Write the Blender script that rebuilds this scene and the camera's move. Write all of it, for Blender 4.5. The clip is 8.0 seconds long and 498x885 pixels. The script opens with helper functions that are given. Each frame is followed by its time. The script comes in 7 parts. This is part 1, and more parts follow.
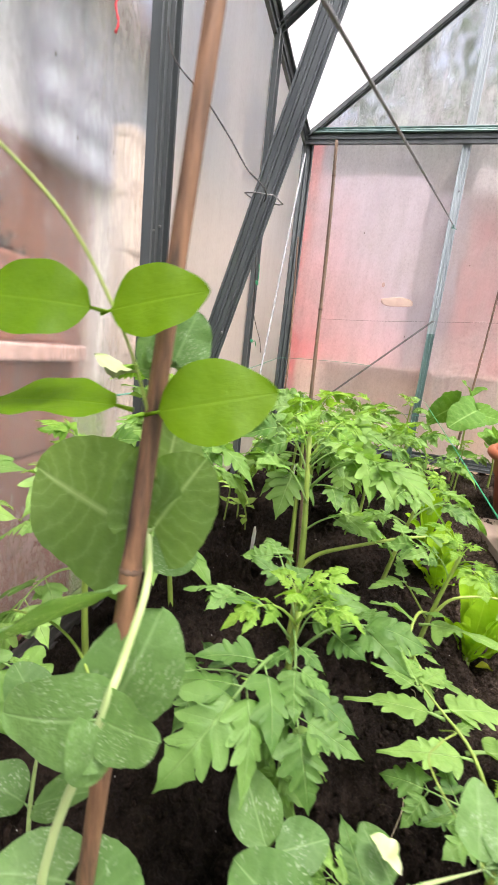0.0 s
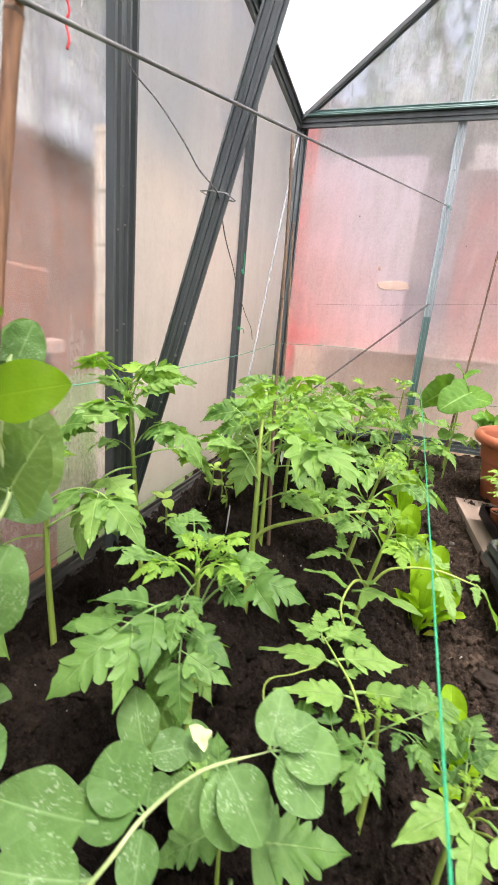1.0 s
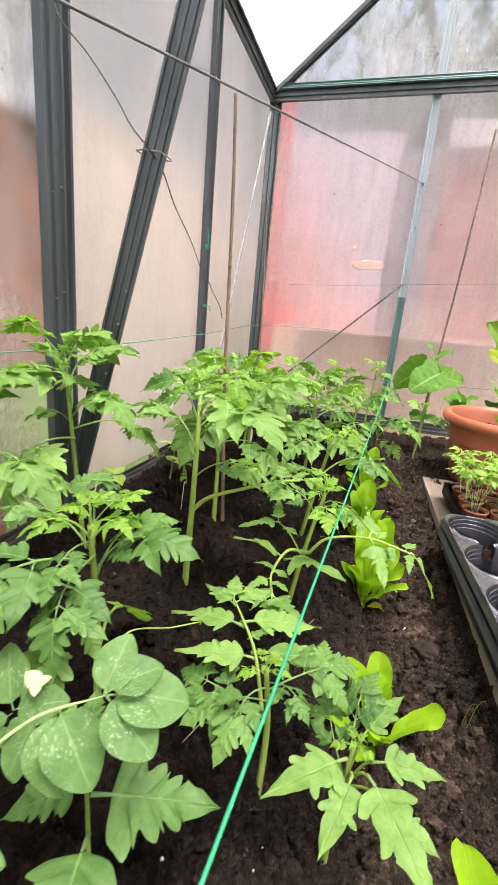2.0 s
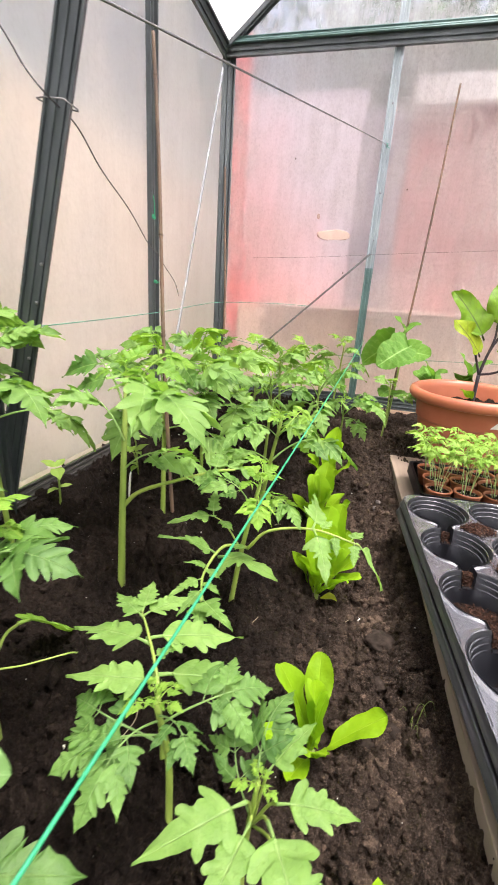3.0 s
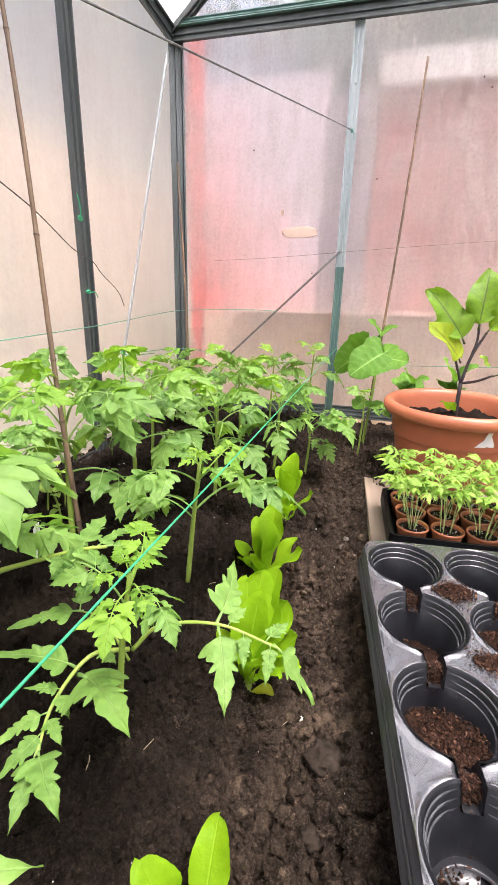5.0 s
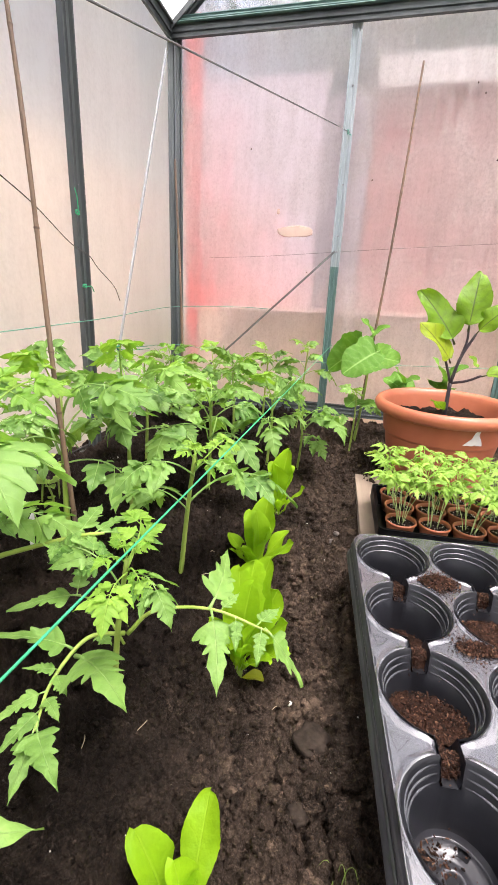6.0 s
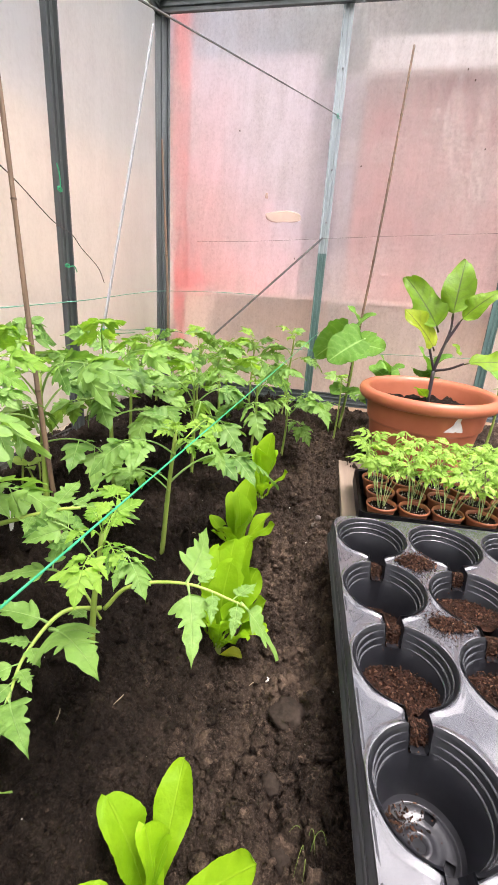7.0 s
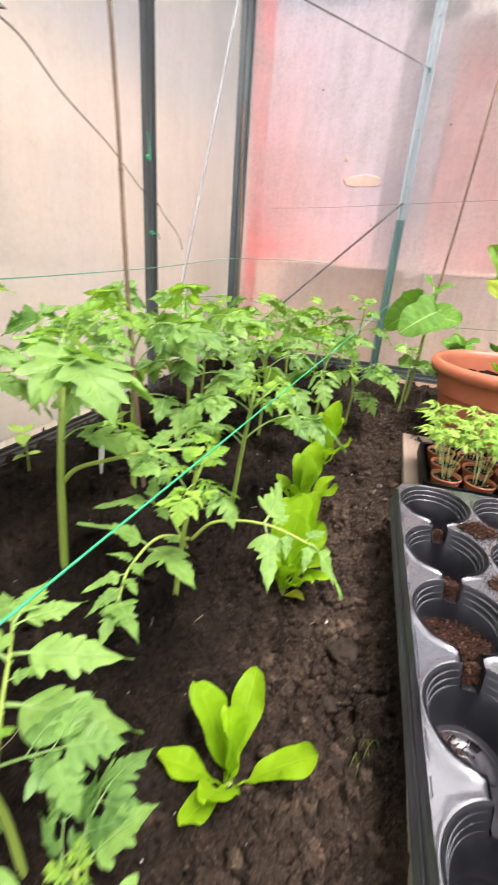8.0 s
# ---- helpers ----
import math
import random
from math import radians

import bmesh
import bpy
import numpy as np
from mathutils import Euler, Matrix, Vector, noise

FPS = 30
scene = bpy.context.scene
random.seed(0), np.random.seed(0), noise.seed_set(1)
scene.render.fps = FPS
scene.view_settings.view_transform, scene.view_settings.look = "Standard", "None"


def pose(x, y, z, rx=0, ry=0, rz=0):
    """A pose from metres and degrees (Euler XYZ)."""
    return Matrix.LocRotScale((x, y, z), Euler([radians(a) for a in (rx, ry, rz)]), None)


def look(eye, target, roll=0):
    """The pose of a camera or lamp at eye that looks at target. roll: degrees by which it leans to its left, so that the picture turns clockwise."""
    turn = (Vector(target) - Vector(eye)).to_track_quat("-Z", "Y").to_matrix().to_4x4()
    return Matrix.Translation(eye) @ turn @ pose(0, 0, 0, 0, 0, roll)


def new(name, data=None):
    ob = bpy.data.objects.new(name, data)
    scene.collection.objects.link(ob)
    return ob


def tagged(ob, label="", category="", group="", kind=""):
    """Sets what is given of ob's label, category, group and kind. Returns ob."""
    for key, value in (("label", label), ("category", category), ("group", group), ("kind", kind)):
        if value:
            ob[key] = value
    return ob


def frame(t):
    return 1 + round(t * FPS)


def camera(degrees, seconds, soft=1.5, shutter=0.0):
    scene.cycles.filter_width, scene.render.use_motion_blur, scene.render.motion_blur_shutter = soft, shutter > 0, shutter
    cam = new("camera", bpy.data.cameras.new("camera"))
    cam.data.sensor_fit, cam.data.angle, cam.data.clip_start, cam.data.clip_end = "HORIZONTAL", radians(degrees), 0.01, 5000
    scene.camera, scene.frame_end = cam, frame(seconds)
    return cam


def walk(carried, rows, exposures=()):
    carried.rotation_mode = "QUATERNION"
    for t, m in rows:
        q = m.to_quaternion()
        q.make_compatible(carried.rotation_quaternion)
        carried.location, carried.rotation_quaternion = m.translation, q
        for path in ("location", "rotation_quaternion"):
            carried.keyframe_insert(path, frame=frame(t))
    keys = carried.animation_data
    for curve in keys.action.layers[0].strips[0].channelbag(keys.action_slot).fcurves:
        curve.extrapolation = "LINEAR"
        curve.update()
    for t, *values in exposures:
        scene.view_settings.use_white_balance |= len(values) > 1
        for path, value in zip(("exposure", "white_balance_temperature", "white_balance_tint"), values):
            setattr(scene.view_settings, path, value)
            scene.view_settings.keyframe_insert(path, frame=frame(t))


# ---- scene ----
cam = camera(61.0, 8.0, 1.6, 0.4)
PATH = [
    (0, (0.366, -0.065, 0.492), (-0.091, 1.836, 0.07), 6.3),
    (0.5, (0.425, -0.079, 0.504), (-0.07, 1.806, 0.053), 6.0),
    (1, (0.485, -0.086, 0.51), (-0.066, 1.772, 0.012), 5.2),
    (1.5, (0.548, -0.082, 0.498), (-0.03, 1.757, -0.036), 4.7),
    (2, (0.575, -0.052, 0.481), (0.05, 1.801, -0.058), 5.3),
    (3.5, (0.659, 0.093, 0.476), (0.224, 1.918, -0.217), 3.2),
    (4, (0.674, 0.175, 0.473), (0.197, 1.972, -0.265), 1.7),
    (4.5, (0.694, 0.21, 0.481), (0.208, 2.024, -0.207), 1.2),
    (5, (0.715, 0.219, 0.493), (0.254, 2.069, -0.113), 1.5),
    (6.5, (0.719, 0.197, 0.485), (0.319, 2.056, -0.135), 3.4),
    (7, (0.729, 0.201, 0.476), (0.362, 2.057, -0.173), 3.8),
    (7.5, (0.729, 0.197, 0.476), (0.324, 2.03, -0.214), 4.2),
    (8, (0.714, 0.146, 0.471), (0.125, 1.888, -0.314), 4.5),
]
walk(cam, [(t, look(eye, target, roll)) for t, eye, target, roll in PATH],
     exposures=[(0.0, 1.48, 6350, 20), (2.0, 1.48, 6350, 20), (3.5, 1.58, 6380, 20), (8.0, 1.58, 6380, 20)])

# ---- daylight: bright overcast ----
world = bpy.data.worlds.new("overcast")
scene.world = world
world.use_nodes = True
wn = world.node_tree
sky = wn.nodes.new("ShaderNodeTexSky")
sky.sky_type = "NISHITA"
sky.sun_disc = False
sky.sun_elevation = radians(72)
sky.sun_rotation = radians(150)
sky.air_density, sky.dust_density, sky.ozone_density = 1.0, 6.0, 1.0
wn.nodes["Background"].inputs["Strength"].default_value = 0.15
cloud = wn.nodes.new("ShaderNodeHueSaturation")
cloud.inputs["Saturation"].default_value = 0.5
wn.links.new(sky.outputs["Color"], cloud.inputs["Color"])
wn.links.new(cloud.outputs["Color"], wn.nodes["Background"].inputs["Color"])
sun = new("sun", bpy.data.lights.new("sun", "SUN"))
sun.data.energy, sun.data.angle, sun.data.color = 2.3, radians(20), (1.0, 0.95, 0.88)
sun.matrix_world = look((0.9, -0.5, 3.2), (0, 0, 0))

# ---- materials ----


def material(name):
    m = bpy.data.materials.new(name)
    m.use_nodes = True
    t = m.node_tree
    return m, t, t.nodes["Principled BSDF"]


def node(t, kind, **values):
    n = t.nodes.new(kind)
    for k, v in values.items():
        n.inputs[k].default_value = v
    return n


def math_node(t, op, a, b=None, c=None):
    n = t.nodes.new("ShaderNodeMath")
    n.operation = op
    for i, v in enumerate((a, b, c)):
        if v is None:
            continue
        if isinstance(v, (int, float)):
            n.inputs[i].default_value = v
        else:
            t.links.new(v, n.inputs[i])
    return n.outputs[0]


def noise_node(t, scale, detail=4.0, rough=0.55, vector=None, stretch=None):
    n = t.nodes.new("ShaderNodeTexNoise")
    n.inputs["Scale"].default_value, n.inputs["Detail"].default_value, n.inputs["Roughness"].default_value = scale, detail, rough
    co = vector
    if co is None:
        co = t.nodes.new("ShaderNodeTexCoord").outputs["Object"]
    if stretch:
        mp = t.nodes.new("ShaderNodeMapping")
        mp.inputs["Scale"].default_value = stretch
        t.links.new(co, mp.inputs["Vector"])
        co = mp.outputs["Vector"]
    t.links.new(co, n.inputs["Vector"])
    return n.outputs["Fac"]


def ramp(t, fac, stops):
    n = t.nodes.new("ShaderNodeValToRGB")
    e = n.color_ramp.elements
    while len(e) < len(stops):
        e.new(0.5)
    for k, (p, c) in zip(e, stops):
        k.position, k.color = p, (*c, 1) if len(c) == 3 else c
    t.links.new(fac, n.inputs["Fac"])
    return n.outputs["Color"]


def mix(t, fac, a, b, mode="MIX"):
    n = t.nodes.new("ShaderNodeMix")
    n.data_type, n.blend_type = "RGBA", mode
    for sock, v in ((n.inputs[0], fac), (n.inputs[6], a), (n.inputs[7], b)):
        if isinstance(v, (int, float)):
            sock.default_value = v
        elif isinstance(v, tuple):
            sock.default_value = (*v, 1)
        else:
            t.links.new(v, sock)
    return n.outputs[2]


def bump(t, bsdf, height, strength, distance=0.002):
    n = t.nodes.new("ShaderNodeBump")
    n.inputs["Strength"].default_value, n.inputs["Distance"].default_value = strength, distance
    t.links.new(height, n.inputs["Height"])
    t.links.new(n.outputs["Normal"], bsdf.inputs["Normal"])
    return n.outputs["Normal"]


def grainy(name, dark, light, scale, rough=0.6, metal=0.0, bumps=0.3, stretch=None, specular=0.5, low=0.35, high=0.7):
    """Plain surface: two scales of noise in colour, a fine relief."""
    m, t, b = material(name)
    big = noise_node(t, scale * 0.12, 3, 0.6, stretch=stretch)
    fine = noise_node(t, scale, 6, 0.65, stretch=stretch)
    fac = math_node(t, "ADD", math_node(t, "MULTIPLY", big, 0.5), math_node(t, "MULTIPLY", fine, 0.5))
    t.links.new(ramp(t, fac, [(low, dark), (high, light)]), b.inputs["Base Color"])
    b.inputs["Roughness"].default_value, b.inputs["Metallic"].default_value = rough, metal
    b.inputs["Specular IOR Level"].default_value = specular
    bump(t, b, fine, bumps)
    return m


def leaf_material(name, dark, light, vein, veins=7.0, fleck=0.0, glow=0.35, rough=0.5, vein_amount=0.45, gloss=0.35, relief_strength=0.5, slope=0.24):
    """A living leaf: midrib and side veins from its own coordinates, mottling, light coming through."""
    m, t, b = material(name)
    uv = t.nodes.new("ShaderNodeTexCoord")
    sep = t.nodes.new("ShaderNodeSeparateXYZ")
    t.links.new(uv.outputs["UV"], sep.inputs[0])
    along = sep.outputs["X"]
    side = math_node(t, "MULTIPLY", math_node(t, "ABSOLUTE", math_node(t, "SUBTRACT", sep.outputs["Y"], 0.5)), 2.0)
    mid = math_node(t, "SMOOTH_MIN", math_node(t, "MULTIPLY", side, 14.0), 1.0, 0.3)
    warp = math_node(t, "MULTIPLY", math_node(t, "SUBTRACT", noise_node(t, 5.5, 3), 0.5), 0.22 if slope else 0.05)
    slant = math_node(t, "SUBTRACT", math_node(t, "ADD", along, warp), math_node(t, "MULTIPLY", side, slope))
    wave = math_node(t, "SINE", math_node(t, "MULTIPLY", slant, veins * 3.6))
    lateral = math_node(t, "POWER", math_node(t, "ABSOLUTE", wave), 0.3)
    web = math_node(t, "MULTIPLY", mid, math_node(t, "ADD", math_node(t, "MULTIPLY", lateral, 0.4), 0.6))
    geo = t.nodes.new("ShaderNodeNewGeometry")
    info = t.nodes.new("ShaderNodeObjectInfo")
    tone = math_node(t, "ADD", math_node(t, "MULTIPLY", geo.outputs["Random Per Island"], 0.4), math_node(t, "MULTIPLY", info.outputs["Random"], 0.3))
    mott = noise_node(t, 7, 4, 0.6)
    tone = math_node(t, "ADD", tone, math_node(t, "MULTIPLY", mott, 0.5))
    colour = ramp(t, tone, [(0.2, dark), (0.95, light)])
    vein_mask = math_node(t, "MULTIPLY", math_node(t, "SUBTRACT", 1.0, web), vein_amount)
    colour = mix(t, vein_mask, colour, vein)
    if fleck:
        spots = noise_node(t, 30, 2, 0.5, stretch=(0.5, 1.1, 1))
        mask = ramp(t, spots, [(0.56, (0, 0, 0)), (0.62, (1, 1, 1))])
        where = ramp(t, noise_node(t, 3.0, 2), [(0.48, (0, 0, 0)), (0.64, (1, 1, 1))])
        amount = math_node(t, "MULTIPLY", math_node(t, "MULTIPLY", mask, where), fleck)
        colour = mix(t, amount, colour, (0.42, 0.52, 0.36))
    t.links.new(colour, b.inputs["Base Color"])
    b.inputs["Roughness"].default_value = rough
    b.inputs["Specular IOR Level"].default_value = gloss
    relief = math_node(t, "ADD", math_node(t, "MULTIPLY", web, 0.7), math_node(t, "MULTIPLY", noise_node(t, 18, 4), 1.1))
    normal = bump(t, b, relief, relief_strength, 0.0018)
    thru = t.nodes.new("ShaderNodeBsdfTranslucent")
    t.links.new(mix(t, 1.0, colour, (1.25, 1.35, 0.5), "MULTIPLY"), thru.inputs["Color"])
    t.links.new(normal, thru.inputs["Normal"])
    add = t.nodes.new("ShaderNodeMixShader")
    add.inputs[0].default_value = glow
    t.links.new(b.outputs[0], add.inputs[1])
    t.links.new(thru.outputs[0], add.inputs[2])
    t.links.new(add.outputs[0], t.nodes["Material Output"].inputs["Surface"])
    return m


tomato_leaf = leaf_material("tomato_leaf", (0.066, 0.172, 0.026), (0.285, 0.480, 0.110), (0.36, 0.53, 0.19), 5.0, 0.0, 0.36, 0.48, 0.62, 0.32, 0.7, 0.0)
# Darker leaf green, used for the near plants and some single leaves.
tomato_darker = leaf_material("darker_tomato_leaf", (0.036, 0.112, 0.018), (0.175, 0.335, 0.075), (0.29, 0.45, 0.16), 5.0, 0.0, 0.34, 0.48, 0.62, 0.34, 0.7, 0.0)
tomato_tip = leaf_material("tomato_tip", (0.11, 0.27, 0.022), (0.285, 0.47, 0.065), (0.38, 0.52, 0.12), 5.0, 0.0, 0.4, 0.5, 0.5, 0.3, 0.6, 0.0)
pea_leaf = leaf_material("pea_leaf", (0.046, 0.125, 0.030), (0.155, 0.29, 0.085), (0.27, 0.42, 0.18), 4.0, 0.6, 0.35, 0.5, 0.62, 0.25, 0.25)
pea_young = leaf_material("pea_young", (0.070, 0.17, 0.002), (0.14, 0.265, 0.004), (0.20, 0.34, 0.02), 3.0, 0.0, 0.5, 0.5, 0.25, 0.2, 0.15)
yellowed_leaf = leaf_material("yellowed_leaf", (0.24, 0.27, 0.004), (0.38, 0.40, 0.008), (0.42, 0.43, 0.05), 3.0, 0.0, 0.28, 0.5, 0.3, 0.3)
lettuce_leaf = leaf_material("lettuce_leaf", (0.115, 0.255, 0.003), (0.230, 0.410, 0.008), (0.34, 0.52, 0.04), 3.0, 0.0, 0.36, 0.5, 0.35, 0.12)
egg_leaf = leaf_material("aubergine_leaf", (0.08, 0.20, 0.008), (0.20, 0.36, 0.014), (0.04, 0.025, 0.04), 4.5, 0.0, 0.4, 0.5, 0.75)
cuke_leaf = leaf_material("cucumber_leaf", (0.045, 0.15, 0.015), (0.155, 0.33, 0.045), (0.30, 0.48, 0.16), 5.5, 0.0, 0.32, 0.6, 0.85, 0.15)
seedling_leaf = leaf_material("seedling_leaf", (0.19, 0.36, 0.045), (0.39, 0.56, 0.12), (0.42, 0.58, 0.18), 5.0, 0.0, 0.4, 0.5, 0.25)
stem_green = grainy("stem_green", (0.16, 0.25, 0.03), (0.31, 0.41, 0.08), 60, 0.55, 0, 0.25, (1, 1, 0.15))
stalk_green = grainy("stalk_green", (0.20, 0.30, 0.035), (0.36, 0.46, 0.10), 60, 0.55, 0, 0.2, (1, 1, 0.3))
stem_pale = grainy("stem_pale", (0.30, 0.42, 0.14), (0.46, 0.56, 0.26), 50, 0.5, 0, 0.2, (1, 1, 0.2))
stem_purple = grainy("stem_purple", (0.018, 0.012, 0.022), (0.06, 0.05, 0.05), 60, 0.5, 0, 0.2, (1, 1, 0.2))
petal = grainy("petal", (0.30, 0.40, 0.14), (0.56, 0.58, 0.36), 40, 0.6, 0, 0.1)
bamboo = grainy("bamboo", (0.040, 0.027, 0.020), (0.26, 0.140, 0.075), 160, 0.6, 0, 0.6, (1, 1, 0.10), 0.25, 0.43, 0.60)
bamboo_knot = grainy("bamboo_knot", (0.05, 0.03, 0.02), (0.16, 0.10, 0.06), 200, 0.7)
bamboo_old = grainy("bamboo_old", (0.06, 0.043, 0.033), (0.28, 0.175, 0.105), 160, 0.6, 0, 0.25, (1, 1, 0.08))
alu_dark = grainy("green_grey_aluminium", (0.040, 0.048, 0.049), (0.105, 0.120, 0.122), 26, 0.42, 0.35, 0.12, (1, 1, 0.12))
alu_green = grainy("teal_green_aluminium", (0.060, 0.118, 0.110), (0.16, 0.26, 0.24), 26, 0.4, 0.25, 0.12, (1, 1, 0.15))
alu_bright = grainy("bare_aluminium", (0.24, 0.28, 0.29), (0.52, 0.57, 0.59), 26, 0.38, 0.5, 0.12, (1, 1, 0.12))
steel = grainy("zinc_steel", (0.16, 0.16, 0.16), (0.34, 0.34, 0.33), 60, 0.4, 0.7, 0.1)
wire_grey = grainy("grey_wire", (0.10, 0.10, 0.10), (0.2, 0.2, 0.19), 80, 0.5, 0.3, 0.1)
string_green = grainy("green_string", (0.006, 0.24, 0.095), (0.03, 0.40, 0.18), 300, 0.6, 0, 0.4)
string_faded = grainy("faded_green_string", (0.05, 0.24, 0.17), (0.14, 0.36, 0.27), 300, 0.7, 0, 0.3)
terracotta = grainy("terracotta_plastic", (0.36, 0.105, 0.05), (0.44, 0.14, 0.07), 30, 0.42, 0, 0.06)
pot_brown = grainy("brown_pot_plastic", (0.24, 0.075, 0.03), (0.34, 0.12, 0.055), 40, 0.45, 0, 0.06)
black_plastic = grainy("black_plastic", (0.004, 0.0045, 0.006), (0.011, 0.012, 0.015), 40, 0.36, 0, 0.04, None, 0.35)
flange_plastic = grainy("greyer_black_plastic", (0.012, 0.0125, 0.015), (0.045, 0.046, 0.052), 30, 0.3, 0, 0.05, None, 0.6)
# Tray plastic for the holes: darker, duller copy that paints in their shade.
cell_plastic = grainy("dark_cell_plastic", (0.005, 0.0053, 0.0065), (0.013, 0.0138, 0.0165), 40, 0.28, 0, 0.03, None, 0.3)
# Worn top sheet: paler base and high IOR stand in for sky sheen.
worn_sheen_plastic = grainy("worn_sheen_black_plastic", (0.036, 0.037, 0.043), (0.074, 0.076, 0.086), 14, 0.19, 0.0, 0.03, None, 1.0)
worn_sheen_plastic.node_tree.nodes["Principled BSDF"].inputs["IOR"].default_value = 1.9
# Pale copy for the ribs: the glint along their edges, put into colour.
rib_glint_plastic = grainy("moulded_glint_plastic", (0.03, 0.031, 0.035), (0.10, 0.105, 0.115), 60, 0.2, 0.25, 0.02, None, 1.0)
compost = grainy("compost", (0.006, 0.003, 0.002), (0.068, 0.031, 0.019), 420, 0.95, 0, 1.0, None, 0.1, 0.40, 0.70)
board_wood = grainy("weathered_board", (0.17, 0.125, 0.09), (0.38, 0.30, 0.23), 30, 0.8, 0, 0.4, (1, 0.06, 1))
label_white = grainy("white_plastic_label", (0.7, 0.7, 0.66), (0.84, 0.84, 0.8), 30, 0.5)
label_tag = grainy("torn_paper", (0.62, 0.58, 0.56), (0.82, 0.8, 0.78), 60, 0.7)
red_ribbon = grainy("red_ribbon", (0.5, 0.02, 0.03), (0.7, 0.06, 0.07), 60, 0.6)
perlite = grainy("perlite", (0.55, 0.52, 0.45), (0.8, 0.78, 0.7), 80, 0.8)
dry_straw = grainy("dry_straw", (0.3, 0.24, 0.15), (0.5, 0.42, 0.28), 80, 0.8)


def soil_material(name, loose):
    m, t, b = material(name)
    big = noise_node(t, 5, 4, 0.6)
    mid = noise_node(t, 45, 5, 0.65)
    fine = noise_node(t, 420, 5, 0.7)
    fac = math_node(t, "ADD", math_node(t, "MULTIPLY", big, 0.55), math_node(t, "MULTIPLY", mid, 0.45))
    colour = ramp(t, fac, [(0.36, (0.009, 0.0063, 0.0047)), (0.52, (0.030, 0.0205, 0.0145)), (0.66, (0.080, 0.055, 0.039))])
    colour = mix(t, ramp(t, fine, [(0.48, (0, 0, 0)), (0.70, (0.8, 0.8, 0.8))]), colour, (0.095, 0.066, 0.047))
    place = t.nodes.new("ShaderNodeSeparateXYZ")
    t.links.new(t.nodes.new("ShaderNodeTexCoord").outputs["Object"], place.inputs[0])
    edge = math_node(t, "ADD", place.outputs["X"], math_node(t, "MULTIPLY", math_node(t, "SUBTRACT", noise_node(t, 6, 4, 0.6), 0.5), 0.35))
    # Planted side (low X) darker: damp bed plus shade under plants, in colour.
    damp_shade = ramp(t, edge, [(0.50, (0.46, 0.48, 0.51)), (0.68, (1.55, 1.62, 1.68))])
    colour = mix(t, 1.0, colour, damp_shade, "MULTIPLY")
    if loose:
        island = t.nodes.new("ShaderNodeNewGeometry").outputs["Random Per Island"]
        colour = mix(t, 1.0, colour, ramp(t, island, [(0.0, (0.6, 0.6, 0.6)), (0.6, (1.25, 1.23, 1.2)), (0.92, (1.5, 1.48, 1.45)), (1.0, (2.1, 2.05, 2.0))]), "MULTIPLY")
    t.links.new(colour, b.inputs["Base Color"])
    wet = ramp(t, big, [(0.35, (0.62, 0.62, 0.62)), (0.6, (0.95, 0.95, 0.95))])
    t.links.new(wet, b.inputs["Roughness"])
    b.inputs["Specular IOR Level"].default_value = 0.08
    lumps = noise_node(t, 130, 4, 0.6)
    h = math_node(t, "ADD", math_node(t, "MULTIPLY", mid, 1.0), math_node(t, "MULTIPLY", fine, 0.6))
    h = math_node(t, "ADD", h, lumps)
    bump(t, b, h, 1.0, 0.008)
    return m


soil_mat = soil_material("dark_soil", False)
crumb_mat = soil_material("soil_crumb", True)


def compost_bits():
    m, t, b = material("compost_bits")
    geo = t.nodes.new("ShaderNodeNewGeometry")
    t.links.new(ramp(t, geo.outputs["Random Per Island"], [(0.0, (0.005, 0.003, 0.002)), (0.6, (0.034, 0.016, 0.0095)), (0.93, (0.080, 0.038, 0.023)), (1.0, (0.16, 0.09, 0.052))]), b.inputs["Base Color"])
    b.inputs["Roughness"].default_value = 0.9
    b.inputs["Specular IOR Level"].default_value = 0.15
    return m


compost_bit = compost_bits()


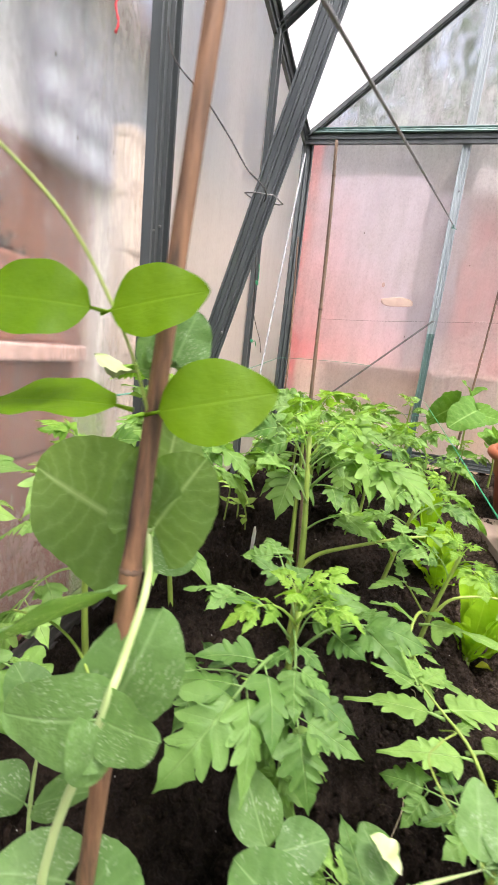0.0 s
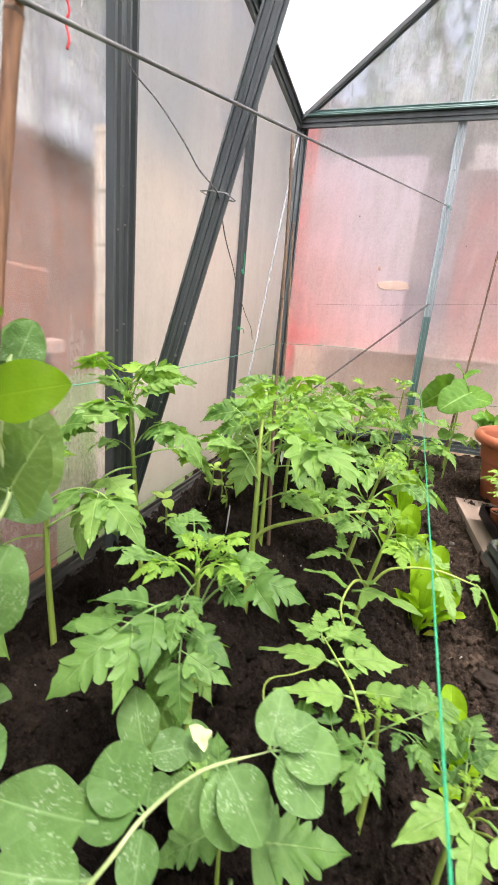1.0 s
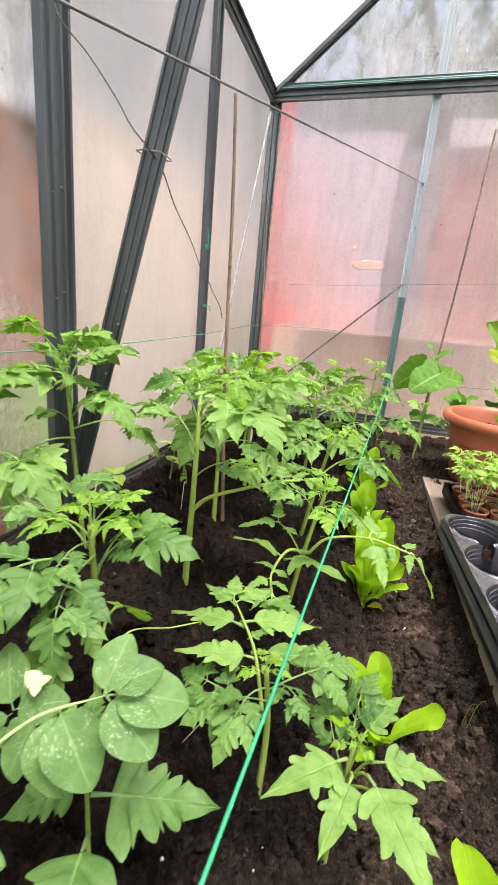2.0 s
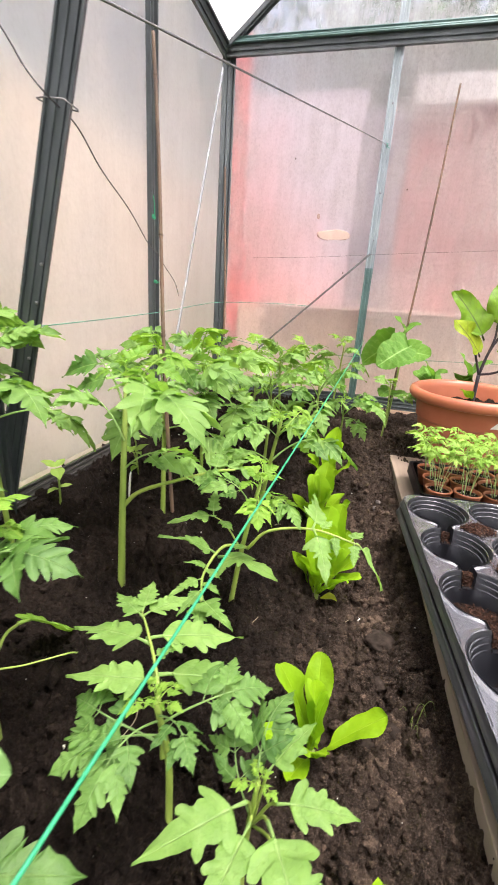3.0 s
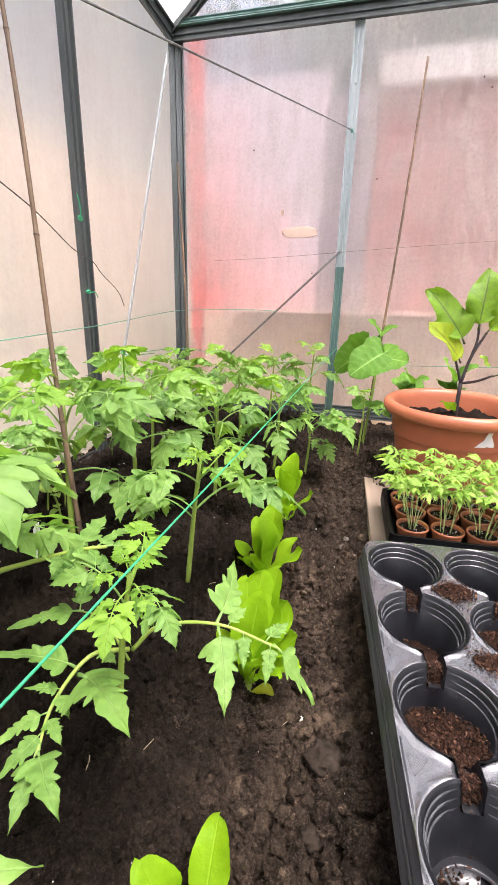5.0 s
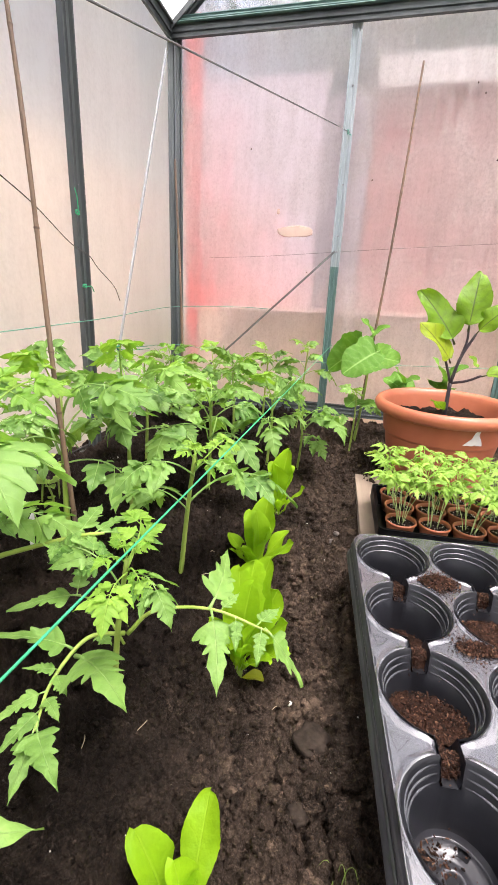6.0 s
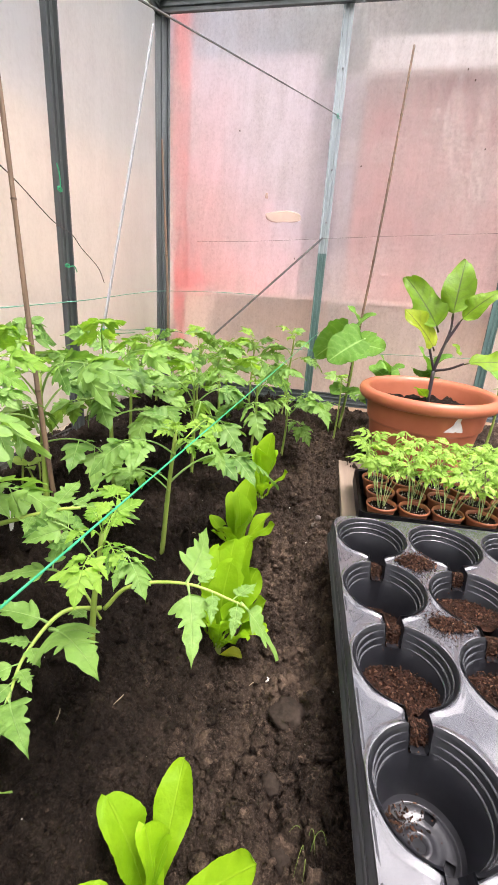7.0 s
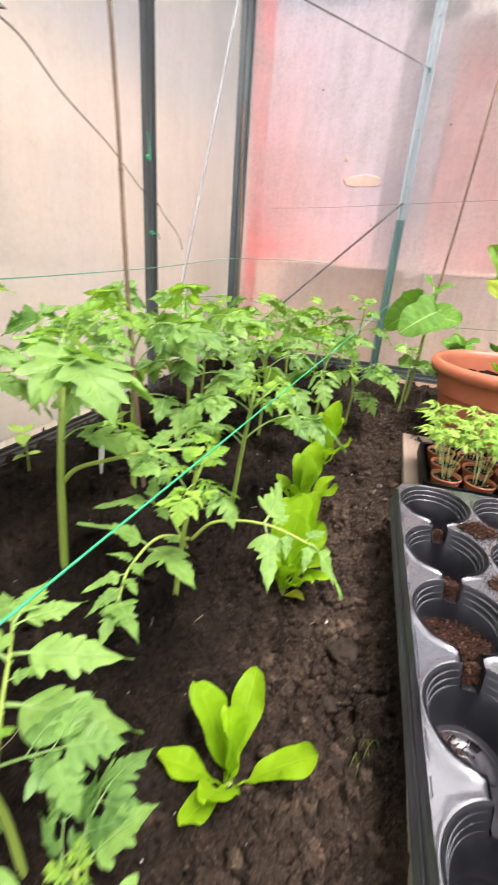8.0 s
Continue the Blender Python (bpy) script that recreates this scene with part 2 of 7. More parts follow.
def pane_material(name, tint, haze, rough, smear=0.16, white=0.92, streaks=0.22):
    """Dull, dusty glazing: blurred see-through, milky scatter, run-down streaks, splashes and grains of dirt on the face."""
    m, t, b = material(name)
    t.nodes.remove(b)
    clear = t.nodes.new("ShaderNodeBsdfRefraction")
    clear.inputs["IOR"].default_value, clear.inputs["Roughness"].default_value = 1.4, rough
    clear.inputs["Color"].default_value = (*tint, 1)
    milk = t.nodes.new("ShaderNodeBsdfTranslucent")
    milk.inputs["Color"].default_value = (white, white, white * 0.985, 1)
    dust = t.nodes.new("ShaderNodeBsdfDiffuse")
    streak = noise_node(t, 9, 6, 0.7, stretch=(3, 3, 0.5))
    blot = noise_node(t, 3.2, 5, 0.65)
    speck = noise_node(t, 90, 4, 0.7)
    grain = noise_node(t, 150, 5, 0.75, stretch=(1, 1, 0.7))
    t.links.new(ramp(t, speck, [(0.35, (0.15, 0.12, 0.10)), (0.7, (0.60, 0.55, 0.51))]), dust.inputs["Color"])
    a = t.nodes.new("ShaderNodeMixShader")
    fine_streak = noise_node(t, 40, 5, 0.75, stretch=(2, 2, 0.2))

    def centred(fac, amount):
        return math_node(t, "MULTIPLY", math_node(t, "SUBTRACT", fac, 0.5), amount)

    patchy = math_node(t, "ADD", centred(streak, streaks), centred(blot, 0.9))
    patchy = math_node(t, "ADD", patchy, centred(fine_streak, 0.42))
    patchy = math_node(t, "ADD", patchy, centred(grain, 0.36))
    mixed = math_node(t, "ADD", patchy, haze)
    mixed.node.use_clamp = True
    t.links.new(mixed, a.inputs[0])
    t.links.new(clear.outputs[0], a.inputs[1])
    t.links.new(milk.outputs[0], a.inputs[2])
    d = t.nodes.new("ShaderNodeMixShader")
    cover = math_node(t, "ADD", math_node(t, "MULTIPLY", streak, 0.3), math_node(t, "MULTIPLY", blot, 0.4))
    cover = math_node(t, "ADD", cover, math_node(t, "MULTIPLY", grain, 0.3))
    dirty = math_node(t, "MULTIPLY", ramp(t, cover, [(0.43, (0.12, 0.12, 0.12)), (0.60, (1, 1, 1))]), smear)
    t.links.new(dirty, d.inputs[0])
    t.links.new(a.outputs[0], d.inputs[1])
    t.links.new(dust.outputs[0], d.inputs[2])
    t.links.new(d.outputs[0], t.nodes["Material Output"].inputs["Surface"])
    return m


pane_wall = pane_material("hazy_wall_glazing", (0.97, 0.96, 0.95), 0.30, 0.36, 0.16)
pane_end = pane_material("dirty_end_glazing", (0.97, 0.95, 0.95), 0.20, 0.36, 0.40, 0.92, 0.4)
pane_clear = pane_material("clearer_wall_glazing", (0.95, 0.95, 0.95), 0.10, 0.13)
pane_gable = pane_material("gable_glazing", (0.94, 0.95, 0.95), 0.22, 0.12, 0.10)
pane_roof = pane_material("hazy_roof_glazing", (0.84, 0.85, 0.86), 0.55, 0.4, 0.06, 0.82)

# ---- building helpers ----


def part(name, bm, mat, parent=None, label="", smooth=True):
    """Links a bmesh as one mesh object under a thing or a part."""
    me = bpy.data.meshes.new(name)
    bm.to_mesh(me)
    bm.free()
    me.materials.append(mat)
    if smooth:
        me.polygons.foreach_set("use_smooth", [True] * len(me.polygons))
    ob = new(name, me)
    if parent is not None:
        ob.parent = parent
    if label:
        ob["label"] = label
    return ob


def share(name, me, parent, m):
    ob = new(name, me)
    ob.parent = parent
    ob.matrix_basis = m
    return ob


def thing(name, at, label, category, group="", kind="", turn=0.0):
    ob = new(name)
    ob.empty_display_size = 0.05
    ob.matrix_basis = pose(*at, 0, 0, turn)
    return tagged(ob, label, category, group, kind)


def box(bm, lo, hi, bevel=0.0):
    r = bmesh.ops.create_cube(bm, size=1.0)
    lo, hi = Vector(lo), Vector(hi)
    for v in r["verts"]:
        v.co = Vector(((v.co[i] + 0.5) * (hi[i] - lo[i]) + lo[i] for i in range(3)))
    if bevel:
        edges = list({e for v in r["verts"] for e in v.link_edges})
        bmesh.ops.bevel(bm, geom=edges, offset=bevel, segments=2, profile=0.6, affect="EDGES")


def tube(bm, pts, radii, seg=8, cap=True):
    """A round stalk through the points."""
    pts = [Vector(p) for p in pts]
    if isinstance(radii, (int, float)):
        radii = [radii] * len(pts)
    rings, side = [], None
    for i, p in enumerate(pts):
        d = (pts[min(i + 1, len(pts) - 1)] - pts[max(i - 1, 0)]).normalized()
        if side is None:
            side = d.orthogonal().normalized()
        side = (side - d * side.dot(d)).normalized()
        up = d.cross(side)
        rings.append([bm.verts.new(p + (side * math.cos(a) + up * math.sin(a)) * radii[i]) for a in (2 * math.pi * k / seg for k in range(seg))])
    for a, b in zip(rings, rings[1:]):
        for k in range(seg):
            bm.faces.new((a[k], a[(k + 1) % seg], b[(k + 1) % seg], b[k]))
    if cap:
        bm.faces.new(rings[0][::-1])
        bm.faces.new(rings[-1])


def bend(points, n=6):
    """A smooth curve through a few points (Catmull-Rom)."""
    p = [Vector(q) for q in points]
    p = [p[0] * 2 - p[1], *p, p[-1] * 2 - p[-2]]
    out = []
    for i in range(1, len(p) - 2):
        for k in range(n):
            t = k / n
            out.append(0.5 * ((2 * p[i]) + (p[i + 1] - p[i - 1]) * t + (2 * p[i - 1] - 5 * p[i] + 4 * p[i + 1] - p[i + 2]) * t * t
                              + (3 * p[i] - p[i - 1] - 3 * p[i + 1] + p[i + 2]) * t ** 3))
    out.append(p[-2])
    return out


def prism(bm, profile, m, length):
    """A profile in x, y drawn out along z, then placed by m."""
    a = [bm.verts.new(m @ Vector((x, y, 0))) for x, y in profile]
    b = [bm.verts.new(m @ Vector((x, y, length))) for x, y in profile]
    n = len(profile)
    for k in range(n):
        bm.faces.new((a[k], a[(k + 1) % n], b[(k + 1) % n], b[k]))
    bm.faces.new(a[::-1])
    bm.faces.new(b)


def lathe(bm, profile, m=None, seg=48):
    """A profile of (radius, height) turned round z."""
    m = m or Matrix()
    rings = [[bm.verts.new(m @ Vector((r * math.cos(a), r * math.sin(a), z))) for a in (2 * math.pi * k / seg for k in range(seg))] for r, z in profile]
    for a, b in zip(rings, rings[1:]):
        for k in range(seg):
            bm.faces.new((a[k], a[(k + 1) % seg], b[(k + 1) % seg], b[k]))
    return rings


def smooth_step(v):
    v = min(1.0, max(0.0, v))
    return v * v * (3 - 2 * v)


def ground_height(x, y):
    bed = 0.018 * smooth_step((x - 0.725) / 0.05)
    bed += 0.06 * smooth_step((0.67 - x) / 0.17) * smooth_step((y + 0.3) / 0.4)
    back = 0.07 * smooth_step((y - 0.75) / 0.85)
    return bed + back * (1 - 0.45 * bed / 0.06)


def on_soil(x, y, sink=0.0):
    return (x, y, ground_height(x, y) - sink)


# ---- the outside ----
ROOF_W, EAVE, SLOPE = 2.48, 1.36, 0.82
bm = bmesh.new()
bmesh.ops.create_grid(bm, x_segments=24, y_segments=24, size=300)
for v in bm.verts:
    v.co.z = -0.03
grass_out = grainy("outside_grass", (0.05, 0.09, 0.02), (0.14, 0.20, 0.06), 3, 0.9)
tagged(part("ground", bm, grass_out), "short green lawn outside the greenhouse", "ground", kind="structure")

red_wood = grainy("red_painted_boards", (0.62, 0.12, 0.11), (0.80, 0.24, 0.22), 8, 0.7, 0, 0.2, (6, 1, 0.3))
pink_wood = grainy("faded_pink_boards", (0.36, 0.16, 0.15), (0.60, 0.41, 0.39), 14, 0.8, 0, 0.2, (3, 1, 0.5))


def fading_boards():
    """Red paint, paler towards the top and towards higher X, with blotches."""
    m, t, b = material("fading_red_boards")
    place = t.nodes.new("ShaderNodeSeparateXYZ")
    t.links.new(t.nodes.new("ShaderNodeTexCoord").outputs["Object"], place.inputs[0])
    fade = math_node(t, "ADD", place.outputs["Z"], math_node(t, "MULTIPLY", place.outputs["X"], 1.5))
    fade = math_node(t, "ADD", fade, math_node(t, "MULTIPLY", math_node(t, "SUBTRACT", noise_node(t, 9, 5, 0.65, stretch=(2.2, 1, 0.6)), 0.5), 1.1))
    fade = math_node(t, "MULTIPLY", math_node(t, "SUBTRACT", fade, 0.6), 1.0)
    t.links.new(ramp(t, fade, [(0.0, (0.72, 0.20, 0.19)), (0.35, (0.72, 0.27, 0.27)), (0.65, (0.72, 0.48, 0.51)), (0.95, (0.62, 0.57, 0.63))]), b.inputs["Base Color"])
    b.inputs["Roughness"].default_value = 0.8
    return m


fading_red = fading_boards()
peach_wall = grainy("peach_wall", (0.60, 0.47, 0.37), (0.73, 0.70, 0.62), 3, 0.9)
cream_wall = grainy("cream_render", (0.66, 0.61, 0.56), (0.80, 0.76, 0.72), 6, 0.9)
white_paint = grainy("white_paint", (0.72, 0.72, 0.70), (0.84, 0.84, 0.82), 10, 0.6)
brown_brick = grainy("brown_brick", (0.14, 0.070, 0.050), (0.40, 0.20, 0.14), 3, 0.85)
grey_sheet = grainy("grey_sheet", (0.18, 0.18, 0.21), (0.54, 0.50, 0.53), 6, 0.6)
sky_pale_glass, _t, _b = material("sky_pale_window_glass")
# Pale base colour stands in for the bright sky these panes reflect.
_b.inputs["Base Color"].default_value = (0.72, 0.75, 0.79, 1)
_b.inputs["Roughness"].default_value = 0.05


sill_paint = grainy("peach_paint", (0.78, 0.50, 0.40), (0.86, 0.66, 0.55), 10, 0.6)


def boards(name, x0, x1, z0, z1, mat, parent, label):
    bm = bmesh.new()
    x, k = x0, 0
    while x < x1 - 0.01:
        box(bm, (x, 0.004 * (k % 3), z0), (min(x + 0.088, x1), 0.022, z1 - 0.004 * (k % 2)))
        x, k = x + 0.0885, k + 1
    return part(name, bm, mat, parent, label, False)


def red_shed():
    """Low shed close behind the end glazing: red and faded pink boards, a pale sill, a white fascia."""
    s = thing("garden_shed", (0, 2.02, -0.03), "red and faded pink wooden shed close behind the end glazing", "shed")
    boards("red_boards", -0.01, 0.052, 0.04, 1.52, red_wood, s, "bright red boards")
    boards("rose_boards", 0.056, 0.53, 0.508, 1.32, fading_red, s, "red boards paler towards the top")
    boards("grey_boards", 0.535, 0.70, 0.508, 1.25, grey_sheet, s, "grey-lilac boards")
    boards("pink_boards", 0.705, 2.6, 0.508, 1.245, pink_wood, s, "faded pink boards")
    bm = bmesh.new()
    box(bm, (0.70, -0.03, 1.25), (2.6, 0.02, 1.34), 0.004)
    part("fascia", bm, white_paint, s, "white fascia board", False)
    bm = bmesh.new()
    box(bm, (0.20, -0.085, 0.508), (2.6, -0.003, 0.522), 0.003)
    part("sill", bm, sill_paint, s, "pale sill ledge", False)
    bm = bmesh.new()
    box(bm, (0.056, -0.02, 0.0), (2.6, 0.02, 0.505), 0.004)
    part("plinth", bm, grainy("mottled_plinth", (0.58, 0.38, 0.27), (0.94, 0.70, 0.50), 9, 0.9), s, "mottled beige plinth", False)
    bm = bmesh.new()
    box(bm, (-0.01, 0.03, 1.245), (2.6, 1.1, 1.262), 0.004)
    part("roof", bm, white_paint, s, "flat white roof", False)
    for x0 in (-0.01, 2.58):
        bm = bmesh.new()
        box(bm, (x0, 0.024, 0.0), (x0 + 0.02, 1.1, 1.245), 0.003)
        part("side_wall", bm, pink_wood, s, "faded pink side boards", False)
    bm = bmesh.new()
    box(bm, (0.012, 1.08, 0.0), (2.578, 1.1, 1.245), 0.003)
    part("back_wall", bm, pink_wood, s, "faded pink back boards", False)
    return s


def low_wall(at, size, mat, label, name="garden_wall"):
    bm = bmesh.new()
    z, k = 0.0, 0
    while z < size[2] - 0.01:
        box(bm, (0, 0, z), (size[0] - 0.004 * (k % 2), size[1], min(z + 0.118, size[2])), 0.003)
        z, k = z + 0.12, k + 1
    ob = part(name, bm, mat, None, "", False)
    ob.matrix_basis = pose(*at)
    tagged(ob, label, "wall")


pale_batten = grainy("pale_pink_batten", (0.55, 0.36, 0.30), (0.74, 0.52, 0.44), 12, 0.8)


def wooden_bin():
    """A boarded bin that stands close outside the side glazing."""
    s = thing("wooden_bin", (-0.19, -1.0, -0.03), "brown wooden bin outside the side glazing", "bin")
    for z0, z1, name in ((0.0, 0.16, "lower_board"), (0.163, 0.32, "lower_board"), (0.323, 0.47, "lower_board"), (0.50, 0.62, "upper_board")):
        b = bmesh.new()
        box(b, (0.0, 0.0, z0), (0.07, 1.585, z1), 0.006)
        part(name, b, brown_brick, s, "", False)
    b = bmesh.new()
    box(b, (0.0, 0.0, 0.472), (0.085, 1.60, 0.498), 0.004)
    part("batten", b, pale_batten, s, "pale pink batten", False)


wooden_bin()


def dark_shrub():
    """A dense dark shrub behind the bin, with an uneven outline."""
    rnd = random.Random(21)
    s = thing("shrub", (-0.22, 0.2, -0.03), "dense dark brown-green shrub close outside the side glazing", "shrub")
    b = bmesh.new()
    for k in range(7):
        x, y = rnd.uniform(-0.04, 0.0), -0.75 + 0.17 * k
        tube(b, bend([(x, y, -0.05), (x - 0.01, y + 0.02, 0.35), (x + 0.01, y + 0.05, 0.68)], 4), [0.010 - 0.0008 * q for q in range(9)], 6)
    part("branches", b, grainy("shrub_bark", (0.05, 0.04, 0.03), (0.12, 0.09, 0.07), 30, 0.9), s)
    verts, faces = [], []
    for _ in range(4200):
        y = rnd.uniform(-0.95, 0.36)
        top = 0.765 + 0.03 * math.sin(y * 9) - 0.16 * smooth_step((y - 0.18) / 0.18)
        c = Vector((rnd.gauss(-0.02, 0.035), y, rnd.uniform(0.50, top) + rnd.gauss(0, 0.012)))
        m = Matrix.Translation(c) @ Euler([rnd.uniform(0, 6.3) for _ in range(3)]).to_matrix().to_4x4()
        k, L = len(verts), rnd.uniform(0.025, 0.05)
        verts += [m @ Vector(v) for v in ((0, 0, 0), (L * 0.5, L * 0.3, 0.004), (L, 0, 0), (L * 0.5, -L * 0.3, 0.004))]
        faces.append((k, k + 1, k + 2, k + 3))
    me = bpy.data.meshes.new("crown")
    me.from_pydata(verts, [], faces)
    me.materials.append(grainy("dark_shrub_leaves", (0.035, 0.032, 0.022), (0.11, 0.095, 0.07), 12, 0.7))
    new("crown", me).parent = s


dark_shrub()
low_wall((-0.25, 0.88, -0.03), (0.05, 1.3, 0.98), peach_wall, "low peach-coloured wall close outside the side glazing")
red_shed()


lilac_paint = grainy("lilac_grey_paint", (0.26, 0.26, 0.31), (0.40, 0.40, 0.46), 10, 0.6)


def neighbour_house():
    s = thing("house", (-2.4, 4.1, -0.03), "cream and brown house beyond the side glazing", "house")
    bm = bmesh.new()
    box(bm, (-3, -0.2, 0), (0, 6.0, 3.4), 0.01)
    part("wall", bm, cream_wall, s, "cream rendered wall", False)
    bm = bmesh.new()
    box(bm, (-3, -4.0, 0), (-0.05, -0.2, 1.95), 0.01)
    part("lower_wall", bm, brown_brick, s, "brown brick wall", False)
    bm = bmesh.new()
    box(bm, (-3, -4.0, 1.95), (-0.08, -0.2, 3.4), 0.01)
    part("upper_wall", bm, white_paint, s, "white upper wall", False)
    bm = bmesh.new()
    box(bm, (0.0, -1.0, 2.0), (0.02, 1.4, 3.38))
    w = part("window", bm, sky_pale_glass, s, "wide window with the bright sky put into its pale panes", False)
    bm = bmesh.new()
    for k in range(6):
        box(bm, (0.02, -1.05 + k * 0.48, 1.95), (0.05, -0.95 + k * 0.48, 3.39))
    for k in range(5):
        box(bm, (0.023, -1.0, 1.95 + k * 0.345), (0.047, 1.4, 2.04 + k * 0.345))
    part("window_frame", bm, lilac_paint, w, "grey-lilac glazing bars", False)
    for y in (-3.4, -2.4):
        bm = bmesh.new()
        box(bm, (-0.078, y, 2.2), (-0.05, y + 0.6, 3.2))
        w = part("window", bm, sky_pale_glass, s, smooth=False)
        bm = bmesh.new()
        for k in range(3):
            box(bm, (-0.05, y - 0.03 + k * 0.3, 2.17), (-0.02, y + 0.03 + k * 0.3, 3.23))
        for k in range(4):
            box(bm, (-0.047, y, 2.17 + k * 0.33), (-0.023, y + 0.6, 2.23 + k * 0.33))
        part("window_frame", bm, lilac_paint, w, "grey-lilac glazing bars", False)
    bm = bmesh.new()
    box(bm, (-3.2, -4.2, 3.4), (0.3, 6.2, 3.55), 0.01)
    part("roof", bm, brown_brick, s, "", False)
    return s


neighbour_house()


def garden_tree(at, h, seed):
    rnd = random.Random(seed)
    s = thing("tree", at, "tall leafy green tree beyond the shed", "tree")
    b = bmesh.new()
    tube(b, bend([(0, 0, -0.2), (0.1, 0, h * 0.3), (0, 0.1, h * 0.65)], 6), [0.22 - 0.012 * k for k in range(13)], 9)
    limbs = []
    for k in range(9):
        a, z = k * 2.4, h * (0.25 + 0.045 * k)
        e = Vector((math.cos(a), math.sin(a), 0.7)) * h * rnd.uniform(0.2, 0.3) + Vector((0, 0, z))
        tube(b, bend([(0.05, 0.05, z), Vector((0, 0, z)).lerp(e, 0.5) + Vector((0, 0, 0.1)), e], 4), [0.07 - 0.006 * q for q in range(9)], 6)
        limbs.append(e)
    part("trunk", b, stem_bark, s)
    verts, faces = [], []
    for _ in range(5200):
        c = rnd.choice(limbs) + Vector((rnd.gauss(0, 0.5), rnd.gauss(0, 0.5), rnd.gauss(0.15, 0.45)))
        m = Matrix.Translation(c) @ Euler([rnd.uniform(0, 6.3) for _ in range(3)]).to_matrix().to_4x4()
        k = len(verts)
        L = rnd.uniform(0.06, 0.12)
        verts += [m @ Vector(v) * 1 for v in ((0, 0, 0), (L * 0.5, L * 0.3, 0.01), (L, 0, 0), (L * 0.5, -L * 0.3, 0.01))]
        faces.append((k, k + 1, k + 2, k + 3))
    me = bpy.data.meshes.new("crown")
    me.from_pydata(verts, [], faces)
    me.materials.append(tree_leaf)
    ob = new("crown", me)
    ob.parent = s


stem_bark = grainy("bark", (0.05, 0.04, 0.03), (0.14, 0.11, 0.09), 20, 0.9, 0, 0.6)
tree_leaf = grainy("tree_leaves", (0.03, 0.07, 0.02), (0.09, 0.16, 0.05), 4, 0.6)
garden_tree((2.6, 6.6, -0.03), 5.2, 1)
garden_tree((0.6, 8.6, -0.03), 5.4, 2)
garden_tree((0.75, 4.9, -0.03), 4.6, 3)

# ---- soil ----


def soil_height(x, y):
    """The crumbly surface: gentle swells, hollows, and lumps with sharp creases between them at four sizes."""
    p = Vector((x, y, 0))
    h = ground_height(x, y) + 0.009 * noise.noise(p * 7)
    w = p + Vector((noise.noise(p * 26), noise.noise(p * 26 + Vector((7, 3, 1))), 0)) * 0.014
    rough = 0.5 + 0.5 * smooth_step(0.5 + 1.3 * noise.noise(p * 6 + Vector((3, 8, 0))))
    for size, height in ((24, 0.038), (52, 0.036), (108, 0.026), (215, 0.012)):
        h += height * rough * (abs(noise.noise(w * size + Vector((size, 0.3 * size, 0)))) - 0.22)
    clod = max(0.0, 0.75 - noise.voronoi(w * 60)[0][0])
    return h + 0.008 * rough * min(clod, 0.5) - 0.002


def soil_bed():
    xs = np.concatenate([np.linspace(-0.03, 0.3, 90), np.linspace(0.303, 0.84, 220), np.linspace(0.85, 1.3, 50), np.linspace(1.35, 2.5, 12)])
    ys = np.concatenate([np.linspace(-1.25, -0.1, 16), np.linspace(-0.06, 1.25, 440), np.linspace(1.256, 1.9, 110)])
    verts = [(x, y, soil_height(x, y)) for y in ys for x in xs]
    faces = []
    w = len(xs)
    for j in range(len(ys) - 1):
        for i in range(w - 1):
            a = j * w + i
            faces.append((a, a + 1, a + w + 1, a + w))
    me = bpy.data.meshes.new("soil")
    me.from_pydata(verts, [], faces)
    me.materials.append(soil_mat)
    me.polygons.foreach_set("use_smooth", [True] * len(me.polygons))
    tagged(new("soil", me), "dark crumbly damp soil of the greenhouse bed, shade tinted in under the plants", "soil", kind="structure")


soil_bed()


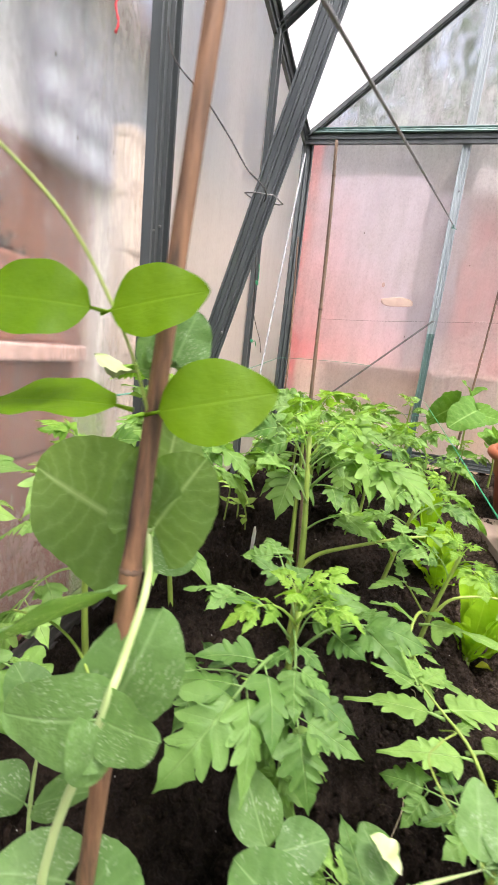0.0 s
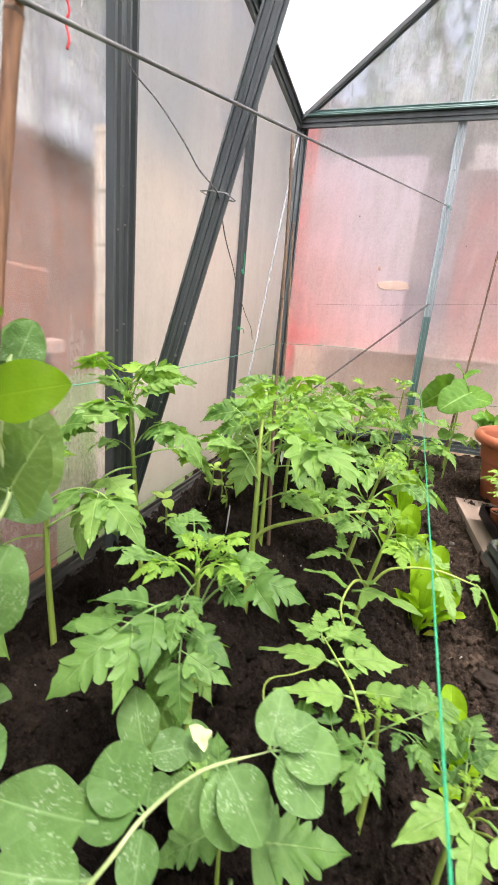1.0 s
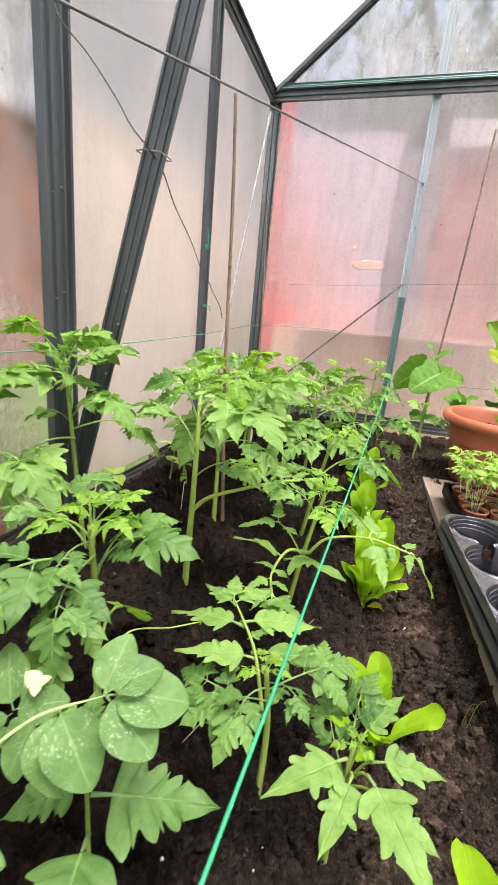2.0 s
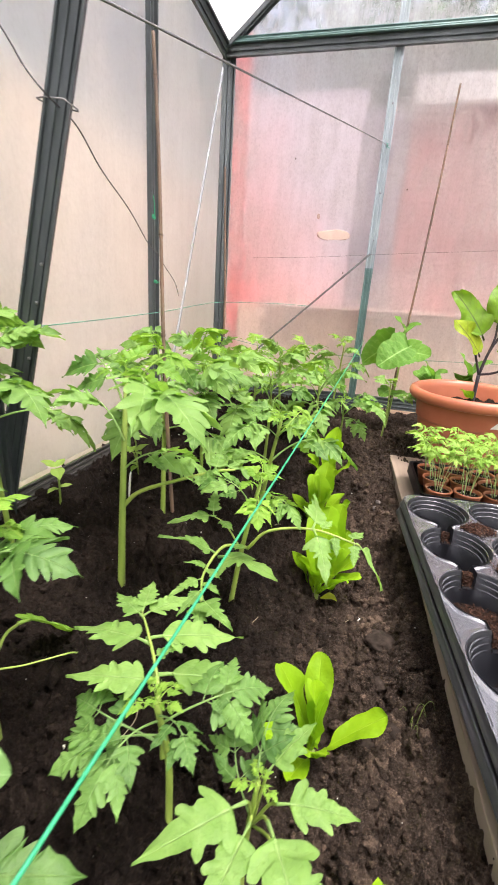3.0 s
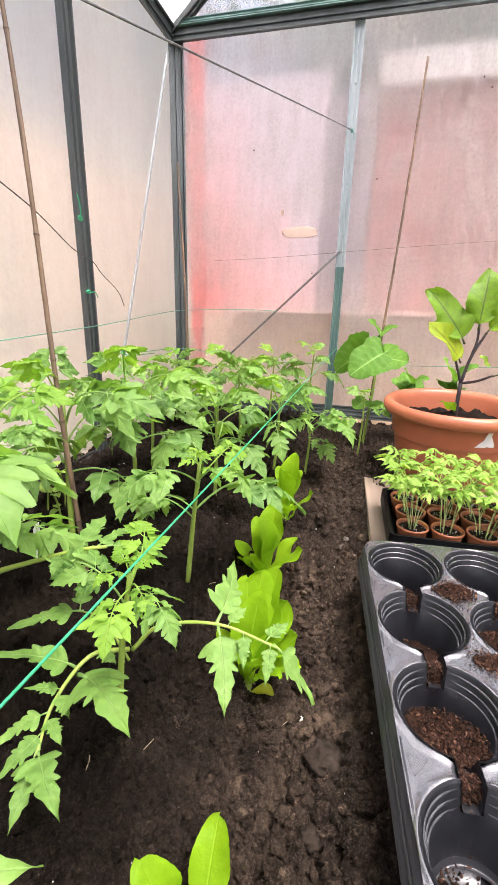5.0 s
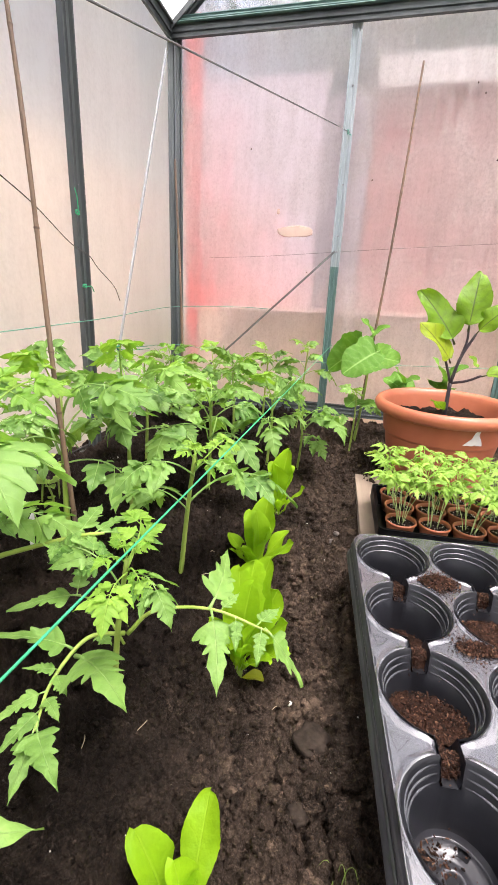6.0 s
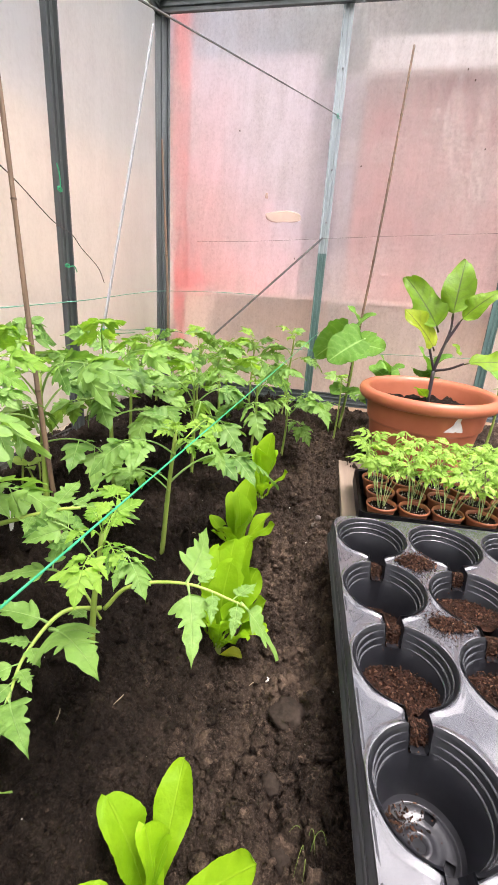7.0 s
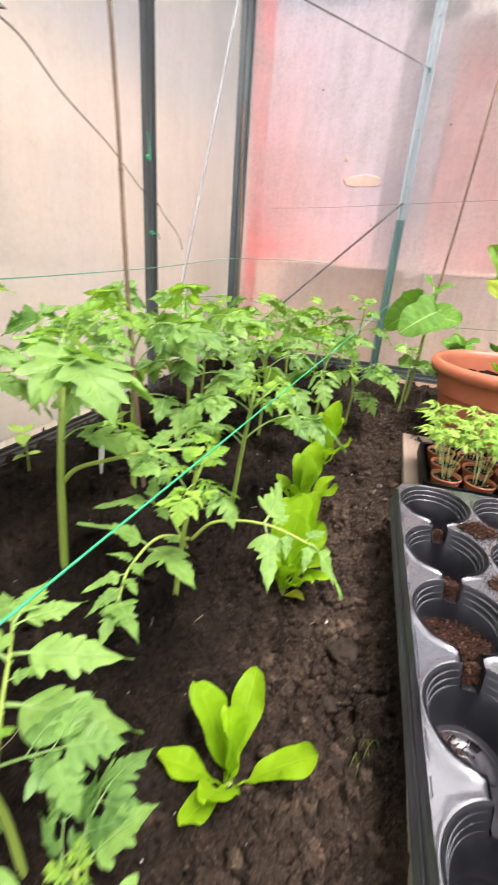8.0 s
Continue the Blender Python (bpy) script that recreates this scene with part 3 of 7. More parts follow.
def soil_crumbs():
    """Loose crumbs and clods on the bed, too many to count."""
    rnd = random.Random(4)
    ico = bmesh.new()
    bmesh.ops.create_icosphere(ico, subdivisions=1, radius=1.0)
    base = [v.co.copy() for v in ico.verts]
    tri = [[v.index for v in f.verts] for f in ico.faces]
    ico.free()
    verts, faces = [], []
    for _ in range(54000):
        near = rnd.random() < 0.4
        x = rnd.gauss(0.66, 0.10) if near else rnd.uniform(0.03, 0.95)
        y = rnd.uniform(0.05, 1.5) if near else rnd.uniform(0.0, 1.85)
        if x > 0.797 - 0.046 * (y - 0.4) and y < 1.34:
            continue
        s = 0.0007 + 0.0034 * rnd.random() ** 3.0 + (0.0040 * rnd.random() if rnd.random() < 0.03 else 0)
        m = pose(x, y, soil_height(x, y) + s * 0.15, rnd.uniform(0, 360), rnd.uniform(0, 360), rnd.uniform(0, 360))
        k = len(verts)
        sc = Vector((rnd.uniform(0.7, 1.35), rnd.uniform(0.7, 1.2), rnd.uniform(0.5, 0.9))) * s
        for v in base:
            q = v * rnd.uniform(0.7, 1.25)
            verts.append(m @ Vector((q.x * sc.x, q.y * sc.y, q.z * sc.z)))
        faces += [[k + i for i in f] for f in tri]
    me = bpy.data.meshes.new("soil_crumbs")
    me.from_pydata(verts, [], faces)
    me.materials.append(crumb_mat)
    me.polygons.foreach_set("use_smooth", [True] * len(me.polygons))
    tagged(new("soil_crumbs", me), "loose dark soil crumbs scattered over the bed", "soil", kind="stuff")
    verts, faces = [], []
    for _ in range(300):
        x, y = rnd.uniform(0.05, 0.8), rnd.uniform(0.05, 1.6)
        s = rnd.uniform(0.0004, 0.0011) if rnd.random() < 0.94 else rnd.uniform(0.0012, 0.0022)
        k = len(verts)
        c = Vector((x, y, soil_height(x, y) + s * 0.5))
        verts += [c + v * s * rnd.uniform(0.7, 1.3) for v in base]
        faces += [[k + i for i in f] for f in tri]
    me = bpy.data.meshes.new("perlite_grains")
    me.from_pydata(verts, [], faces)
    me.materials.append(perlite)
    tagged(new("perlite_grains", me), "white perlite grains strewn on dark soil", "perlite", kind="stuff")


soil_crumbs()


def soil_clods():
    """Larger lumps of earth, too many to count."""
    rnd = random.Random(44)
    ico = bmesh.new()
    bmesh.ops.create_icosphere(ico, subdivisions=2, radius=1.0)
    base = [v.co.copy() for v in ico.verts]
    tri = [[v.index for v in f.verts] for f in ico.faces]
    ico.free()
    verts, faces = [], []
    for _ in range(4400):
        x = rnd.gauss(0.68, 0.07) if rnd.random() < 0.45 else rnd.uniform(0.05, 0.8)
        y = rnd.uniform(0.1, 1.6)
        if x > 0.79 - 0.046 * (y - 0.4) and y < 1.34:
            continue
        s = 0.0022 + 0.0072 * rnd.random() ** 3.2
        off = Vector((rnd.uniform(0, 90), rnd.uniform(0, 90), 0))
        m = pose(x, y, soil_height(x, y) - s * 0.15, rnd.uniform(-25, 25), rnd.uniform(-25, 25), rnd.uniform(0, 360))
        sc = Vector((rnd.uniform(0.9, 1.4), rnd.uniform(0.8, 1.15), rnd.uniform(0.45, 0.8))) * s
        k = len(verts)
        for v in base:
            q = v * (1 + 0.8 * noise.noise(v * 1.5 + off) + 0.9 * noise.noise(v * 3.1 + off))
            verts.append(m @ Vector((q.x * sc.x, q.y * sc.y, q.z * sc.z)))
        faces += [[k + i for i in f] for f in tri]
    me = bpy.data.meshes.new("soil_clods")
    me.from_pydata(verts, [], faces)
    me.materials.append(crumb_mat)
    me.polygons.foreach_set("use_smooth", [True] * len(me.polygons))
    tagged(new("soil_clods", me), "rough brown earth clods lying on the bed", "soil", kind="stuff")


soil_clods()


def stone(at, size, mat, label, seed):
    rnd = random.Random(seed)
    s = bmesh.new()
    bmesh.ops.create_icosphere(s, subdivisions=3, radius=1.0)
    for v in s.verts:
        v.co *= 1 + 0.30 * noise.noise(v.co * 3.1 + Vector((1, seed, 0))) + 0.25 * noise.noise(v.co * 1.7 + Vector((seed, 0, 0)))
        v.co = Vector((v.co.x * size[0], v.co.y * size[1], v.co.z * size[2]))
    ob = part("stone", s, mat, None)
    ob.matrix_basis = pose(at[0], at[1], soil_height(*at) + size[2] * 0.3, 0, 0, rnd.uniform(0, 360))
    tagged(ob, label, "stone", "stones on the soil")


grey_stone = grainy("grey_stone", (0.10, 0.085, 0.075), (0.24, 0.2, 0.18), 60, 0.85)
clod_mat = grainy("earth_clod", (0.018, 0.013, 0.010), (0.058, 0.044, 0.034), 120, 0.95, 0, 1.0, None, 0.1)
for at, size, mat, label, seed in (((0.722, 0.583), (0.021, 0.018, 0.008), clod_mat, "flat dark earth clod on the soil", 1),
                                   ((0.715, 0.50), (0.010, 0.009, 0.007), clod_mat, "small dark earth clod on the soil", 2),
                                   ((0.722, 1.03), (0.008, 0.007, 0.006), grey_stone, "small grey pebble on the soil", 3),
                                   ((0.728, 1.06), (0.006, 0.006, 0.005), grey_stone, "small grey pebble on the soil", 4),
                                   ((0.69, 0.63), (0.0036, 0.003, 0.0025), perlite, "tiny pale pebble on the soil", 5),
                                   ((0.70, 0.42), (0.011, 0.012, 0.008), clod_mat, "small dark earth clod on the soil", 6),
                                   ((0.735, 0.45), (0.012, 0.009, 0.008), clod_mat, "small dark earth clod on the soil", 7)):
    stone(at, size, mat, label, seed)

# ---- greenhouse frame and glazing ----
POST = [(-0.033, 0.0), (0.033, 0.0), (0.033, 0.016), (0.027, 0.016), (0.025, 0.006), (0.012, 0.006), (0.010, 0.012), (0.004, 0.012),
        (0.002, 0.006), (-0.012, 0.006), (-0.014, 0.012), (-0.019, 0.012), (-0.021, 0.006), (-0.026, 0.006), (-0.027, 0.016), (-0.033, 0.016)]
SLIM = [(-0.022, 0.0), (0.022, 0.0), (0.022, 0.014), (0.017, 0.014), (0.015, 0.005), (0.003, 0.005), (0.002, 0.010), (-0.004, 0.010),
        (-0.006, 0.005), (-0.016, 0.005), (-0.017, 0.014), (-0.022, 0.014)]


def profile(name, a, b, face, mat, parent, shape=SLIM, label="", scale=1.0):
    """An extruded bar from a to b whose ribs look towards face."""
    a, b = Vector(a), Vector(b)
    z = (b - a).normalized()
    y = Vector(face)
    y = (y - z * y.dot(z)).normalized()
    x = y.cross(z)
    m = Matrix.Translation(a) @ Matrix((x, y, z)).transposed().to_4x4()
    bm = bmesh.new()
    prism(bm, [(p * scale, q * scale) for p, q in shape], m, (b - a).length)
    return part(name, bm, mat, parent, label, False)


def pane(lo, hi, mat, parent, kind="pane"):
    bm = bmesh.new()
    box(bm, lo, hi)
    ob = part(kind, bm, mat, parent, "", False)
    ob.visible_shadow = False
    return ob


def quad_pane(corners, thick, mat, parent):
    bm = bmesh.new()
    c = [Vector(p) for p in corners]
    n = (c[1] - c[0]).cross(c[2] - c[0]).normalized() * thick
    a = [bm.verts.new(p) for p in c]
    b = [bm.verts.new(p + n) for p in c]
    k = len(c)
    bm.faces.new(a[::-1])
    bm.faces.new(b)
    for i in range(k):
        bm.faces.new((a[i], a[(i + 1) % k], b[(i + 1) % k], b[i]))
    bmesh.ops.recalc_face_normals(bm, faces=bm.faces)
    ob = part("pane", bm, mat, parent, "", False)
    ob.visible_shadow = False
    return ob


def bolt(parent, at, axis, r=0.004, mat=None):
    bm = bmesh.new()
    q = Vector(axis).to_track_quat("Z", "Y").to_matrix().to_4x4()
    lathe(bm, [(0.0005, 0.004), (r * 0.6, 0.0038), (r, 0.002), (r, 0)], Matrix.Translation(at) @ q, 10)
    part("bolt", bm, mat or steel, parent)


END_Y, NEAR_Y = 1.88, -1.22
post_y = [END_Y - 0.62 * k for k in range(0, 6)]
post_y[2] = 0.615
RIDGE = EAVE + SLOPE * ROOF_W / 2

soiled_rail = grainy("soil_splashed_rail", (0.014, 0.012, 0.010), (0.055, 0.050, 0.046), 40, 0.75, 0, 0.3)

# side wall beside the bed
wl = thing("wall_left", (0, 0, 0), "side wall of dull glazing in dark green aluminium posts", "wall", kind="structure")
for k, y in enumerate(post_y[1:5], 1):
    wide = k == 2
    profile("post", (0.0, y, 0.05), (0.0, y, EAVE - 0.012), (1, 0, 0), alu_dark, wl, POST if wide else SLIM)
for a, b in zip(post_y, post_y[1:]):
    pane((-0.012, b + 0.004, 0.10), (-0.008, a - 0.004, EAVE - 0.01), pane_clear if a < 0.7 else pane_wall, wl)
profile("eave_rail", (0.0, NEAR_Y, EAVE), (0.0, END_Y, EAVE), (1, 0, -0.35), alu_dark, wl)
profile("base_rail", (-0.002, NEAR_Y, 0.070), (-0.002, END_Y, 0.070), (1, 0, 0.5), soiled_rail, wl, POST, scale=0.5)
for y, zs in ((0.615, (0.735, 0.67, 0.50)), (1.26, (0.53, 0.76))):
    for z in zs:
        for dy in ((-0.010, 0.010) if z < 0.7 and y < 1 else (0.0,)):
            bolt(wl, (0.0075, y + dy, z + dy * 0.6), (1, 0, 0), 0.0020, wire_grey)

# end wall
we = thing("wall_end", (0, 0, 0), "gable wall of hazy glazing in aluminium bars", "wall", kind="structure")
profile("corner_post", (0.006, END_Y - 0.004, 0.05), (0.006, END_Y - 0.004, EAVE + 0.01), (0.7, -1, 0), alu_dark, we, SLIM, scale=1.15)
for x in (0.62, 1.235, 1.85):
    gable = EAVE + SLOPE * min(x, ROOF_W - x)
    profile("post", (x, END_Y, 0.62 if x < 0.7 else 0.05), (x, END_Y, gable - 0.02), (0, -1, 0), alu_bright if x < 0.7 else alu_green, we, SLIM, scale=0.72)
profile("post_foot", (0.62, END_Y - 0.003, 0.05), (0.62, END_Y - 0.003, 0.64), (0, -1, 0), alu_green, we, SLIM, "teal green lower length of the post", 0.66)
profile("gable_rail", (-0.0, END_Y - 0.014, EAVE), (ROOF_W, END_Y - 0.014, EAVE), (0, -1, 0), alu_dark, we, SLIM)
profile("gable_rail_cap", (0.02, END_Y - 0.024, EAVE + 0.025), (ROOF_W, END_Y - 0.024, EAVE + 0.025), (0, -1, 0.4), alu_green, we, SLIM, "teal green upper edge", 0.5)
profile("base_rail", (0.0, END_Y - 0.003, 0.115), (ROOF_W, END_Y - 0.003, 0.115), (0, -1, 0.4), alu_dark, we, POST, scale=0.7)
for a, b in ((0.0, 0.62), (0.62, 1.235), (1.235, 1.85), (1.85, ROOF_W)):
    pane((a + 0.004, END_Y + 0.008, 0.11), (b - 0.004, END_Y + 0.012, EAVE - 0.004), pane_end, we)
    ga, gb = (EAVE + SLOPE * min(x, ROOF_W - x) for x in (a, b))
    corners = [(a, END_Y + 0.008, EAVE + 0.004), (b, END_Y + 0.008, EAVE + 0.004), (b, END_Y + 0.008, gb), (a, END_Y + 0.008, ga)]
    if a == 0.0:
        corners = corners[:3]
    elif b == ROOF_W:
        corners = [corners[0], corners[1], corners[3]]
    quad_pane(corners, 0.004, pane_gable, we)
bm = bmesh.new()
d = Vector((0.617, END_Y - 0.018, 0.69)) - Vector((0.02, END_Y - 0.018, 0.13))
z = d.normalized()
prism(bm, [(-0.0038, -0.0015), (0.0038, -0.0015), (0.0038, 0.0), (-0.0024, 0.0), (-0.0024, 0.003), (-0.0038, 0.003)],
      Matrix.Translation((0.02, END_Y - 0.018, 0.13)) @ Matrix((Vector((0, -1, 0)).cross(z), Vector((0, -1, 0)), z)).transposed().to_4x4(), d.length)
part("diagonal_brace", bm, wire_grey, we, "thin flat diagonal brace bar", False)
# dirt on the glazing
smear_mat = grainy("dried_smear", (0.44, 0.31, 0.25), (0.60, 0.45, 0.38), 40, 0.9)
speck_mat = grainy("dark_speck", (0.03, 0.025, 0.02), (0.10, 0.08, 0.06), 200, 0.9)


def daub(name, at, size, mat, parent, label, axis=1, seed=0):
    bm = bmesh.new()
    bmesh.ops.create_icosphere(bm, subdivisions=3, radius=1.0)
    for v in bm.verts:
        v.co *= 1 + (0.45 if size[0] < 0.01 else 0.22) * noise.noise(v.co * 1.6 + Vector((seed * 3.1, 0, 0)))
        v.co = Vector((v.co.x * size[0], v.co.y * 0.0005, v.co.z * size[1]))
        if axis == 0:
            v.co = Vector((v.co.y, v.co.x, v.co.z))
        v.co += Vector(at)
    part(name, bm, mat, parent, label)


daub("smear", (0.463, END_Y + 0.0078, 0.757), (0.070, 0.019), smear_mat, we, "beige dried smear", 1, 1)
daub("smear", (0.40, END_Y + 0.0078, 0.822), (0.006, 0.009), smear_mat, we, "pale dried blob", 1, 2)
for k, (x, z) in enumerate(((1.026, 1.146), (0.999, 1.174), (1.094, 0.965), (0.717, 0.916), (0.29, 1.02), (0.52, 0.62))):
    daub("speck", (x, END_Y + 0.0076, z), (0.0022, 0.0028), speck_mat, we, "dark dirt speck", 1, k)
for k, (y, z) in enumerate(((0.395, 0.784), (0.434, 0.72), (0.511, 0.737), (0.462, 0.635), (0.504, 0.638), (0.53, 0.80))):
    daub("speck", (-0.0077, y, z), (0.0013, 0.0022), speck_mat, wl, "dark dirt speck", 0, k)
for z in (1.05, 0.69, 0.74, 0.90, 1.18):
    bolt(we, (0.622, END_Y - 0.008, z), (0, -1, 0), 0.003)

# roof
rf = thing("roof", (0, 0, 0), "pitched roof of milky glazing on dark aluminium rafters", "roof", kind="structure")
for y in post_y:
    for x0, x1 in ((0.0, ROOF_W / 2), (ROOF_W, ROOF_W / 2)):
        off = -0.014 if y > 1.8 else 0.0
        profile("rafter", (x0, y + off, EAVE + 0.01), (x1, y + off, RIDGE + 0.01), (0.3 if x0 == 0 else -0.3, 0, -1), alu_dark, rf, SLIM)
for a, b in zip(post_y, post_y[1:]):
    for x0 in (0.0, ROOF_W):
        quad_pane([(x0, a, EAVE + 0.02), (x0, b, EAVE + 0.02), (ROOF_W / 2, b, RIDGE + 0.02), (ROOF_W / 2, a, RIDGE + 0.02)], 0.004, pane_roof, rf)
profile("ridge", (ROOF_W / 2, NEAR_Y, RIDGE), (ROOF_W / 2, END_Y, RIDGE), (0, 0, -1), alu_dark, rf, POST)

# far side and near end close the house
wr = thing("wall_right", (0, 0, 0), "opposite side wall of dull glazing in dark aluminium", "wall", kind="structure")
for y in post_y:
    profile("post", (ROOF_W, y, 0.0), (ROOF_W, y, EAVE), (-1, 0, 0), alu_dark, wr, SLIM)
for a, b in zip(post_y, post_y[1:]):
    pane((ROOF_W + 0.004, b, 0.05), (ROOF_W + 0.008, a, EAVE), pane_wall, wr)
profile("eave_rail", (ROOF_W, NEAR_Y, EAVE), (ROOF_W, END_Y, EAVE), (-1, 0, -0.35), alu_dark, wr)
wb = thing("wall_near", (0, 0, 0), "near gable wall of dull glazing", "wall", kind="structure")
for x in (0.0, 0.62, 1.24, 1.86, ROOF_W):
    profile("post", (x, NEAR_Y, 0.0), (x, NEAR_Y, EAVE + SLOPE * min(x, ROOF_W - x)), (0, 1, 0), alu_dark, wb, SLIM)
for a, b in ((0.0, 0.62), (0.62, 1.24), (1.24, 1.86), (1.86, ROOF_W)):
    pane((a, NEAR_Y - 0.012, 0.05), (b, NEAR_Y - 0.008, EAVE), pane_wall, wb)

# strut from the wall foot to the rafter
st = thing("strut", (0.0, 0.655, 0.06), "dark grey aluminium strut leaning inward from the wall foot", "strut")
a, b = Vector((-0.012, 0.002, 0.02)), Vector((0.478, -0.034, 1.70))
profile("bar", a, b, (0.35, -1, 0.1), alu_dark, st, POST, scale=0.56)
for s in (0.17, 0.20, 0.225, 0.26):
    p = a.lerp(b, s)
    bolt(st, p + Vector((0.012, -0.006, 0)), (0.3, -1, 0.1), 0.0026)
p = a.lerp(b, 0.385)
bm = bmesh.new()
tube(bm, [p + Vector((-0.03, -0.008, 0.006)), p + Vector((-0.01, -0.016, 0.004)), p + Vector((0.02, -0.016, 0)), p + Vector((0.032, -0.004, -0.008)), p + Vector((0.022, 0.012, -0.004)),
          p + Vector((-0.022, 0.012, 0.004)), p + Vector((-0.03, -0.006, 0.006))], 0.0011, 6)
part("tie_wire", bm, steel, st, "bent steel tie wire round the bar")

# pale strip across the last side panel
ob = thing("strip", (0.022, 1.372, 0.30), "pale aluminium strip leaning across the side glazing", "strip")
bm = bmesh.new()
d = Vector((0, 0.405, 0.97))
prism(bm, [(-0.0046, -0.0022), (0.0046, -0.0022), (0.0046, 0.0022), (-0.0046, 0.0022)], d.to_track_quat("Z", "X").to_matrix().to_4x4(), d.length)
part("bar", bm, grainy("pale_aluminium", (0.30, 0.32, 0.34), (0.50, 0.52, 0.54), 26, 0.4, 0.3, 0.1), ob, "", False)

# strings and wires
wire_dark = grainy("rusty_dark_wire", (0.03, 0.028, 0.027), (0.08, 0.075, 0.07), 80, 0.6, 0.3, 0.1)
def cord(name, pts, r, mat, label, category, n=8, seg=6):
    bm = bmesh.new()
    tube(bm, bend(pts, n), r, seg)
    ob = part(name, bm, mat, None)
    tagged(ob, label, category)
    return ob


cord("planting_string", [(0.524, -0.35, 0.274), (0.5455, 0.05, 0.291), (0.5645, 0.4, 0.3055), (0.602, 1.1, 0.335), (0.640, 1.86, 0.367)], 0.0010, string_green, "taut turquoise green planting string over the row", "string")
cord("wire", [(0.195, -0.5, 0.507), (0.2866, 0.0, 0.622), (0.3968, 0.6, 0.760), (0.562, 1.5, 0.967), (0.627, 1.865, 1.050)], 0.0014, wire_grey, "taut grey wire tied to the end wall bar", "wire")
cord("wall_string", [(0.012, 0.1, 0.41), (0.012, 0.6, 0.405), (0.016, 1.25, 0.435), (0.015, 1.6, 0.462), (0.03, 1.84, 0.478), (0.27, 1.85, 0.487), (0.4, 1.852, 0.485)], 0.0012, string_faded, "thin faded green string along the side glazing", "string")
cord("wall_string", [(0.03, 1.40, 0.36), (0.04, 1.5, 0.35), (0.08, 1.75, 0.34), (0.3, 1.84, 0.30), (0.62, 1.85, 0.30), (1.2, 1.85, 0.32)], 0.0011, string_faded, "thin faded green string low along the end wall", "string")
cord("binding_wire", [(0.008, 0.61, 0.96), (0.024, 0.61, 0.906), (0.077, 0.61, 0.853), (0.125, 0.61, 0.796), (0.156, 0.605, 0.755), (0.19, 0.60, 0.722), (0.150, 0.72, 0.728), (0.122, 0.828, 0.697), (0.08, 1.0, 0.664), (0.038, 1.17, 0.616), (0.014, 1.28, 0.60), (0.014, 1.32, 0.572), (0.012, 1.40, 0.53), (0.012, 1.43, 0.49)], 0.0012, wire_dark, "thin crooked binding wire hanging from the strut", "wire")
cord("thin_wire", [(0.15, 1.86, 0.66), (0.4, 1.862, 0.672), (0.8, 1.862, 0.70), (1.3, 1.862, 0.73)], 0.0006, wire_grey, "hair-thin wire across the end glazing", "wire")

bm = bmesh.new()
tube(bm, bend([(0.0, 0.0, 0.03), (0.003, 0.002, 0.015), (-0.001, 0.0, 0.0), (0.003, 0.001, -0.018), (0.0, 0, -0.03)], 4), [0.0010 + 0.0012 * math.sin(k * 1.3) ** 2 for k in range(17)], 6)
ob = part("ribbon", bm, red_ribbon, None)
ob.matrix_basis = pose(-0.004, 0.50, 0.90)
tagged(ob, "small red ribbon stuck to the side glazing", "ribbon")


def knot(at, r, mat, label, ends, seed):
    """A knotted end of string: a few tight turns and loose ends."""
    rnd = random.Random(seed)
    at = Vector(at)
    turns = [at + Vector((0.35 * r * math.sin(k * 2.1), r * math.cos(k * 1.7) * rnd.uniform(0.5, 1.0), r * math.sin(k * 1.7) * rnd.uniform(0.4, 0.9))) for k in range(11)]
    cord("string_knot", turns + [at + Vector(e) for e in ends], 0.0013, mat, label, "knot", 4, 5)


knot((0.026, 1.226, 0.692), 0.008, string_green, "green string knotted round the wall post", [(0.004, -0.004, 0.03), (0.004, -0.012, 0.050)], 1)
knot((0.026, 1.234, 0.523), 0.007, string_green, "green string knotted round the wall post", [(0.006, 0.02, 0.0), (0.008, 0.028, -0.014)], 2)
knot((0.026, 1.385, 0.354), 0.009, string_green, "green string knotted round the pale strip", [(0.004, 0.06, -0.012), (0.004, 0.20, -0.018)], 3)
knot((0.623, 1.846, 1.046), 0.009, string_faded, "string and wire knotted round the glazing bar", [(0.012, -0.004, -0.012)], 4)


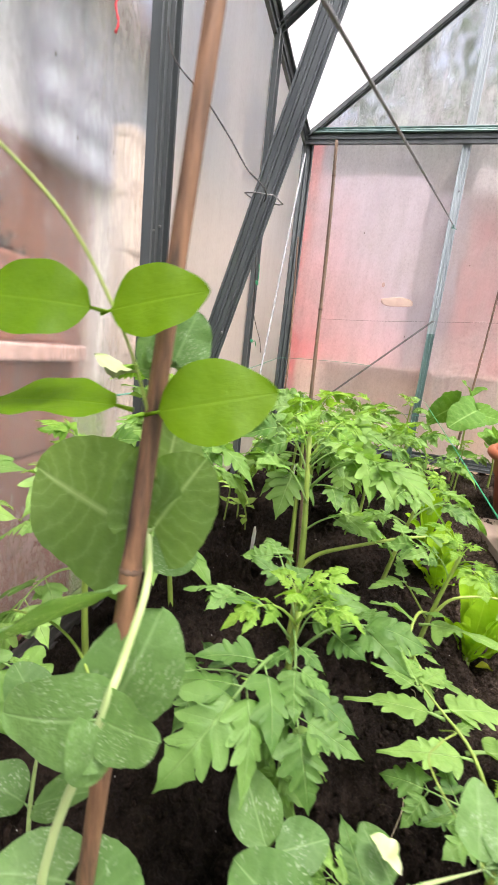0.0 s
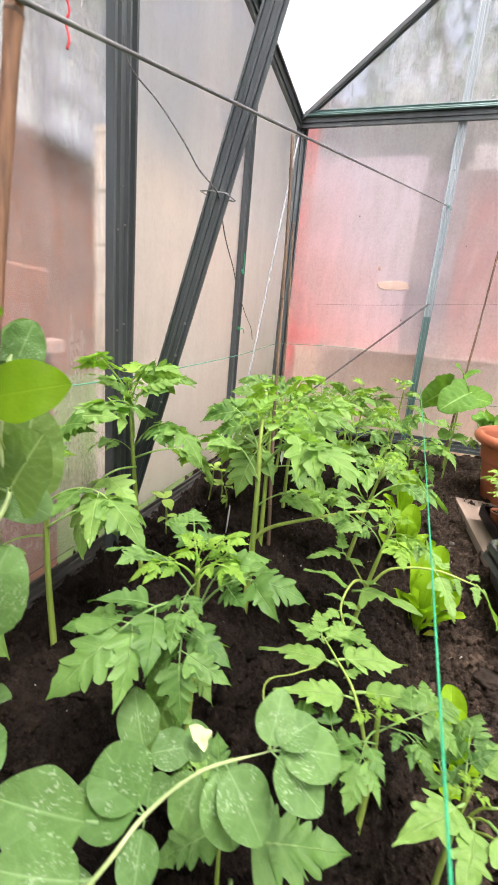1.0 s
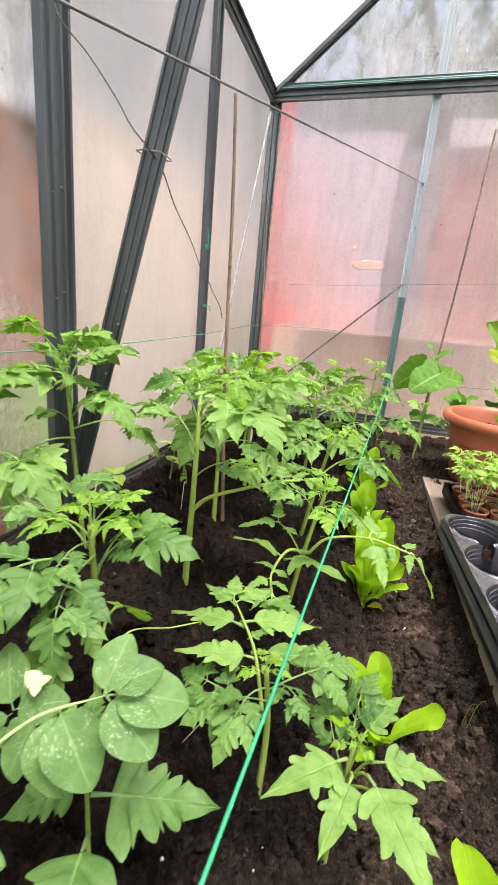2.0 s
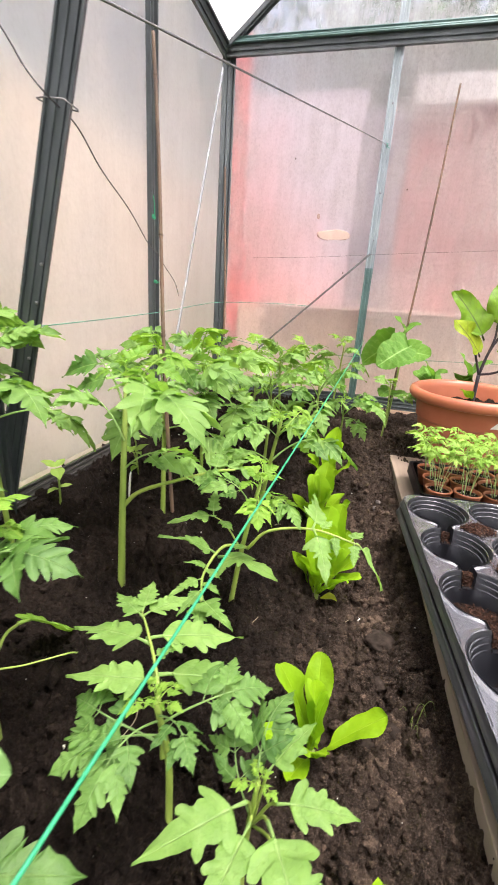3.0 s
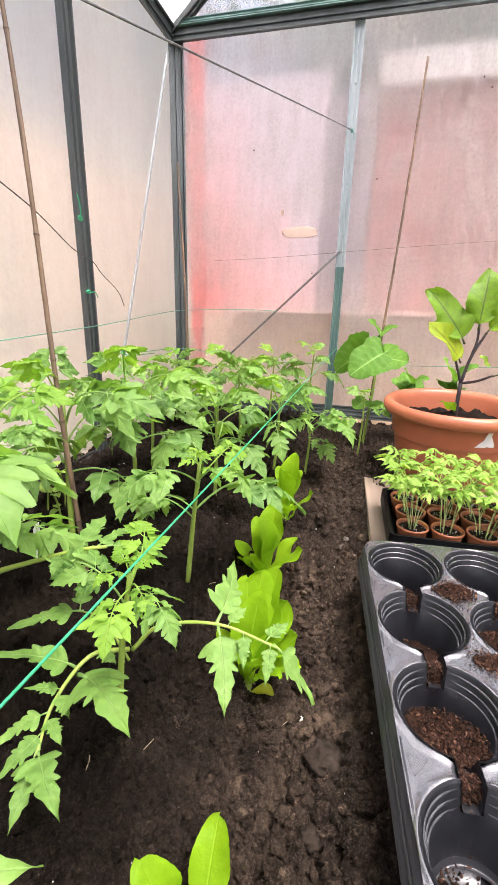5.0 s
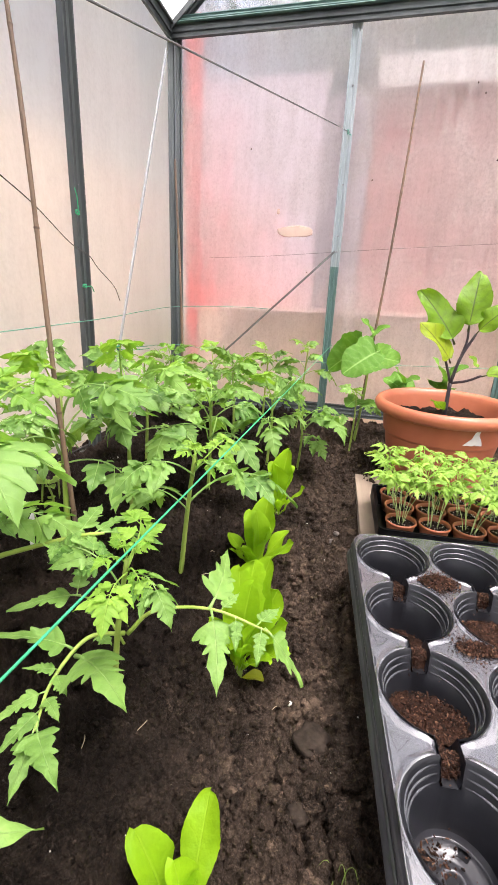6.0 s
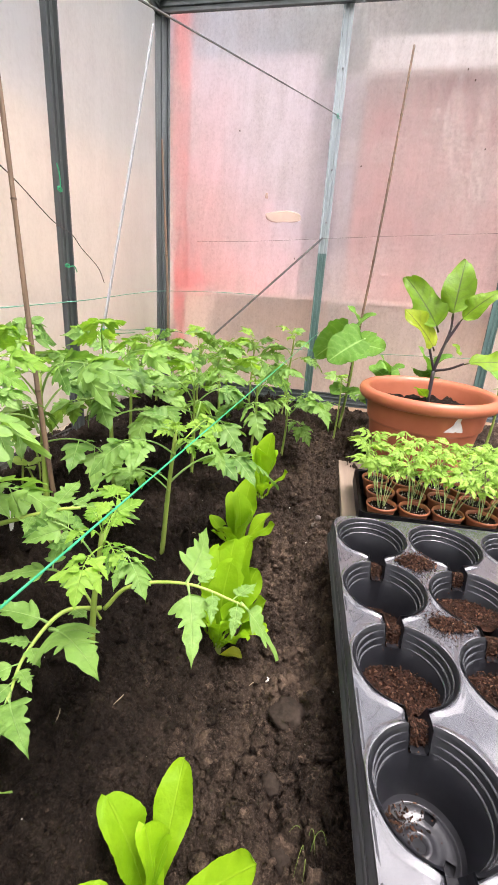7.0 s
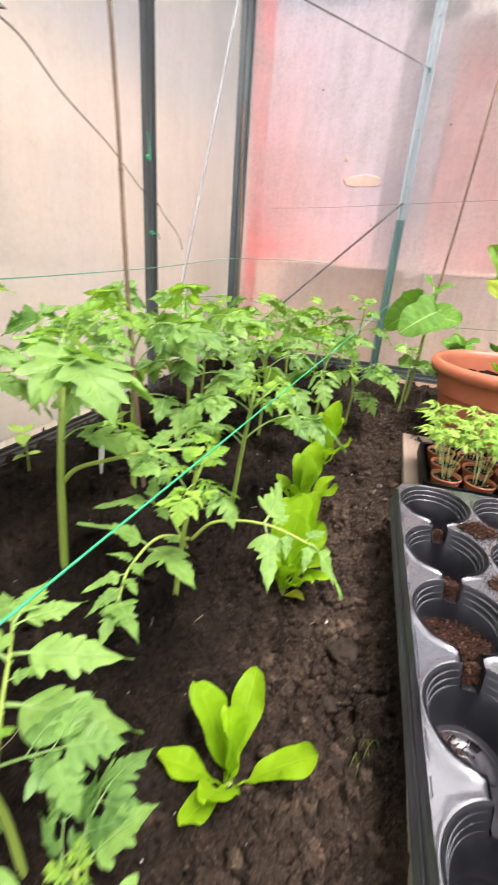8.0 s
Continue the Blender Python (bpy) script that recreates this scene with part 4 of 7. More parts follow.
def cane(pts, r, mat, label, knots=5, seed=0):
    a, b = Vector(pts[0]), Vector(pts[-1])
    c = thing("bamboo_cane", a, label, "cane", "bamboo canes")
    rnd = random.Random(seed)
    line = bend([Vector(p) - a for p in pts], 10)
    n = len(line)
    total = (b - a).length
    out, rad = [], []
    ks = sorted((k + rnd.uniform(0.25, 0.75)) / knots for k in range(knots))
    for i in range(121):
        s = i / 120
        q = s * (n - 1)
        j = min(int(q), n - 2)
        p = line[j].lerp(line[j + 1], q - j)
        p = p + Vector((0.002 * math.sin(7 * s + seed), 0.002 * math.sin(5 * s + 2 * seed), 0))
        rr = r * (1.05 - 0.34 * s) * (1 + 0.05 * math.sin(23 * s + seed))
        for k in ks:
            d = abs(s - k) * total / r
            rr *= 1 + 0.16 * math.exp(-d * d * 1.6)
        out.append(p)
        rad.append(rr)
    bm = bmesh.new()
    tube(bm, out, rad, 10)
    part("stick", bm, mat, c)
    for k in ks:
        q = k * (n - 1)
        j = min(int(q), n - 2)
        p = line[j].lerp(line[j + 1], q - j) + Vector((0.002 * math.sin(7 * k + seed), 0.002 * math.sin(5 * k + 2 * seed), 0))
        d = (line[j + 1] - line[j]).normalized()
        bm = bmesh.new()
        rr = r * (1.05 - 0.34 * k)
        lathe(bm, [(rr * 1.0, -rr * 0.5), (rr * 1.17, -rr * 0.2), (rr * 1.22, 0), (rr * 1.16, rr * 0.25), (rr * 1.0, rr * 0.6)], Matrix.Translation(p) @ d.to_track_quat("Z", "Y").to_matrix().to_4x4(), 12)
        part("knot", bm, bamboo_knot, c, "dark raised knot")
    return c


cane([(0.271, 0.030, 0.02), (0.290, 0.076, 0.4), (0.309, 0.121, 0.8), (0.320, 0.145, 1.05)], 0.0043, bamboo, "stout brown bamboo cane beside the pea plant", 5, 1)
cane([(0.302, 0.757, 0.03), (0.281, 0.757, 0.45), (0.263, 0.757, 0.86)], 0.0040, bamboo_old, "thin weathered bamboo cane beside a tomato plant", 5, 2)
cane([(0.762, 1.69, 0.06), (0.788, 1.72, 0.5), (0.824, 1.77, 1.185)], 0.0045, bamboo_old, "thin tall bamboo cane behind the cucumber plant", 6, 3)
cane([(0.058, 1.822, 0.08), (0.046, 1.828, 0.5), (0.026, 1.834, 0.98)], 0.005, bamboo_old, "tan bamboo cane standing in the glazed corner", 4, 4)

# ---- board, trays and pots ----
BOARD_Z, BOARD_TILT = 0.040, 1.8


def board_z(y):
    return BOARD_Z + math.tan(radians(BOARD_TILT)) * (y - 0.4)


def board():
    b = bmesh.new()
    box(b, (0, -0.55, -0.024), (0.36, 0.92, 0.0), 0.002)
    for v in b.verts:
        v.co.x += 0.002 * noise.noise(Vector((v.co.y * 9, v.co.z * 40, 0)))
    ob = part("board", b, board_wood, None, "", False)
    ob.matrix_basis = pose(0.803, 0.4, BOARD_Z, BOARD_TILT, 0, 2.6)
    tagged(ob, "weathered grey-brown wooden board lying on the soil", "board")


board()


def cell_tray():
    """Black carrying tray: round pot holes in a sheet, open towards each other, with ribbed walls."""
    pitch_x, pitch_y, R = 0.112, 0.1205, 0.0505
    cols, rows, H = 3, 5, 0.079
    tr = thing("carry_tray", (0.775, 0.935, board_z(0.9)), "glossy black plastic pot tray with round holes", "tray")
    tr.matrix_basis = pose(0.7525, 0.873, board_z(0.873), BOARD_TILT, 0, 5.4)
    seg = 60
    gap = radians(17)
    for i in range(cols):
        for j in range(rows):
            cx, cy = 0.056 + i * pitch_x, -0.058 - j * pitch_y
            m = Matrix.Translation((cx, cy, 0))
            b = bmesh.new()
            prof = [(R + 0.003, H), (R, H - 0.002), (R - 0.0005, H - 0.007), (R - 0.0025, H - 0.0085), (R - 0.003, H - 0.015), (R - 0.005, H - 0.0165),
                    (R - 0.0055, H - 0.023), (R - 0.0078, H - 0.0245), (R - 0.014, 0.008)]
            rings = lathe(b, prof, m, seg)
            cut = []
            for f in b.faces:
                c = f.calc_center_median() - Vector((cx, cy, 0))
                if c.z > H - 0.026 and abs(c.x) < 0.0105 and ((c.y < 0 and j < rows - 1) or (c.y > 0 and j > 0)):
                    cut.append(f)
            bmesh.ops.delete(b, geom=cut, context="FACES")
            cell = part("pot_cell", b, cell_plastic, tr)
            b = bmesh.new()
            lathe(b, [(R - 0.0135, 0.0085), (R - 0.017, 0.004), (0.0325, 0.003), (0.0305, 0.0055), (0.0285, 0.0058), (0.0205, 0.0058), (0.0185, 0.0035), (0.013, 0.0035), (0.011, 0.0068), (0.0070, 0.0068), (0.0055, 0.001)], m, 48)
            holes = []
            for f in b.faces:
                c = f.calc_center_median() - Vector((cx, cy, 0))
                if 0.0205 < math.hypot(c.x, c.y) < 0.0285 and (math.degrees(math.atan2(c.y, c.x)) + 45 * (j % 2)) % 90 < 22:
                    holes.append(f)
            bmesh.ops.delete(b, geom=holes, context="FACES")
            # Cell (0, 3) floor in greyer plastic for the light it reflects.
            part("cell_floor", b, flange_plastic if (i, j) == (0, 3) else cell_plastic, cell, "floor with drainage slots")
            # Black disc added under the slots so the openings look shaded.
            b = bmesh.new()
            lathe(b, [(0.0315, 0.0022), (0.0315, 0.0010), (0.0003, 0.0010)], m, 24)
            part("slot_shade_disc", b, black_plastic, cell)
            for z, r in ((H - 0.0075, R - 0.0008), (H - 0.0155, R - 0.0032), (H - 0.0235, R - 0.0056)):
                half = math.asin(0.0122 / r) if z > H - 0.0265 else 0.0
                up, down = (half if j > 0 else 0.0), (half if j < rows - 1 else 0.0)
                arcs = [(-math.pi / 2 + down, math.pi / 2 - up), (math.pi / 2 + up, 1.5 * math.pi - down)]
                if not up and not down:
                    arcs = [(0.0, 2 * math.pi)]
                elif not up:
                    arcs = [(-math.pi / 2 + down, 1.5 * math.pi - down)]
                elif not down:
                    arcs = [(math.pi / 2 + up, 2.5 * math.pi - up)]
                for a0, a1 in arcs:
                    b = bmesh.new()
                    n = max(8, int((a1 - a0) / 0.14))
                    rows_ = []
                    for s in range(n + 1):
                        t = a0 + (a1 - a0) * s / n
                        taper = 1.0 if a1 - a0 > 6 else min(1.0, 6 * min(s, n - s) / n + 0.05)
                        rows_.append([b.verts.new((cx + (r - o * taper) * math.cos(t), cy + (r - o * taper) * math.sin(t), z + h)) for o, h in ((0.0, 0.0016), (0.0014, 0.0010), (0.0014, -0.0006), (0.0, -0.0014))])
                    for p, q in zip(rows_, rows_[1:]):
                        for k in range(3):
                            b.faces.new((p[k], q[k], q[k + 1], p[k + 1]))
                    part("rib", b, rib_glint_plastic, cell, "shiny moulded rib")
    # top sheet between the holes, with the notches that join the cells of a row
    b = bmesh.new()
    W, L = 0.056 * 2 + pitch_x * (cols - 1), 0.058 * 2 + pitch_y * (rows - 1)
    NOTCH, hx, hy = 0.0105, pitch_x / 2, pitch_y / 2

    def inside(x, y):
        for i in range(cols):
            for j in range(rows):
                cx, cy = 0.056 + i * pitch_x, -0.058 - j * pitch_y
                if (x - cx) ** 2 + (y - cy) ** 2 < (R + 0.001) ** 2:
                    return True
                if j < rows - 1 and abs(x - cx) < NOTCH and cy - pitch_y < y < cy:
                    return True
        return False

    R2 = R + 0.0025
    t_corner, t_notch = math.atan2(hy, hx), math.acos(NOTCH / R2)
    spokes = [(t_corner * k / 8, (hx, hy * k / 8)) for k in range(8)]
    spokes += [(t_corner + (t_notch - t_corner) * k / 6, (hx + (NOTCH - hx) * k / 6, hy)) for k in range(6)]
    spokes += [(t_notch + (math.pi / 2 - t_notch) * k / 4, (NOTCH * (1 - k / 4), hy)) for k in range(5)]
    for i in range(cols):
        for j in range(rows):
            cx, cy = 0.056 + i * pitch_x, -0.058 - j * pitch_y
            for sx in (-1, 1):
                for sy in (-1, 1):
                    open_side = (sy > 0 and j > 0) or (sy < 0 and j < rows - 1)
                    lines = []
                    for t, (ex, ey) in (spokes[:15] if open_side else spokes):
                        line = []
                        for k in range(8):
                            f = k / 7
                            x = R2 * math.cos(t) * (1 - f) + ex * f
                            y = R2 * math.sin(t) * (1 - f) + ey * f
                            d = math.hypot(x, y) - R2
                            z = H + 0.0009 * math.sin(min(1.0, d / 0.005) * math.pi) - 0.0022 * smooth_step(d / 0.006) - 0.0018 * smooth_step((0.002 - d) / 0.002)
                            z -= 0.0042 * math.exp(-((abs(x) - NOTCH) / 0.0045) ** 2) * smooth_step((abs(y) - 0.040) / 0.010) * (1 if open_side else 0)
                            z += 0.0007 * noise.noise(Vector(((cx + sx * x) * 30, (cy + sy * y) * 30, 0)))
                            line.append(b.verts.new((cx + sx * x, cy + sy * y, z)))
                        lines.append(line)
                    for p, q in zip(lines, lines[1:]):
                        for k in range(7):
                            f = (p[k], p[k + 1], q[k + 1], q[k])
                            b.faces.new(f if sx * sy > 0 else f[::-1])
    RC = 0.026
    for v in b.verts:
        ex, ey = min(v.co.x, W - v.co.x), min(-v.co.y, L + v.co.y)
        if ex < RC and ey < RC:
            gx, gy = RC - ex, RC - ey
            far = math.hypot(gx, gy)
            if far > RC:
                k = RC / far
                nx, ny = RC - gx * k, RC - gy * k
                v.co.x = nx if v.co.x < W / 2 else W - nx
                v.co.y = -ny if v.co.y > -L / 2 else ny - L
    bmesh.ops.remove_doubles(b, verts=b.verts, dist=0.0002)
    part("top_sheet", b, worn_sheen_plastic, tr, "glossy black sheet between the holes")
    # saddles: the low channels between neighbouring cells
    for i in range(cols):
        for j in range(rows - 1):
            cx, cy = 0.056 + i * pitch_x, -0.058 - (j + 0.5) * pitch_y
            b = bmesh.new()
            prof = [(-NOTCH, H - 0.0012), (-NOTCH + 0.0006, H - 0.004), (-0.0092, H - 0.018), (-0.0065, H - 0.025), (0.0065, H - 0.025), (0.0092, H - 0.018), (NOTCH - 0.0006, H - 0.004), (NOTCH, H - 0.0012)]
            ring = []
            for s in (-1, -0.33, 0.33, 1):
                row = []
                for x, z in prof:
                    rz = R - 0.0003 * (H - z) / 0.001
                    row.append(b.verts.new((cx + x, cy + s * (hy - math.sqrt(rz * rz - x * x) + 0.0005), z)))
                ring.append(row)
            for p, q in zip(ring, ring[1:]):
                for k in range(len(prof) - 1):
                    b.faces.new((p[k], p[k + 1], q[k + 1], q[k]))
            part("saddle", b, cell_plastic, tr, "low channel between two holes", False)
    # skirts: the upper tray's flange and, below a dark gap, that of a second tray nested under it
    def skirt(parent, step, label, mat):
        b = bmesh.new()
        loops = []
        for off, z in step:
            lo, hi = off, -off
            r = 0.026
            loop = []
            for cx, cy, a0 in ((W + hi - r, hi - r, 0), (lo + r, hi - r, 90), (lo + r, -L + lo + r, 180), (W + hi - r, -L + lo + r, 270)):
                for k in range(7):
                    a = radians(a0 + 15 * k)
                    loop.append(b.verts.new((cx + r * math.cos(a), cy + r * math.sin(a), z)))
            loops.append(loop)
        for p, q in zip(loops, loops[1:]):
            for k in range(len(p)):
                b.faces.new((p[k], p[(k + 1) % len(p)], q[(k + 1) % len(q)], q[k]))
        part("skirt", b, mat, parent, label)

    skirt(tr, [(0.003, H - 0.0022), (0.0012, H - 0.0022), (0.0, H - 0.0030), (-0.0008, H - 0.005), (-0.0018, H - 0.0145), (-0.0034, H - 0.0152), (-0.0035, H - 0.0164), (0.003, H - 0.0166), (0.006, H - 0.018), (0.007, H - 0.024)], "thin outer flange", flange_plastic)
    low = thing("carry_tray", (0, 0, 0), "second black plastic tray nested under the upper one", "tray")
    low.matrix_basis = tr.matrix_basis @ pose(-0.004, 0.002, 0)
    skirt(low, [(0.009, H - 0.026), (0.002, H - 0.0245), (0.0, H - 0.025), (-0.0010, H - 0.027), (-0.0020, H - 0.0345), (-0.0038, H - 0.0352), (-0.0038, H - 0.0365), (0.007, H - 0.0365), (0.011, H - 0.040), (0.016, 0.004), (0.016, 0.0)], "thin outer flange", flange_plastic)
    b = bmesh.new()
    box(b, (0.03, -L + 0.03, 0.0008), (W - 0.03, -0.03, 0.0025))
    part("base", b, cell_plastic, low, "", False)

    # compost left in some of the cells
    rnd = random.Random(8)
    heaps = []
    fills = {(0, 2): 0.040, (1, 1): 0.052, (1, 2): 0.050, (2, 1): 0.05, (2, 2): 0.045, (0, 1): 0.016, (0, 0): 0.014, (1, 3): 0.04}
    for (i, j), lev in fills.items():
        cx, cy = 0.056 + i * pitch_x, -0.058 - j * pitch_y
        b = bmesh.new()
        rr = R - 0.008 if lev > 0.03 else R - 0.012
        rings = []
        for k in range(17):
            r = rr * k / 16 if k else 0.0005
            ring = []
            for s in range(56):
                a = 2 * math.pi * s / 56
                x, y = cx + r * math.cos(a), cy + r * math.sin(a)
                slope = -0.35 * (y - cy) if lev > 0.03 else -0.2 * (y - cy)
                z = lev + slope + 0.007 * noise.noise(Vector((x * 60, y * 60, 3 * i))) + 0.004 * noise.noise(Vector((x * 170, y * 170, 7))) + 0.003 * noise.noise(Vector((x * 420, y * 420, 7)))
                ring.append(b.verts.new((x, y, min(z, H - 0.006))))
            rings.append(ring)
        for p, q in zip(rings, rings[1:]):
            for s in range(56):
                b.faces.new((p[s], p[(s + 1) % 56], q[(s + 1) % 56], q[s]))
        c = thing("compost_plug", (0, 0, 0), "loose brown compost remaining in a tray cell", "compost", "compost in the tray")
        c.matrix_basis = tr.matrix_basis
        part("surface", b, compost, c)
    # compost heaped in the channels between the cells
    for i, j, top, spread in ((0, 0, -0.016, 0.8), (0, 1, -0.012, 0.9), (0, 2, -0.012, 0.95), (1, 0, -0.012, 0.85), (1, 1, -0.012, 0.95), (2, 1, -0.012, 0.9)):
        cx, cy = 0.056 + i * pitch_x, -0.058 - (j + 0.5) * pitch_y
        b = bmesh.new()
        grid = []
        for p in range(19):
            row = []
            for q in range(25):
                x = NOTCH * 0.97 * (p / 9 - 1)
                reach = 0.014 * spread * (1 + 0.5 * noise.noise(Vector((x * 70, i * 5, j * 3))))
                y = reach * (q / 12 - 1) + 0.004 * noise.noise(Vector((x * 60, 3, j)))
                fall = abs(q / 12 - 1) ** 2.2
                z = H + top - 0.024 * fall - 0.003 * abs(x / NOTCH) ** 2 + 0.006 * noise.noise(Vector((x * 110 + i, y * 110, j))) + 0.0028 * noise.noise(Vector((x * 380, y * 380, j)))
                row.append(b.verts.new((cx + x, cy + y, z)))
            grid.append(row)
        for p, q in zip(grid, grid[1:]):
            for k in range(24):
                b.faces.new((p[k], q[k], q[k + 1], p[k + 1]))
        c = thing("compost_heap", (0, 0, 0), "loose brown compost spilt in a channel of the tray", "compost", "compost in the tray")
        c.matrix_basis = tr.matrix_basis
        part("surface", b, compost, c)
        heaps.append((cx, cy, H + top, spread))
    # compost lying in heaps on the sheet
    heaps_on_top = ((pitch_x * 1.0 - 0.002, -0.116, 0.026, 0.013, 0.009), (pitch_x * 1.0 + 0.012, -0.234, 0.024, 0.010, 0.004))
    for cx, cy, rx, ry, top in heaps_on_top:
        b = bmesh.new()
        rings = []
        for k in range(13):
            ring = []
            for q in range(40):
                a = 2 * math.pi * q / 40
                f = k / 12 * (1 + 0.35 * noise.noise(Vector((math.cos(a) * 1.7, math.sin(a) * 1.7, cx * 90))))
                x, y = cx + rx * f * math.cos(a), cy + ry * f * math.sin(a)
                z = H - 0.0015 + top * (1 - (k / 12) ** 1.6) + (0.008 * noise.noise(Vector((x * 190, y * 190, 2))) + 0.006 * noise.noise(Vector((x * 480, y * 480, 5)))) * (1 if k < 12 else 0)
                ring.append(b.verts.new((x, y, z)))
            rings.append(ring)
        for p, q in zip(rings, rings[1:]):
            for k in range(40):
                b.faces.new((p[k], p[(k + 1) % 40], q[(k + 1) % 40], q[k]))
        c = thing("compost_heap", (0, 0, 0), "loose brown compost heaped on the tray between the holes", "compost", "compost in the tray")
        c.matrix_basis = tr.matrix_basis
        part("surface", b, compost, c)
    # small triangles moulded into the sheet
    for i in range(cols + 1):
        for j in range(1, rows):
            cx, cy = (0.013 if i == 0 else i * pitch_x), -0.058 - (j - 0.5) * pitch_y
            if (i, j) in ((1, 1), (1, 2), (0, 4)) or i == cols:
                continue
            b = bmesh.new()
            tri3 = [Vector((cx - 0.008, cy + 0.008, H - 0.0012)), Vector((cx + 0.009, cy + 0.004, H - 0.0012)), Vector((cx - 0.004, cy - 0.010, H - 0.0012))]
            for p, q in zip(tri3, tri3[1:] + tri3[:1]):
                tube(b, [p, q], 0.00022, 6)
            part("moulded_mark", b, worn_sheen_plastic, tr, "fine raised triangle")
    # crumbs spilt on the sheet and in the saddles
    ico = bmesh.new()
    bmesh.ops.create_icosphere(ico, subdivisions=1, radius=1.0)
    base = [v.co.copy() for v in ico.verts]
    tri = [[v.index for v in f.verts] for f in ico.faces]
    ico.free()
    verts, faces = [], []

    def crumb(p, s):
        k = len(verts)
        turn = pose(*p, rnd.uniform(-40, 40), rnd.uniform(-40, 40), rnd.uniform(0, 360))
        sx, sy, sz = s * rnd.uniform(0.6, 2.2), s * rnd.uniform(0.5, 1.0), s * rnd.uniform(0.4, 0.9)
        verts.extend(tr.matrix_basis @ (turn @ Vector((v.x * sx, v.y * sy, v.z * sz))) for v in base)
        faces.extend([k + q for q in f] for f in tri)

    for (x, y, r, n, z) in ((0.056, -0.117, 0.011, 130, H - 0.023), (0.056, -0.235, 0.013, 160, H - 0.023), (0.056, -0.353, 0.012, 60, H - 0.025), (0.112, -0.117, 0.016, 260, H + 0.001),
                            (0.112, -0.235, 0.016, 140, H + 0.001), (0.168, -0.117, 0.012, 90, H - 0.025), (0.168, -0.235, 0.012, 120, H - 0.025), (0.15, -0.2, 0.05, 90, H + 0.001), (0.224, -0.176, 0.015, 120, H + 0.001)):
        for _ in range(3 * n):
            dx, dy = rnd.gauss(0, r * 0.6), rnd.gauss(0, r * 0.75)
            heap = 0.006 * max(0, 1 - math.hypot(dx, dy) / r) if n > 100 else 0.0
            px, py = x + dx, y + dy
            if z > H and inside(px, py):
                continue
            crumb(Vector((px, py, z + heap * rnd.random())), 0.0004 + 0.0010 * rnd.random() ** 2)
    for (i, j), lev in fills.items():
        for _ in range(900 if lev > 0.03 else 160):
            a, r = rnd.uniform(0, 6.283), (R - 0.009) * math.sqrt(rnd.random())
            x, y = 0.056 + i * pitch_x + r * math.cos(a), -0.058 - j * pitch_y + r * math.sin(a)
            z = lev - (0.35 if lev > 0.03 else 0.2) * (y + 0.058 + j * pitch_y)
            crumb(Vector((x, y, min(z + 0.0015 + 0.004 * rnd.random(), H - 0.004))), 0.0005 + 0.0012 * rnd.random() ** 2)
    for cx, cy, z, spread in heaps:
        for _ in range(600):
            x, y = rnd.uniform(-0.0098, 0.0098), rnd.gauss(0, 0.007 * spread)
            crumb(Vector((cx + x, cy + y, z + 0.001 + 0.003 * rnd.random() - 0.018 * (y / (0.014 * spread)) ** 2)), 0.0004 + 0.0012 * rnd.random() ** 2)
    for _ in range(90):
        a, r = rnd.uniform(2.2, 5.4), 0.034 * math.sqrt(rnd.random())
        crumb(Vector((0.056 + r * math.cos(a), -0.058 - 3 * pitch_y + r * math.sin(a), 0.0065)), 0.0004 + 0.0010 * rnd.random() ** 2)
    for cx, cy, rx, ry, top in heaps_on_top:
        for _ in range(420):
            a, f = rnd.uniform(0, 6.28), math.sqrt(rnd.random()) * 1.15
            crumb(Vector((cx + rx * f * math.cos(a), cy + ry * f * math.sin(a), H - 0.001 + top * max(0.0, 1 - f ** 1.6) + 0.002 * rnd.random())), 0.0005 + 0.0016 * rnd.random() ** 2)
    for _ in range(170):
        a, r = rnd.gauss(2.6, 0.9), 0.032 * math.sqrt(rnd.random())
        crumb(Vector((0.056 + r * math.cos(a), -0.058 - 3 * pitch_y + r * math.sin(a), 0.0075)), 0.0005 + 0.0014 * rnd.random() ** 2)
    me = bpy.data.meshes.new("compost_crumbs")
    me.from_pydata(verts, [], faces)
    me.materials.append(compost_bit)
    tagged(new("compost_crumbs", me), "brown compost crumbs spilt over the black tray", "compost", kind="stuff")


cell_tray()


